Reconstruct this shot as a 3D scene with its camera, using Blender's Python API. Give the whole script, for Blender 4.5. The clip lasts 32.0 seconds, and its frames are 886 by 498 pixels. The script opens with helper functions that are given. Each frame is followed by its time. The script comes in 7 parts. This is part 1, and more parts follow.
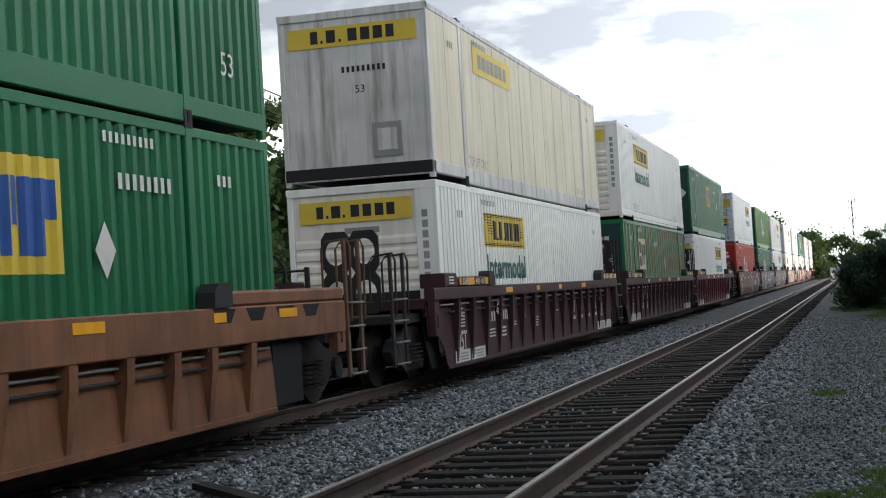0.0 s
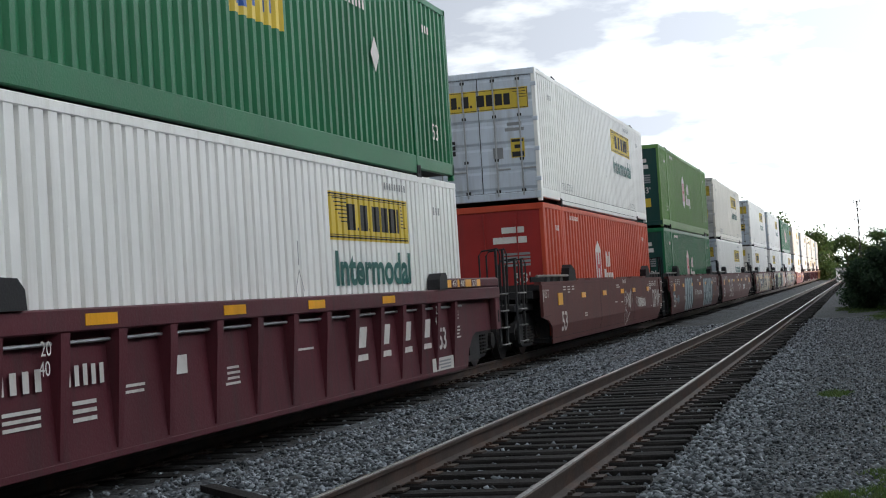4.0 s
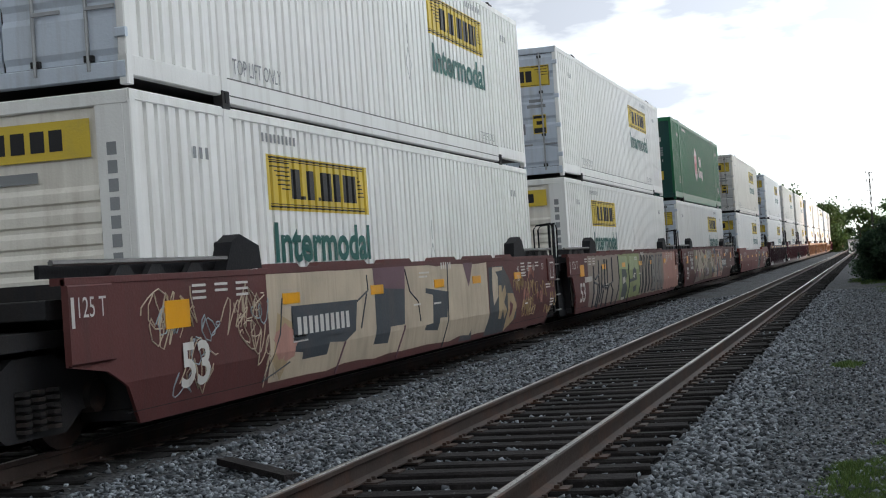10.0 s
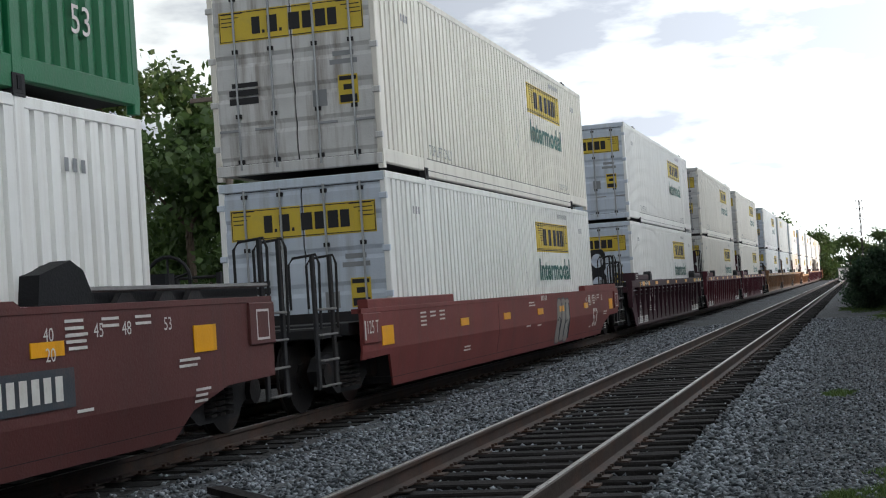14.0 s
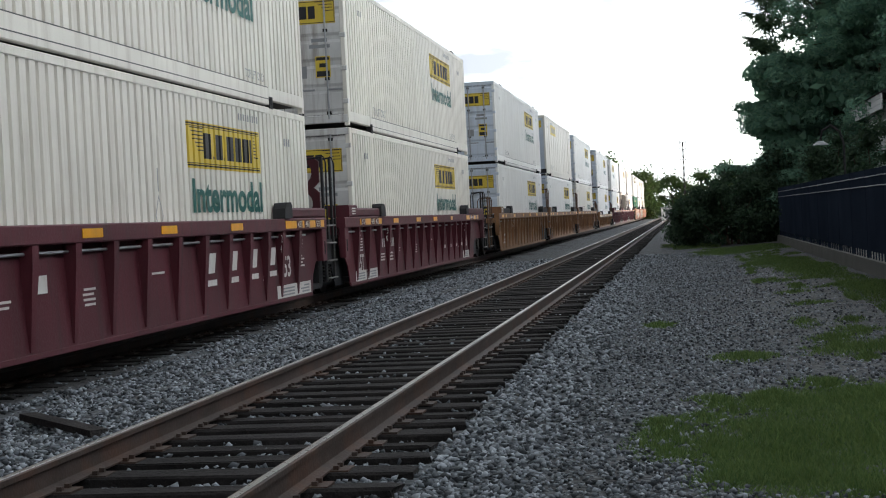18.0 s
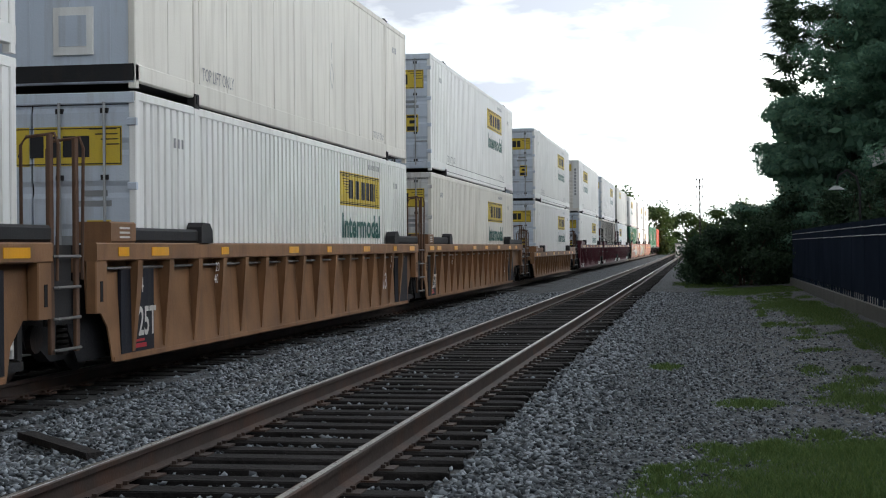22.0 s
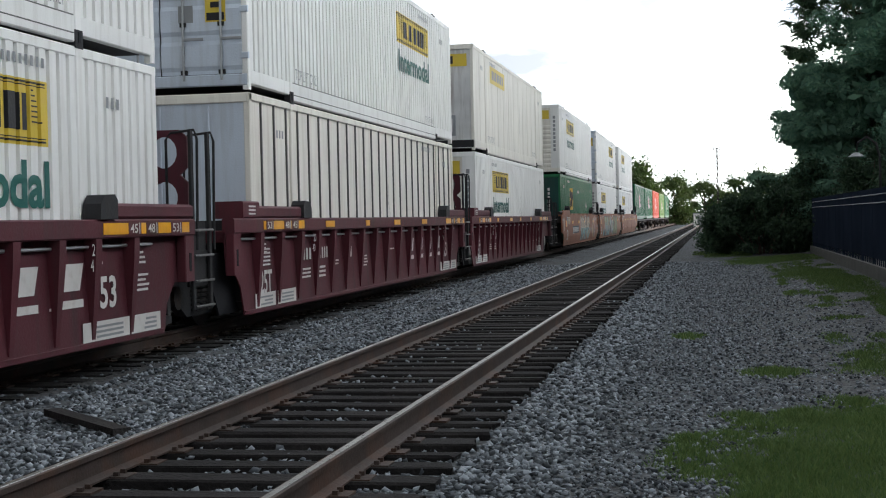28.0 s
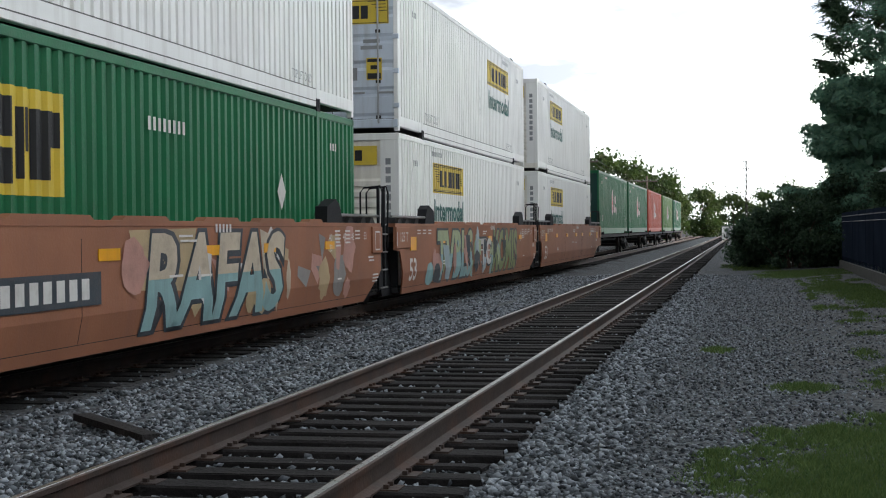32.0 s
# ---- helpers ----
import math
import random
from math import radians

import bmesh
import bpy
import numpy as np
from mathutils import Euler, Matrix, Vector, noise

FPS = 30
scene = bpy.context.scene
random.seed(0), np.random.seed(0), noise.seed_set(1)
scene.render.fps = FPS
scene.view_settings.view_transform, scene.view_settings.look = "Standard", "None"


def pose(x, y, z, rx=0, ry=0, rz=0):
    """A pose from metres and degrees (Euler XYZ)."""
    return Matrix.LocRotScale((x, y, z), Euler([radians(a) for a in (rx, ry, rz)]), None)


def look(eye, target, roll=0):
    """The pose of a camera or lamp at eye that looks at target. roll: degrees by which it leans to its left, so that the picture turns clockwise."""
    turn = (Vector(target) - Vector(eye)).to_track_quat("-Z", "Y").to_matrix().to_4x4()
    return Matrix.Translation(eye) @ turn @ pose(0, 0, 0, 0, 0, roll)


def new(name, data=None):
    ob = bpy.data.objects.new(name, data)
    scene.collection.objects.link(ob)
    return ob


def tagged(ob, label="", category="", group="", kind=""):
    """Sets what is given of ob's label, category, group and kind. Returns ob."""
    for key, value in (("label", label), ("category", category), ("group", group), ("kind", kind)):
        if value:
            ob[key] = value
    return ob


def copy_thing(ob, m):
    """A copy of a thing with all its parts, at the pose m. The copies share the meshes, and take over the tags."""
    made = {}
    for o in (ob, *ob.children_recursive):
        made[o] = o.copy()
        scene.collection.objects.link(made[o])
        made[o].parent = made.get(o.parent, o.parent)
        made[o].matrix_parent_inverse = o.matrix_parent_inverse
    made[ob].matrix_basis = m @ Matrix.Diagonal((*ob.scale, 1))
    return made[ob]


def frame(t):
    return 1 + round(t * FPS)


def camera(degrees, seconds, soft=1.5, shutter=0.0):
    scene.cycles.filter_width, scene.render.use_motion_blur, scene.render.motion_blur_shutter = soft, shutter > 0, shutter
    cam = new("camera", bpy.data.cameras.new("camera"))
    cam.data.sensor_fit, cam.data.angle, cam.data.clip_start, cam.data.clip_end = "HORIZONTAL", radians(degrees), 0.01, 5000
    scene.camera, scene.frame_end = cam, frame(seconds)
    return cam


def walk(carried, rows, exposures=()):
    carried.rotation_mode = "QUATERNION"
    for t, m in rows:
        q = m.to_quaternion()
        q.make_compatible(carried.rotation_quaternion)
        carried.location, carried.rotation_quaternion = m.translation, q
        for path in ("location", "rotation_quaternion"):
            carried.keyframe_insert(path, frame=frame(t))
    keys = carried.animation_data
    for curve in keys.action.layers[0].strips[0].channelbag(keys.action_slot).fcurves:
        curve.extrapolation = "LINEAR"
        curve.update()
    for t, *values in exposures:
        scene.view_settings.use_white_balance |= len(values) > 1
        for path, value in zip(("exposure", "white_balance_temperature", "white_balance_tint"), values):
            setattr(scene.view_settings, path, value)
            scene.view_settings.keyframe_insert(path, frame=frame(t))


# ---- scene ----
# Tracks run along +y; z = 0 is the top of the rails; the train comes towards the camera.
PATH = [
    (0, 0.022, 0.022, 1.360, 91.67, 3.37, 15.62),
    (0.5, 0.022, 0.020, 1.357, 91.48, 3.38, 15.57),
    (1, 0.022, 0.019, 1.354, 91.60, 3.37, 15.66),
    (1.5, 0.021, 0.015, 1.354, 91.41, 3.41, 15.63),
    (2, 0.021, 0.012, 1.354, 91.45, 3.56, 15.58),
    (2.5, 0.020, 0.012, 1.357, 91.46, 3.57, 15.70),
    (3, 0.019, 0.013, 1.359, 91.69, 3.55, 15.65),
    (3.5, 0.011, 0.014, 1.356, 91.77, 3.65, 15.81),
    (4, 0.003, 0.015, 1.353, 91.77, 3.58, 15.82),
    (4.5, 0.012, 0.017, 1.329, 91.96, 3.60, 15.75),
    (6.5, -0.015, 0.004, 1.354, 91.60, 3.45, 15.60),
    (7, -0.018, -0.010, 1.350, 91.44, 3.55, 15.90),
    (7.5, -0.014, -0.005, 1.355, 91.24, 3.75, 15.98),
    (8, -0.011, -0.000, 1.359, 90.92, 3.74, 16.14),
    (8.5, -0.009, -0.019, 1.353, 90.69, 3.50, 16.48),
    (9, -0.007, -0.037, 1.346, 90.81, 3.56, 17.19),
    (9.5, -0.009, -0.025, 1.345, 90.41, 3.64, 16.70),
    (10, -0.011, -0.013, 1.344, 90.79, 3.92, 16.27),
    (10.5, -0.005, -0.007, 1.352, 91.07, 3.88, 15.92),
    (11, 0.001, -0.002, 1.360, 91.24, 3.73, 15.64),
    (11.5, 0.002, 0.001, 1.360, 91.42, 3.78, 15.61),
    (12, 0.003, 0.004, 1.359, 91.74, 3.88, 15.45),
    (12.5, 0.002, 0.001, 1.357, 91.90, 3.97, 15.60),
    (13, 0.002, -0.001, 1.355, 91.97, 4.07, 15.77),
    (13.5, -0.005, -0.012, 1.353, 91.87, 3.96, 15.80),
    (14, -0.013, -0.023, 1.351, 91.84, 3.83, 15.91),
    (14.5, -0.011, -0.016, 1.353, 91.59, 3.55, 15.88),
    (15, -0.009, -0.009, 1.356, 91.20, 3.24, 15.70),
    (15.5, -0.020, -0.011, 1.352, 90.59, 2.71, 14.56),
    (17.5, -0.028, 0.176, 1.268, 88.75, 2.89, 9.20),
    (18, -0.038, 0.163, 1.276, 88.89, 2.87, 9.27),
    (18.5, -0.043, 0.159, 1.274, 88.88, 2.74, 10.11),
    (19, -0.048, 0.155, 1.271, 89.00, 2.70, 10.55),
    (19.5, -0.046, 0.177, 1.304, 88.56, 2.30, 9.60),
    (20, -0.044, 0.199, 1.336, 88.74, 1.66, 9.51),
    (20.5, -0.015, 0.209, 1.343, 89.19, 1.35, 10.04),
    (21, 0.014, 0.218, 1.350, 89.54, 1.07, 9.75),
    (21.5, 0.012, 0.220, 1.350, 89.60, 0.72, 9.48),
    (22, 0.011, 0.223, 1.350, 89.93, 0.49, 9.82),
    (22.5, 0.010, 0.216, 1.351, 90.05, 0.44, 9.84),
    (23, 0.009, 0.208, 1.351, 90.09, 0.46, 9.93),
    (23.5, 0.001, 0.213, 1.348, 90.07, 0.52, 9.90),
    (24, -0.006, 0.217, 1.344, 89.74, 0.44, 9.99),
    (24.5, -0.018, 0.216, 1.346, 89.63, 0.47, 10.06),
    (25, -0.030, 0.215, 1.348, 89.69, 0.65, 10.33),
    (25.5, -0.040, 0.215, 1.350, 89.55, 0.77, 10.45),
    (27.5, -0.039, 0.239, 1.343, 88.83, 1.34, 10.74),
    (28, -0.038, 0.245, 1.337, 88.90, 1.29, 10.49),
    (28.5, -0.043, 0.246, 1.337, 89.09, 1.29, 10.50),
    (29, -0.048, 0.247, 1.337, 89.04, 1.29, 10.66),
    (29.5, -0.047, 0.239, 1.338, 89.09, 1.21, 11.03),
    (30, -0.047, 0.230, 1.340, 89.22, 1.06, 11.13),
    (30.5, -0.049, 0.229, 1.342, 89.40, 1.01, 11.18),
    (31, -0.052, 0.228, 1.345, 89.50, 0.93, 11.62),
    (31.5, -0.058, 0.232, 1.348, 89.49, 0.59, 11.61),
    (32, -0.064, 0.236, 1.350, 89.27, 0.54, 11.55),
]
TRAVEL = [(0, -15.56), (1, -1.79), (2, 11.99), (2.5, 18.88), (3, 25.77), (4, 39.54), (4.5, 46.43), (5, 53.32), (6, 67.10), (6.5, 73.98), (7, 80.87), (7.5, 87.76), (8, 94.65), (9, 108.43), (10, 122.20), (11, 135.98), (12, 149.75), (13, 163.53), (14, 177.30), (15, 190.98), (16, 204.61), (17, 218.21), (17.5, 225.00), (18, 231.80), (18.5, 238.60), (19, 245.41), (20, 259.05), (21, 272.70), (22, 286.36), (23, 300.03), (24, 313.68), (24.6, 321.83), (25, 327.24), (26, 340.72), (27, 354.17), (28, 367.64), (29, 381.14), (30, 394.67), (31, 408.22), (32, 421.78)]
cam = camera(33.53, 32.0, soft=1.1)
walk(cam, [(t, pose(x, y, z, rx, ry, rz)) for t, x, y, z, rx, ry, rz in PATH], exposures=[(0.0, -0.03), (4.5, -0.05), (8.0, 0.0), (11.0, -0.08), (15.0, -0.10), (17.5, 0.05), (20.0, 0.05), (22.0, -0.06), (25.0, -0.08), (27.5, 0.05), (29.0, 0.05), (31.0, -0.02), (32.0, 0.06)])

# ---- light ----
SUN_AZ, SUN_EL = 74.0, 4.6   # degrees clockwise from +y, degrees above the horizon
world = bpy.data.worlds.new("sky")
scene.world = world
world.use_nodes = True
wn, wl = world.node_tree.nodes, world.node_tree.links
wn.clear()
sky = wn.new("ShaderNodeTexSky")
sky.sky_type, sky.sun_disc = "NISHITA", False
sky.sun_elevation, sky.sun_rotation = radians(SUN_EL), radians(SUN_AZ)
sky.air_density, sky.dust_density, sky.ozone_density = 1.0, 2.5, 1.0
coord = wn.new("ShaderNodeTexCoord")
stretch = wn.new("ShaderNodeMapping")
stretch.inputs["Scale"].default_value = (1.0, 1.0, 3.2)
stretch.inputs["Location"].default_value = (0.35, 0.1, 0.0)
wl.new(coord.outputs["Generated"], stretch.inputs["Vector"])
puff = wn.new("ShaderNodeTexNoise")
puff.inputs["Scale"].default_value, puff.inputs["Detail"].default_value, puff.inputs["Roughness"].default_value = 3.4, 7.0, 0.55
wl.new(stretch.outputs[0], puff.inputs["Vector"])
cover = wn.new("ShaderNodeValToRGB")
cover.color_ramp.elements[0].position, cover.color_ramp.elements[0].color = 0.485, (0.23, 0.25, 0.295, 1)
cover.color_ramp.elements[1].position, cover.color_ramp.elements[1].color = 0.72, (0.97, 1.0, 0.98, 1)
height = wn.new("ShaderNodeSeparateXYZ")
wl.new(coord.outputs["Generated"], height.inputs[0])
clear_low = wn.new("ShaderNodeMapRange")   # the haze near the horizon hides the gaps between the clouds
clear_low.inputs["From Min"].default_value, clear_low.inputs["From Max"].default_value = 0.03, 0.12
clear_low.inputs["To Min"].default_value, clear_low.inputs["To Max"].default_value = 0.10, 0.0
wl.new(height.outputs["Z"], clear_low.inputs["Value"])
veiled = wn.new("ShaderNodeMath")
veiled.operation = "ADD"
wl.new(puff.outputs["Fac"], veiled.inputs[0])
wl.new(clear_low.outputs[0], veiled.inputs[1])
wl.new(veiled.outputs[0], cover.inputs["Fac"])
gain = wn.new("ShaderNodeMix")
gain.data_type, gain.blend_type = "RGBA", "MULTIPLY"
gain.inputs["Factor"].default_value = 1.0
gain.inputs["B"].default_value = (16.7, 16.7, 16.2, 1)
wl.new(cover.outputs["Color"], gain.inputs["A"])
mixed = wn.new("ShaderNodeMix")
mixed.data_type = "RGBA"
mixed.inputs["Factor"].default_value = 0.9
wl.new(sky.outputs["Color"], mixed.inputs["A"])
glow = wn.new("ShaderNodeVectorMath")
glow.operation = "DOT_PRODUCT"
glow.inputs[1].default_value = (math.sin(radians(SUN_AZ)), math.cos(radians(SUN_AZ)), 0.0)
wl.new(coord.outputs["Generated"], glow.inputs[0])
side_glow = wn.new("ShaderNodeMapRange")
side_glow.inputs["From Min"].default_value, side_glow.inputs["From Max"].default_value = -0.6, 1.0
side_glow.inputs["To Min"].default_value, side_glow.inputs["To Max"].default_value = 0.0, 1.0
wl.new(glow.outputs["Value"], side_glow.inputs["Value"])
swell = wn.new("ShaderNodeMath")
swell.operation = "POWER"
swell.inputs[1].default_value = 2.6
wl.new(side_glow.outputs[0], swell.inputs[0])
lifted = wn.new("ShaderNodeMath")
lifted.operation = "MULTIPLY_ADD"
lifted.inputs[1].default_value, lifted.inputs[2].default_value = 7.6, 0.98
wl.new(swell.outputs[0], lifted.inputs[0])
dull = wn.new("ShaderNodeMapRange")
dull.inputs["From Min"].default_value, dull.inputs["From Max"].default_value = 0.05, 0.8
dull.inputs["To Min"].default_value, dull.inputs["To Max"].default_value = 1.0, 0.40
wl.new(height.outputs["Z"], dull.inputs["Value"])
both = wn.new("ShaderNodeMath")
both.operation = "MULTIPLY"
wl.new(lifted.outputs[0], both.inputs[0])
wl.new(dull.outputs[0], both.inputs[1])
scaled = wn.new("ShaderNodeVectorMath")
scaled.operation = "SCALE"
wl.new(gain.outputs["Result"], scaled.inputs[0])
wl.new(both.outputs[0], scaled.inputs["Scale"])
wl.new(scaled.outputs["Vector"], mixed.inputs["B"])
background = wn.new("ShaderNodeBackground")
background.inputs["Strength"].default_value = 0.122
wl.new(mixed.outputs["Result"], background.inputs["Color"])
sky_out = wn.new("ShaderNodeOutputWorld")
wl.new(background.outputs[0], sky_out.inputs["Surface"])

sun = new("sun", bpy.data.lights.new("sun", "SUN"))
sun.data.energy, sun.data.angle, sun.data.color = 2.5, radians(0.8), (1.0, 0.60, 0.32)
toward = Vector((math.sin(radians(SUN_AZ)) * math.cos(radians(SUN_EL)), math.cos(radians(SUN_AZ)) * math.cos(radians(SUN_EL)), math.sin(radians(SUN_EL))))
sun.matrix_world = look(toward * 300, (0, 0, 0))

# ---- materials ----
def material(name, colour, rough=0.6, metal=0.0, vary=0.12, size=0.6, grain=40.0, bump=0.15, dirt=None, dirt_amount=0.4, streak=True, tint=0.0):
    """A painted or raw surface: two scales of variation, dirt that runs down in streaks, fine relief."""
    m = bpy.data.materials.new(name)
    m.use_nodes = True
    n, l = m.node_tree.nodes, m.node_tree.links
    b = n["Principled BSDF"]
    b.inputs["Roughness"].default_value, b.inputs["Metallic"].default_value = rough, metal
    b.inputs["Specular IOR Level"].default_value = 0.28
    tc = n.new("ShaderNodeTexCoord")
    big = n.new("ShaderNodeTexNoise")
    big.inputs["Scale"].default_value, big.inputs["Detail"].default_value = size, 5.0
    l.new(tc.outputs["Object"], big.inputs["Vector"])
    ramp = n.new("ShaderNodeValToRGB")
    c0 = [max(0.0, c * (1 - vary)) for c in colour]
    c1 = [min(1.0, c * (1 + vary)) for c in colour]
    ramp.color_ramp.elements[0].position, ramp.color_ramp.elements[0].color = 0.3, (*c0, 1)
    ramp.color_ramp.elements[1].position, ramp.color_ramp.elements[1].color = 0.7, (*c1, 1)
    l.new(big.outputs["Fac"], ramp.inputs["Fac"])
    last = ramp.outputs["Color"]
    if dirt:
        st = n.new("ShaderNodeMapping")
        st.inputs["Scale"].default_value = (3.0, 3.0, 0.22) if streak else (1.0, 1.0, 1.0)
        l.new(tc.outputs["Object"], st.inputs["Vector"])
        dn = n.new("ShaderNodeTexNoise")
        dn.inputs["Scale"].default_value, dn.inputs["Detail"].default_value, dn.inputs["Roughness"].default_value = 1.6, 8.0, 0.65
        l.new(st.outputs[0], dn.inputs["Vector"])
        dr = n.new("ShaderNodeValToRGB")
        dr.color_ramp.elements[0].position, dr.color_ramp.elements[0].color = 0.48, (0, 0, 0, 1)
        dr.color_ramp.elements[1].position, dr.color_ramp.elements[1].color = 0.78, (dirt_amount,) * 3 + (1,)
        l.new(dn.outputs["Fac"], dr.inputs["Fac"])
        mx = n.new("ShaderNodeMix")
        mx.data_type = "RGBA"
        mx.inputs["B"].default_value = (*dirt, 1)
        l.new(dr.outputs["Color"], mx.inputs["Factor"])
        l.new(last, mx.inputs["A"])
        last = mx.outputs["Result"]
    if tint:
        oi = n.new("ShaderNodeObjectInfo")
        hs = n.new("ShaderNodeHueSaturation")
        mr = n.new("ShaderNodeMapRange")
        mr.inputs["To Min"].default_value, mr.inputs["To Max"].default_value = 1 - tint, 1 + tint
        l.new(oi.outputs["Random"], mr.inputs["Value"])
        l.new(mr.outputs[0], hs.inputs["Value"])
        l.new(last, hs.inputs["Color"])
        last = hs.outputs["Color"]
    l.new(last, b.inputs["Base Color"])
    if bump:
        fine = n.new("ShaderNodeTexNoise")
        fine.inputs["Scale"].default_value, fine.inputs["Detail"].default_value = grain, 4.0
        l.new(tc.outputs["Object"], fine.inputs["Vector"])
        bp = n.new("ShaderNodeBump")
        bp.inputs["Strength"].default_value, bp.inputs["Distance"].default_value = bump, 0.02
        l.new(fine.outputs["Fac"], bp.inputs["Height"])
        l.new(bp.outputs[0], b.inputs["Normal"])
        rr = n.new("ShaderNodeMapRange")
        rr.inputs["To Min"].default_value, rr.inputs["To Max"].default_value = max(0.05, rough - 0.12), min(1.0, rough + 0.12)
        l.new(fine.outputs["Fac"], rr.inputs["Value"])
        l.new(rr.outputs[0], b.inputs["Roughness"])
    return m


GRIME = (0.10, 0.085, 0.065)
RUST = (0.13, 0.055, 0.028)
WHITE = material("white_paint", (0.79, 0.79, 0.77), 0.45, vary=0.05, dirt=(0.34, 0.30, 0.25), dirt_amount=0.35, tint=0.05)
WHITE_WARM = material("warm_white_paint", (0.75, 0.72, 0.65), 0.5, vary=0.06, dirt=(0.30, 0.24, 0.18), dirt_amount=0.45, tint=0.05)
CREAM = material("aged_cream_paint", (0.66, 0.60, 0.46), 0.5, vary=0.08, dirt=(0.28, 0.19, 0.11), dirt_amount=0.45)
STAINED = material("stained_white_paint", (0.58, 0.58, 0.57), 0.5, vary=0.15, size=1.2, dirt=(0.13, 0.085, 0.055), dirt_amount=0.95)
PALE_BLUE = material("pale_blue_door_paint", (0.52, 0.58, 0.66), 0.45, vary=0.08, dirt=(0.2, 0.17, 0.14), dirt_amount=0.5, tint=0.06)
GREEN = material("green_paint", (0.010, 0.135, 0.055), 0.42, vary=0.15, dirt=(0.05, 0.11, 0.065), dirt_amount=0.4)
GREEN_DARK = material("dark_green_paint", (0.007, 0.048, 0.042), 0.45, vary=0.2, dirt=(0.06, 0.08, 0.06), dirt_amount=0.4)
GREEN_OLIVE = material("faded_green_paint", (0.12, 0.25, 0.07), 0.5, vary=0.12, dirt=(0.2, 0.25, 0.14), dirt_amount=0.4)
ORANGE_RED = material("orange_red_paint", (0.47, 0.060, 0.025), 0.5, vary=0.12, dirt=(0.30, 0.10, 0.07), dirt_amount=0.4)
RED_DEEP = material("deep_red_paint", (0.30, 0.02, 0.018), 0.5, vary=0.15, dirt=(0.12, 0.03, 0.03), dirt_amount=0.4)
MAROON_OLD = material("blackened_maroon_paint", (0.042, 0.015, 0.021), 0.6, vary=0.25, dirt=(0.02, 0.017, 0.018), dirt_amount=0.75)
MAROON = material("maroon_car_paint", (0.085, 0.017, 0.025), 0.6, vary=0.2, dirt=(0.035, 0.025, 0.025), dirt_amount=0.75, tint=0.08)
MAROON_RED = material("red_brown_car_paint", (0.098, 0.031, 0.029), 0.6, vary=0.18, dirt=(0.06, 0.032, 0.03), dirt_amount=0.6)
BROWN = material("ochre_brown_car_paint", (0.225, 0.115, 0.055), 0.6, vary=0.25, size=1.4, dirt=(0.09, 0.05, 0.035), dirt_amount=0.7, tint=0.06)
RUSTY = material("rust_brown_rail_paint", (0.115, 0.062, 0.038), 0.7, vary=0.3, dirt=(0.04, 0.025, 0.02), dirt_amount=0.7)
BROWN_OLD = material("rusty_brown_car_paint", (0.165, 0.070, 0.034), 0.65, vary=0.3, size=1.6, dirt=(0.06, 0.035, 0.028), dirt_amount=0.75)
RED_CAR = material("faded_red_car_paint", (0.155, 0.034, 0.031), 0.6, vary=0.18, dirt=(0.08, 0.035, 0.03), dirt_amount=0.6)
ROSE = material("faded_orange_car_paint", (0.28, 0.115, 0.062), 0.6, vary=0.2, dirt=(0.22, 0.10, 0.07), dirt_amount=0.6)
STEEL_DARK = material("grimy_dark_steel", (0.020, 0.020, 0.022), 0.7, metal=0.1, vary=0.3, dirt=(0.035, 0.026, 0.02), dirt_amount=0.6)
NAVY_PAINT = material("blackened_navy_paint", (0.016, 0.018, 0.026), 0.6, vary=0.3, dirt=(0.05, 0.045, 0.045), dirt_amount=0.6)
WHEEL_STEEL = material("wheel_steel", (0.022, 0.020, 0.020), 0.6, metal=0.4, vary=0.3, dirt=RUST, dirt_amount=0.6, streak=False)
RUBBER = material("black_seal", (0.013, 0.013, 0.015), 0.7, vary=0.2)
YELLOW = material("yellow_decal", (0.64, 0.47, 0.055), 0.45, vary=0.08, dirt=(0.35, 0.27, 0.10), dirt_amount=0.4)
AMBER = material("amber_reflector", (0.78, 0.36, 0.015), 0.35, vary=0.1, dirt=(0.3, 0.15, 0.04), dirt_amount=0.4)
INK = material("black_lettering", (0.02, 0.02, 0.022), 0.5, vary=0.2)
TEAL_INK = material("dark_green_lettering", (0.012, 0.10, 0.085), 0.5, vary=0.15)
WHITE_INK = material("white_lettering", (0.62, 0.60, 0.57), 0.55, vary=0.12, dirt=(0.3, 0.24, 0.2), dirt_amount=0.5)
BLUE_INK = material("blue_decal", (0.03, 0.10, 0.34), 0.45, vary=0.1)
RED_INK = material("red_decal", (0.42, 0.03, 0.04), 0.5, vary=0.1)
GREY_INK = material("grey_decal", (0.25, 0.26, 0.27), 0.5, vary=0.2)
RIB_GREY = material("dark_grey_rib_paint", (0.10, 0.10, 0.095), 0.55, vary=0.2)
TAN_INK = material("tan_rib_paint", (0.42, 0.34, 0.24), 0.55, vary=0.15)
RAIL_STEEL = material("rusted_rail_steel", (0.060, 0.044, 0.038), 0.65, metal=0.3, vary=0.25, size=3.0, dirt=RUST, dirt_amount=0.7, streak=False)
RAIL_TOP = material("polished_rail_head", (0.30, 0.29, 0.28), 0.3, metal=0.9, vary=0.2, size=2.0, dirt=(0.12, 0.08, 0.06), dirt_amount=0.5, streak=False)
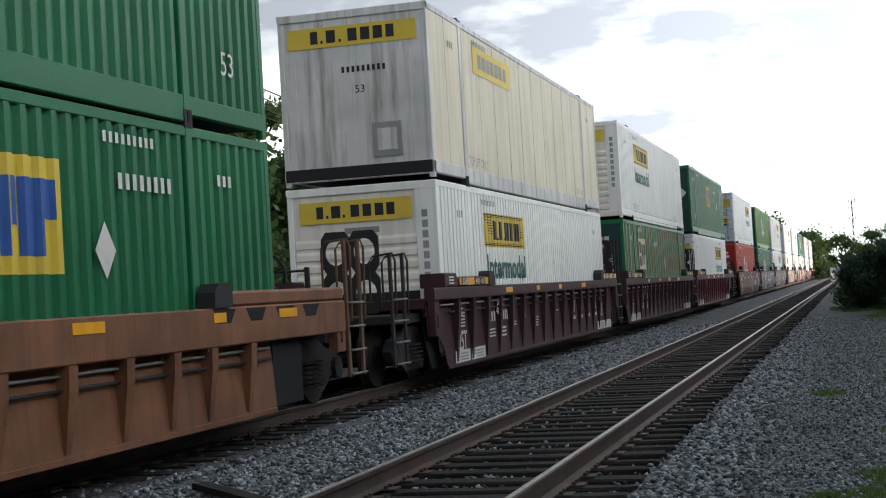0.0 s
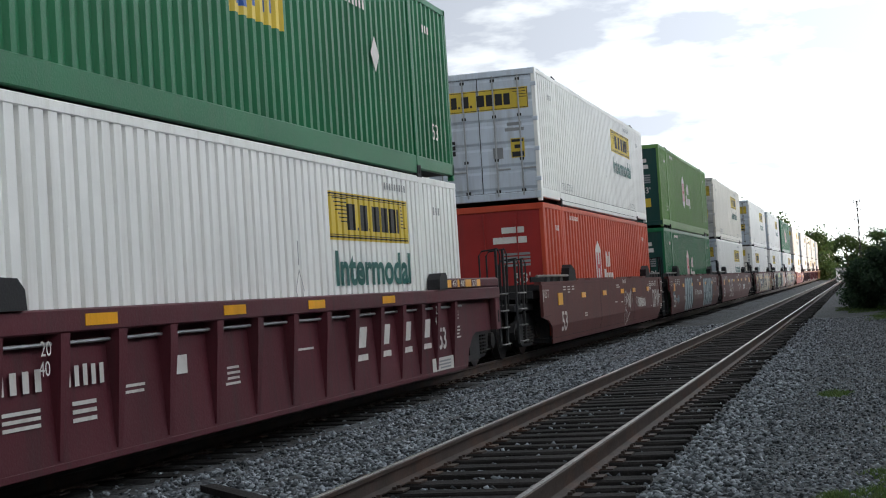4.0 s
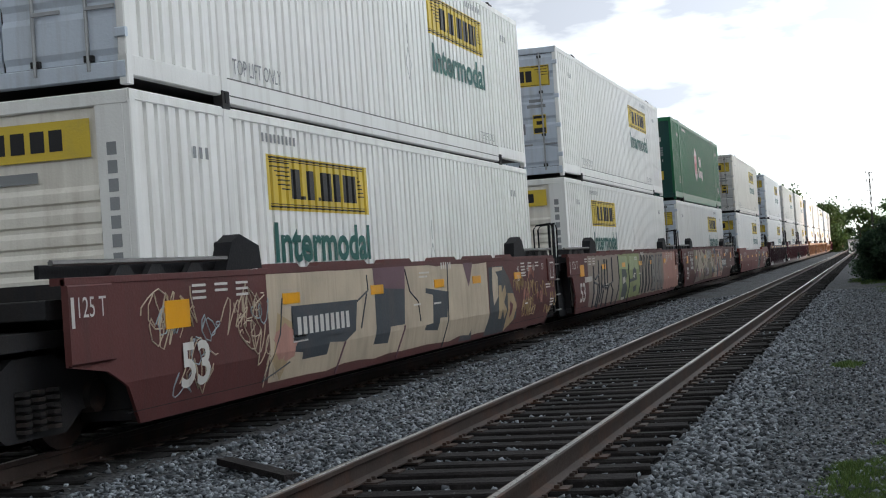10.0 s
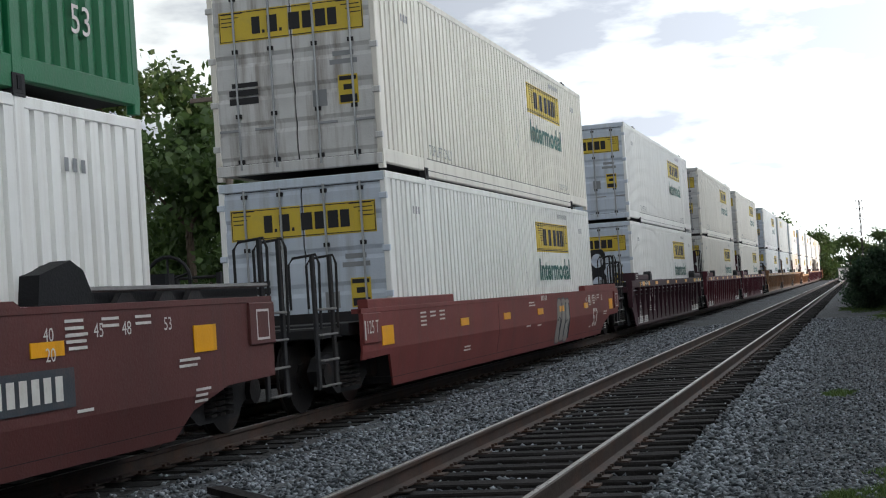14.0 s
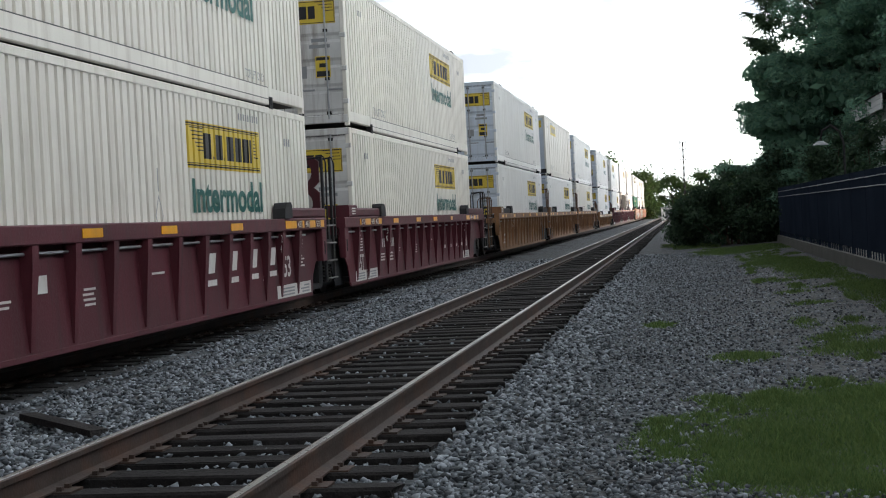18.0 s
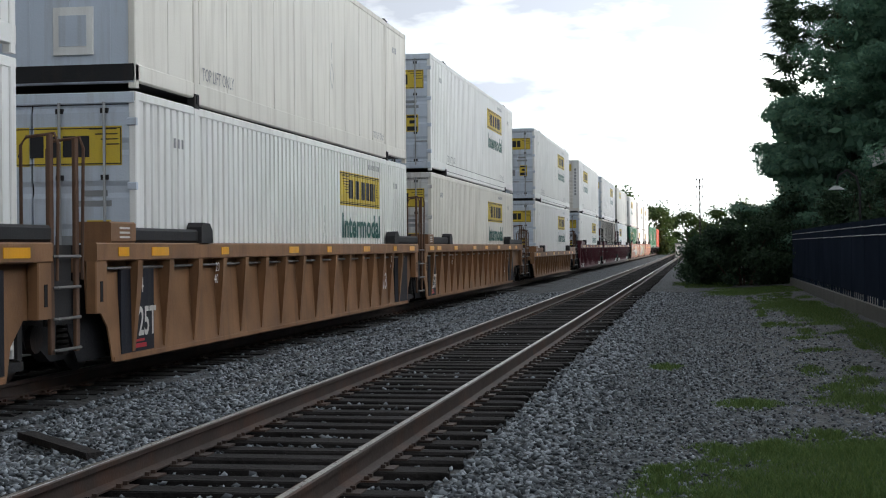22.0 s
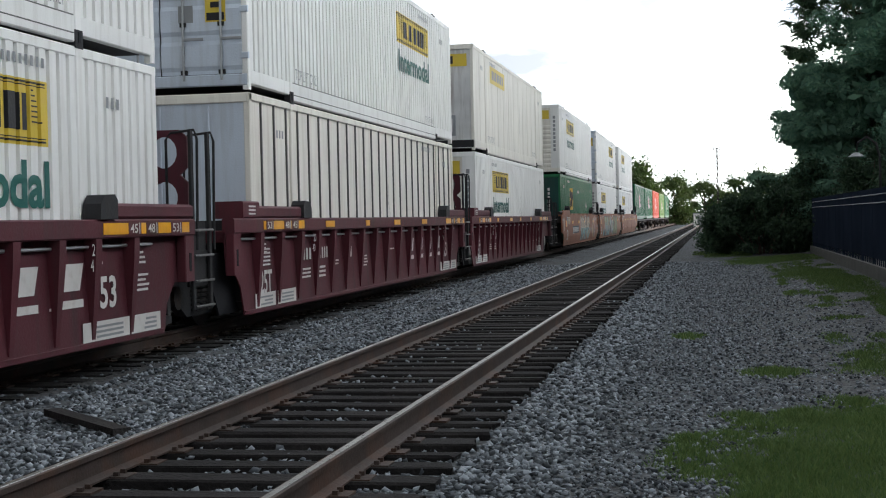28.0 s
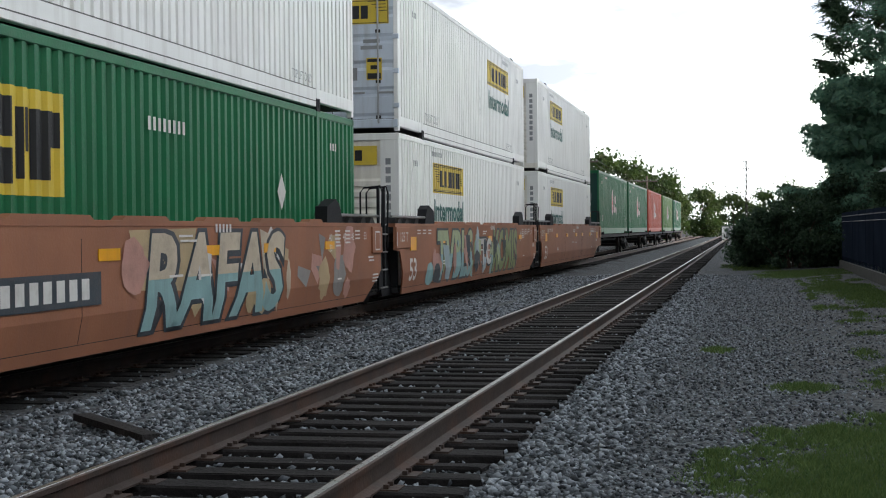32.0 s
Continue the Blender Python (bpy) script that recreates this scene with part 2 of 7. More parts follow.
TIE_OILY = material("oil_blackened_wood", (0.012, 0.011, 0.011), 0.9, vary=0.4, size=4.0, grain=30, bump=0.7, dirt=(0.016, 0.013, 0.011), dirt_amount=0.5, streak=False)
TIE_WOOD = material("weathered_creosote_wood", (0.014, 0.012, 0.012), 0.95, vary=0.4, size=4.0, grain=30, bump=0.9, dirt=(0.030, 0.027, 0.026), dirt_amount=0.5, streak=False, tint=0.25)
CONCRETE = material("weathered_concrete", (0.085, 0.085, 0.08), 0.85, vary=0.15, size=2.0, bump=0.3, dirt=(0.12, 0.11, 0.09), dirt_amount=0.5)
FENCE_BLACK = material("black_fence_fabric", (0.020, 0.027, 0.042), 0.95, vary=0.2)
FENCE_BLACK.node_tree.nodes["Principled BSDF"].inputs["Specular IOR Level"].default_value = 0.0
for dull_paint in (RUBBER, NAVY_PAINT):
    dull_paint.node_tree.nodes["Principled BSDF"].inputs["Specular IOR Level"].default_value = 0.15
RUNG = material("worn_rung_steel", (0.16, 0.155, 0.15), 0.5, metal=0.5, vary=0.25, dirt=(0.05, 0.04, 0.035), dirt_amount=0.6)
GALV = material("dull_galvanised_steel", (0.32, 0.33, 0.34), 0.45, metal=0.7, vary=0.15)
BARK = material("tree_bark", (0.075, 0.055, 0.04), 0.9, vary=0.3, size=6, bump=0.6)
POLE_WOOD = material("grey_pole_wood", (0.16, 0.13, 0.11), 0.85, vary=0.2, size=5)
CLADDING = material("light_grey_cladding", (0.55, 0.56, 0.57), 0.6, vary=0.06)
BOULDER = material("pale_rock", (0.27, 0.26, 0.24), 0.85, vary=0.25, size=5, bump=0.5)


def leaf_material(name, a, b):
    m = bpy.data.materials.new(name)
    m.use_nodes = True
    n, l = m.node_tree.nodes, m.node_tree.links
    p = n["Principled BSDF"]
    p.inputs["Roughness"].default_value = 0.6
    geo = n.new("ShaderNodeNewGeometry")
    ramp = n.new("ShaderNodeValToRGB")
    ramp.color_ramp.elements[0].color, ramp.color_ramp.elements[1].color = (*a, 1), (*b, 1)
    l.new(geo.outputs["Random Per Island"], ramp.inputs["Fac"])
    l.new(ramp.outputs["Color"], p.inputs["Base Color"])
    tr = n.new("ShaderNodeBsdfTranslucent")
    l.new(ramp.outputs["Color"], tr.inputs["Color"])
    mix = n.new("ShaderNodeMixShader")
    mix.inputs["Fac"].default_value = 0.5
    l.new(p.outputs[0], mix.inputs[1])
    l.new(tr.outputs[0], mix.inputs[2])
    l.new(mix.outputs[0], n["Material Output"].inputs["Surface"])
    return m


LEAF_DARK = leaf_material("dark_shrub_leaves", (0.022, 0.050, 0.030), (0.060, 0.108, 0.055))
LEAF_PINE = leaf_material("pine_needles", (0.11, 0.24, 0.18), (0.22, 0.39, 0.26))
LEAF_FEATHER = leaf_material("feathered_leaves", (0.06, 0.12, 0.075), (0.14, 0.22, 0.12))
LEAF_MID = leaf_material("broad_leaves", (0.035, 0.07, 0.018), (0.08, 0.13, 0.035))
GRASS = leaf_material("grass_blades", (0.055, 0.115, 0.03), (0.145, 0.205, 0.06))


def ground_material():
    m = bpy.data.materials.new("crushed_stone_ballast")
    m.use_nodes = True
    n, l = m.node_tree.nodes, m.node_tree.links
    p = n["Principled BSDF"]
    p.inputs["Roughness"].default_value = 0.85
    tc = n.new("ShaderNodeTexCoord")
    cell = n.new("ShaderNodeTexVoronoi")
    cell.inputs["Scale"].default_value = 17.0
    l.new(tc.outputs["Object"], cell.inputs["Vector"])
    bw = n.new("ShaderNodeRGBToBW")
    l.new(cell.outputs["Color"], bw.inputs[0])
    ramp = n.new("ShaderNodeValToRGB")
    ramp.color_ramp.elements[0].color, ramp.color_ramp.elements[1].color = (0.016, 0.019, 0.022, 1), (0.125, 0.140, 0.155, 1)
    l.new(bw.outputs[0], ramp.inputs["Fac"])
    # soil and grass take over away from the tracks
    sep = n.new("ShaderNodeSeparateXYZ")
    l.new(tc.outputs["Object"], sep.inputs[0])
    wob = n.new("ShaderNodeTexNoise")
    wob.inputs["Scale"].default_value, wob.inputs["Detail"].default_value = 0.35, 8.0
    l.new(tc.outputs["Object"], wob.inputs["Vector"])
    off = n.new("ShaderNodeMath")
    off.operation = "MULTIPLY_ADD"
    off.inputs[1].default_value = 3.2
    l.new(wob.outputs["Fac"], off.inputs[0])
    l.new(sep.outputs["X"], off.inputs[2])
    edge = n.new("ShaderNodeMapRange")
    edge.inputs["From Min"].default_value, edge.inputs["From Max"].default_value = 1.9, 3.4
    edge.inputs["To Max"].default_value = 0.8
    l.new(off.outputs[0], edge.inputs["Value"])
    soil = n.new("ShaderNodeTexNoise")
    soil.inputs["Scale"].default_value, soil.inputs["Detail"].default_value = 9.0, 8.0
    l.new(tc.outputs["Object"], soil.inputs["Vector"])
    sr = n.new("ShaderNodeValToRGB")
    sr.color_ramp.elements[0].position, sr.color_ramp.elements[0].color = 0.35, (0.042, 0.045, 0.047, 1)
    sr.color_ramp.elements[1].position, sr.color_ramp.elements[1].color = 0.7, (0.165, 0.172, 0.178, 1)
    l.new(soil.outputs["Fac"], sr.inputs["Fac"])
    mx = n.new("ShaderNodeMix")
    mx.data_type = "RGBA"
    l.new(edge.outputs[0], mx.inputs["Factor"])
    l.new(ramp.outputs["Color"], mx.inputs["A"])
    l.new(sr.outputs["Color"], mx.inputs["B"])
    # oil and rust stain between and beside the rails
    stain = n.new("ShaderNodeTexNoise")
    stain.inputs["Scale"].default_value, stain.inputs["Detail"].default_value = 0.8, 6.0
    l.new(tc.outputs["Object"], stain.inputs["Vector"])
    sm = n.new("ShaderNodeMapRange")
    sm.inputs["From Min"].default_value, sm.inputs["From Max"].default_value = 0.35, 0.75
    sm.inputs["To Min"].default_value, sm.inputs["To Max"].default_value = 0.0, 0.5
    l.new(stain.outputs["Fac"], sm.inputs["Value"])
    mx2 = n.new("ShaderNodeMix")
    mx2.data_type = "RGBA"
    mx2.inputs["B"].default_value = (0.055, 0.048, 0.044, 1)
    l.new(sm.outputs[0], mx2.inputs["Factor"])
    l.new(mx.outputs["Result"], mx2.inputs["A"])
    # dark oily soil along the train, with the train's shade put into the colour
    soil_shade = n.new("ShaderNodeMapRange")
    soil_shade.inputs["From Min"].default_value, soil_shade.inputs["From Max"].default_value = -4.35, -4.9
    soil_shade.inputs["To Max"].default_value = 0.92
    l.new(off.outputs[0], soil_shade.inputs["Value"])
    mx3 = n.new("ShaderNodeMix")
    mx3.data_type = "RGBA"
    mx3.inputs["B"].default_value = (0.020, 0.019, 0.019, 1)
    l.new(soil_shade.outputs[0], mx3.inputs["Factor"])
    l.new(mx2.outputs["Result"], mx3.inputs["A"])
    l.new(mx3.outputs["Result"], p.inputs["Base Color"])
    bp = n.new("ShaderNodeBump")
    bp.inputs["Strength"].default_value, bp.inputs["Distance"].default_value = 0.9, 0.05
    bp.invert = True
    l.new(cell.outputs["Distance"], bp.inputs["Height"])
    l.new(bp.outputs[0], p.inputs["Normal"])
    return m


BALLAST = ground_material()


def stone_material():
    m = bpy.data.materials.new("ballast_stones")
    m.use_nodes = True
    n, l = m.node_tree.nodes, m.node_tree.links
    p = n["Principled BSDF"]
    p.inputs["Roughness"].default_value = 0.85
    geo = n.new("ShaderNodeNewGeometry")
    ramp = n.new("ShaderNodeValToRGB")
    ramp.color_ramp.elements[0].color, ramp.color_ramp.elements[1].color = (0.020, 0.024, 0.028, 1), (0.34, 0.375, 0.41, 1)
    e = ramp.color_ramp.elements.new(0.35)
    e.color = (0.074, 0.085, 0.097, 1)
    l.new(geo.outputs["Random Per Island"], ramp.inputs["Fac"])
    l.new(ramp.outputs["Color"], p.inputs["Base Color"])
    return m


STONE = stone_material()


# ---- building helpers ----
class Geo:
    """Collects vertices and faces of one part."""

    def __init__(self):
        self.v, self.f = [], []

    def add(self, verts, faces):
        o = len(self.v)
        self.v += [tuple(p) for p in verts]
        self.f += [tuple(i + o for i in f) for f in faces]
        return self

    def box(self, x0, x1, y0, y1, z0, z1, c=0.0):
        """A box; c chamfers the four edges along its longest side."""
        if c <= 0:
            return self.add([(x, y, z) for x in (x0, x1) for y in (y0, y1) for z in (z0, z1)],
                            [(0, 1, 3, 2), (4, 6, 7, 5), (0, 4, 5, 1), (2, 3, 7, 6), (0, 2, 6, 4), (1, 5, 7, 3)])
        d = (x1 - x0, y1 - y0, z1 - z0)
        k = d.index(max(d))
        lo, hi = [(x0, x1), (y0, y1), (z0, z1)], None
        a, b = [lo[i] for i in range(3) if i != k]
        ring = [(a[0] + c, b[0]), (a[1] - c, b[0]), (a[1], b[0] + c), (a[1], b[1] - c), (a[1] - c, b[1]), (a[0] + c, b[1]), (a[0], b[1] - c), (a[0], b[0] + c)]
        return self.prism(ring, k, *lo[k])

    def prism(self, ring, axis, lo, hi):
        """A polygon of the two other axes, drawn out along an axis."""
        n = len(ring)
        def at(p, h):
            q = list(p)
            q.insert(axis, h)
            return q
        verts = [at(p, lo) for p in ring] + [at(p, hi) for p in ring]
        faces = [tuple(range(n))[::-1], tuple(range(n, 2 * n))] + [(i, (i + 1) % n, n + (i + 1) % n, n + i) for i in range(n)]
        return self.add(verts, faces)

    def cyl(self, c, r, length, axis=0, n=16, r2=None):
        r2 = r if r2 is None else r2
        v = []
        for h, q in ((-length / 2, r), (length / 2, r2)):
            for i in range(n):
                a = 2 * math.pi * i / n
                p = [q * math.cos(a), q * math.sin(a)]
                p.insert(axis, h)
                v.append([p[k] + c[k] for k in range(3)])
        return self.add(v, [tuple(range(n))[::-1], tuple(range(n, 2 * n))] + [(i, (i + 1) % n, n + (i + 1) % n, n + i) for i in range(n)])

    def tube(self, pts, r, n=6):
        rings = []
        for i, p in enumerate(pts):
            p = Vector(p)
            d = (Vector(pts[min(i + 1, len(pts) - 1)]) - Vector(pts[max(i - 1, 0)])).normalized()
            s = d.cross(Vector((0.31, 0.2, 0.93)) if abs(d.z) < 0.9 else Vector((1, 0, 0))).normalized()
            u = d.cross(s)
            rr = r[i] if isinstance(r, (list, tuple)) else r
            rings.append([p + s * rr * math.cos(2 * math.pi * k / n) + u * rr * math.sin(2 * math.pi * k / n) for k in range(n)])
        v = [q for ring in rings for q in ring]
        f = [(a * n + k, a * n + (k + 1) % n, (a + 1) * n + (k + 1) % n, (a + 1) * n + k) for a in range(len(pts) - 1) for k in range(n)]
        f += [tuple(range(n))[::-1], tuple(range(len(v) - n, len(v)))]
        return self.add(v, f)

    def mesh(self, name, mat, smooth=False):
        me = bpy.data.meshes.new(name)
        me.from_pydata(self.v, [], self.f)
        me.materials.append(mat)
        bm = bmesh.new()
        bm.from_mesh(me)
        bmesh.ops.recalc_face_normals(bm, faces=bm.faces)
        bm.to_mesh(me)
        bm.free()
        if smooth:
            me.shade_smooth()
        return me


def part(name, geo, mat, parent, label="", m=None, smooth=False):
    me = geo.mesh(name, mat, smooth) if isinstance(geo, Geo) else geo
    ob = new(name, me)
    ob.parent = parent
    if m is not None:
        ob.matrix_basis = m
    if label:
        ob["label"] = label
    if name in ("serial_mark", "notice_mark", "board_mark", "board_line_mark", "brand_mark", "sign_block", "spring_nest"):
        ob["kind"] = "stuff"
    return ob


def thing(name, label, category, group="", m=None):
    ob = new(name)
    ob.empty_display_size = 0.3
    if m is not None:
        ob.matrix_basis = m
    return tagged(ob, label, category, group)


FONT = {}


def lettering(text, mat, height, width=None, thick=0.0):
    """A flat mesh of words, origin at the lower left corner, scaled to a height and a width."""
    key = (text, mat.name, height, width, thick)
    if key in FONT:
        return FONT[key]
    cu = bpy.data.curves.new("words", "FONT")
    cu.body, cu.offset, cu.resolution_u = text, thick, 3
    ob = new("words", cu)
    me = bpy.data.meshes.new_from_object(ob.evaluated_get(bpy.context.evaluated_depsgraph_get()))
    bpy.data.objects.remove(ob)
    co = np.empty(len(me.vertices) * 3)
    me.vertices.foreach_get("co", co)
    co = co.reshape(-1, 3)
    lo, hi = co.min(0), co.max(0)
    s = height / (hi[1] - lo[1])
    sx = s if width is None else width / (hi[0] - lo[0])
    co = (co - [lo[0], lo[1], 0]) * [sx, s, 1]
    me.vertices.foreach_set("co", co.ravel())
    me.materials.clear()
    me.materials.append(mat)
    me.update()
    FONT[key] = me
    return me


def on_side(x, y, z):
    """Pose of a flat mark on a face that looks to +x, reading towards +y."""
    return Matrix(((0, 0, 1, x), (1, 0, 0, y), (0, 1, 0, z), (0, 0, 0, 1)))


def on_end(x, y, z):
    """Pose of a flat mark on a face that looks to -y, reading towards +x."""
    return Matrix(((1, 0, 0, x), (0, 0, -1, y), (0, 1, 0, z), (0, 0, 0, 1)))


def sheet(rects, thick=0.0):
    """Flat rectangles (x0, y0, x1, y1) side by side as one mark."""
    g = Geo()
    for x0, y0, x1, y1 in rects:
        g.add([(x0, y0, thick), (x1, y0, thick), (x1, y1, thick), (x0, y1, thick)], [(0, 1, 2, 3)])
    return g


def bars(width, height, count, rng=None, gap=0.48):
    """A row of plain bars that stands for writing."""
    rng = rng or random.Random(count)
    step = width / count
    return sheet([(i * step, 0, (i + 1 - gap) * step, height * rng.choice((1, 1, 0.96))) for i in range(count)])


# ---- containers ----
LEN, WID, TALL = 16.15, 2.59, 2.9
HW = WID / 2


def corrugated(y0, y1, z0, z1, x, period, flat, depth, slope):
    """A side sheet with upright folds; x is its outer plane."""
    g = Geo()
    prof = []
    y = y0
    while y < y1 - 1e-6:
        for dy, dx in ((0, 0), (flat, 0), (flat + slope, -depth), (period - slope, -depth)):
            yy = min(y + dy, y1)
            prof.append((yy, x + dx))
        y += period
    prof.append((y1, x))
    n = len(prof)
    g.v = [(px, py, z0) for py, px in prof] + [(px, py, z1) for py, px in prof]
    g.f = [(i, i + 1, n + i + 1, n + i) for i in range(n - 1)]
    return g


def folded_mark(y0, y1, z0, z1, x, period, flat, depth, slope, start):
    """A decal that lies in the folds of a corrugated side."""
    g = Geo()
    def fold(y):
        t = (y - start) % period
        if t < flat:
            return x
        if t < flat + slope:
            return x - depth * (t - flat) / slope
        if t < period - slope:
            return x - depth
        return x - depth * (period - t) / slope
    ys = {y0, y1}
    k = math.floor((y0 - start) / period)
    while start + k * period < y1:
        for o in (0, flat, flat + slope, period - slope):
            yy = start + k * period + o
            if y0 < yy < y1:
                ys.add(yy)
        k += 1
    ys = sorted(ys)
    n = len(ys)
    g.v = [(fold(y), y, z0) for y in ys] + [(fold(y), y, z1) for y in ys]
    g.f = [(i, i + 1, n + i + 1, n + i) for i in range(n - 1)]
    return g


STYLE = {  # period, flat, depth, slope
    "fine": (0.225, 0.145, 0.048, 0.012),
    "wave": (0.240, 0.085, 0.045, 0.035),
    "coarse": (0.36, 0.16, 0.05, 0.04),
}


KEEPER = Geo().box(-0.045, 0.045, -0.02, 0.03, -0.03, 0.03).mesh("bar_keeper", STEEL_DARK)


def container(label, body, style="fine", end="doors", end_mat=None, post_mat=None, brand="", brand_y=9.75, low_rail=0.30, seed=0):
    """A 53 ft container: folded or plain sides, rails, posts with castings, doors or a ribbed front wall, markings."""
    rng = random.Random(seed)
    c = thing("shipping_container", label, "container", "double-stacked containers")
    post = post_mat or body
    endm = end_mat or body
    # rails
    for sx in (1, -1):
        x0, x1 = (HW - 0.09, HW) if sx > 0 else (-HW, -HW + 0.09)
        part("bottom_rail", Geo().box(x0, x1, 2.18, LEN - 2.18, 0.02, low_rail, 0.012), post, c)
        for a, b in ((0.0, 2.02), (LEN - 2.02, LEN)):
            part("bottom_rail", Geo().box(x0, x1, a, b, 0.10, low_rail, 0.012), post, c)
        part("top_rail", Geo().box(x0 + 0.01 * sx, x1, 0, LEN, TALL - 0.11, TALL, 0.012), post, c)
        for y in (0.0, LEN - 0.12):
            part("corner_post", Geo().box(x0, x1, y, y + 0.12, 0.02, TALL - 0.005, 0.012), post, c)
        for y in (2.02, LEN - 2.18):
            part("lifting_post", Geo().box(x0, x1 + 0.006 * sx, y, y + 0.16, 0.0, TALL, 0.012), post, c)
            g = Geo().box(x0, x1 + 0.014 * sx, y - 0.01, y + 0.17, TALL - 0.02, TALL + 0.005).box(x0 + 0.02, x1 - 0.02, y + 0.03, y + 0.13, TALL, TALL + 0.05)
            part("corner_casting", g, STEEL_DARK, c, "dark steel corner casting")
            part("corner_casting", Geo().box(x0, x1 + 0.012 * sx, y - 0.01, y + 0.17, -0.012, 0.15), STEEL_DARK, c)
            if sx > 0:
                part("twist_lock", Geo().box(x1 + 0.008 * sx - 0.004, x1 + 0.02 * sx, y + 0.05, y + 0.11, 0.02, 0.13), RUBBER, c)
        if style == "plain":
            x = HW - 0.012 if sx > 0 else -HW + 0.012
            part("side_panel", Geo().box(min(x, x - 0.05 * sx), max(x, x - 0.05 * sx), 0.1, LEN - 0.1, low_rail - 0.02, TALL - 0.1), body, c)
            for k in range(13):
                y = 1.1 + k * 1.16
                if sx > 0:
                    part("panel_seam", Geo().box(x, x + 0.006, y, y + 0.05, low_rail, TALL - 0.11), body, c)
        elif style == "posted":
            x = HW - 0.03 if sx > 0 else -HW + 0.03
            part("side_panel", Geo().box(min(x, x - 0.04 * sx), max(x, x - 0.04 * sx), 0.1, LEN - 0.1, low_rail - 0.02, TALL - 0.1), body, c)
            for k in range(25):
                y = 0.55 + k * 0.627
                if abs(y - 2.1) < 0.2 or abs(y - LEN + 2.1) < 0.2:
                    continue
                part("side_rib", Geo().box(min(x, x + 0.028 * sx), max(x, x + 0.028 * sx), y, y + (0.07 if body == GREEN else 0.04), low_rail, TALL - 0.1, 0.008), TAN_INK if body == GREEN else RIB_GREY, c)
        else:
            x = HW - 0.008
            per, fl, de, sl = STYLE[style]
            g = corrugated(0.11, LEN - 0.11, low_rail - 0.01, TALL - 0.1, x, per, fl, de, sl)
            if sx < 0:
                g.v = [(-a, b, z) for a, b, z in g.v]
            part("side_panel", g, body, c)
            if sx > 0 and body in (WHITE, WHITE_WARM):
                for z in (0.105, low_rail - 0.012):
                    part("rail_groove", Geo().box(HW - 0.02, HW + 0.0015, 2.2, LEN - 2.2, z, z + 0.014), RIB_GREY, c)
    part("roof", Geo().box(-HW + 0.05, HW - 0.05, 0.05, LEN - 0.05, TALL - 0.06, TALL - 0.015), body, c)
    part("floor", Geo().box(-HW + 0.09, HW - 0.09, 0.05, LEN - 0.05, 0.12, 0.24), STEEL_DARK, c)
    # far wall
    part("rear_wall", Geo().box(-HW + 0.09, HW - 0.09, LEN - 0.08, LEN - 0.03, 0.2, TALL - 0.1), endm, c)
    # near end
    part("end_sill", Geo().box(-HW + 0.02, HW - 0.02, -0.01, 0.1, 0.08, 0.24, 0.012), endm, c)
    part("end_header", Geo().box(-HW + 0.02, HW - 0.02, -0.008, 0.1, TALL - 0.14, TALL - 0.004, 0.012), post if end != "doors" else endm, c)
    if end == "doors":
        for s in (-1, 1):
            a, b = (-HW + 0.07, -0.012) if s < 0 else (0.012, HW - 0.07)
            ring = [(0.075, 0.25), (0.035, 0.25)]
            for k in range(5):
                z = 0.30 + k * 0.5
                ring += [(0.035, z), (0.010, z + 0.06), (0.010, z + 0.36), (0.035, z + 0.42)]
            g = Geo().prism(ring + [(0.035, TALL - 0.15), (0.075, TALL - 0.15)], 0, a, b)
            d = part("door", g, endm, c)
            part("door_seal", Geo().box(a - 0.008, b + 0.008, 0.05, 0.07, 0.235, TALL - 0.135), RUBBER, d)
            for q in (0.28, 0.74):
                xx = a + (b - a) * q
                bar = part("locking_bar", Geo().cyl((xx, -0.012, 1.47), 0.019, 2.62, 2, 8), GALV if brand == "yellow" else endm, d)
                for z in (0.28, 0.95, 1.9, 2.68):
                    part("bar_keeper", KEEPER, None, d, m=pose(xx, 0, z))
                part("bar_handle", Geo().box(min(xx, xx + 0.3 * s), max(xx, xx + 0.3 * s), -0.035, -0.015, 0.72, 0.76, 0.005), GALV, bar)
            hx = -HW + 0.03 if s < 0 else HW - 0.05
            for z in (0.45, 1.1, 1.75, 2.5):
                part("hinge", Geo().box(hx - 0.05, hx + 0.06, -0.022, 0.03, z, z + 0.09, 0.01), endm, d)
    elif end == "ribbed":
        part("front_wall", Geo().box(-HW + 0.09, HW - 0.3, 0.03, 0.08, 0.2, TALL - 0.1), endm, c)
        part("front_panel", Geo().box(HW - 0.36, HW - 0.08, -0.004, 0.06, 0.2, TALL - 0.12), post, c)
        for k in range(9):
            z = 0.28 + k * 0.2
            part("front_rib", Geo().prism([(0.032, z), (0.004, z + 0.02), (0.004, z + 0.11), (0.032, z + 0.165)], 0, -HW + 0.12, HW - 0.37), endm, c)
    elif end == "hatch":
        part("front_wall", Geo().box(-HW + 0.08, HW - 0.08, 0.02, 0.08, 0.2, TALL - 0.1), endm, c)
        for k in range(5):
            x = -1.05 + k * 0.5
            part("rivet_strip", Geo().box(x, x + 0.035, 0.012, 0.022, 0.3, TALL - 0.16), endm, c)
        part("hatch_frame", Geo().box(0.28, 0.78, -0.012, 0.03, 0.42, 0.98, 0.01), GREY_INK if endm == STAINED else WHITE, c)
        part("hatch", Geo().box(0.36, 0.70, -0.02, 0.0, 0.52, 0.88), endm, c)
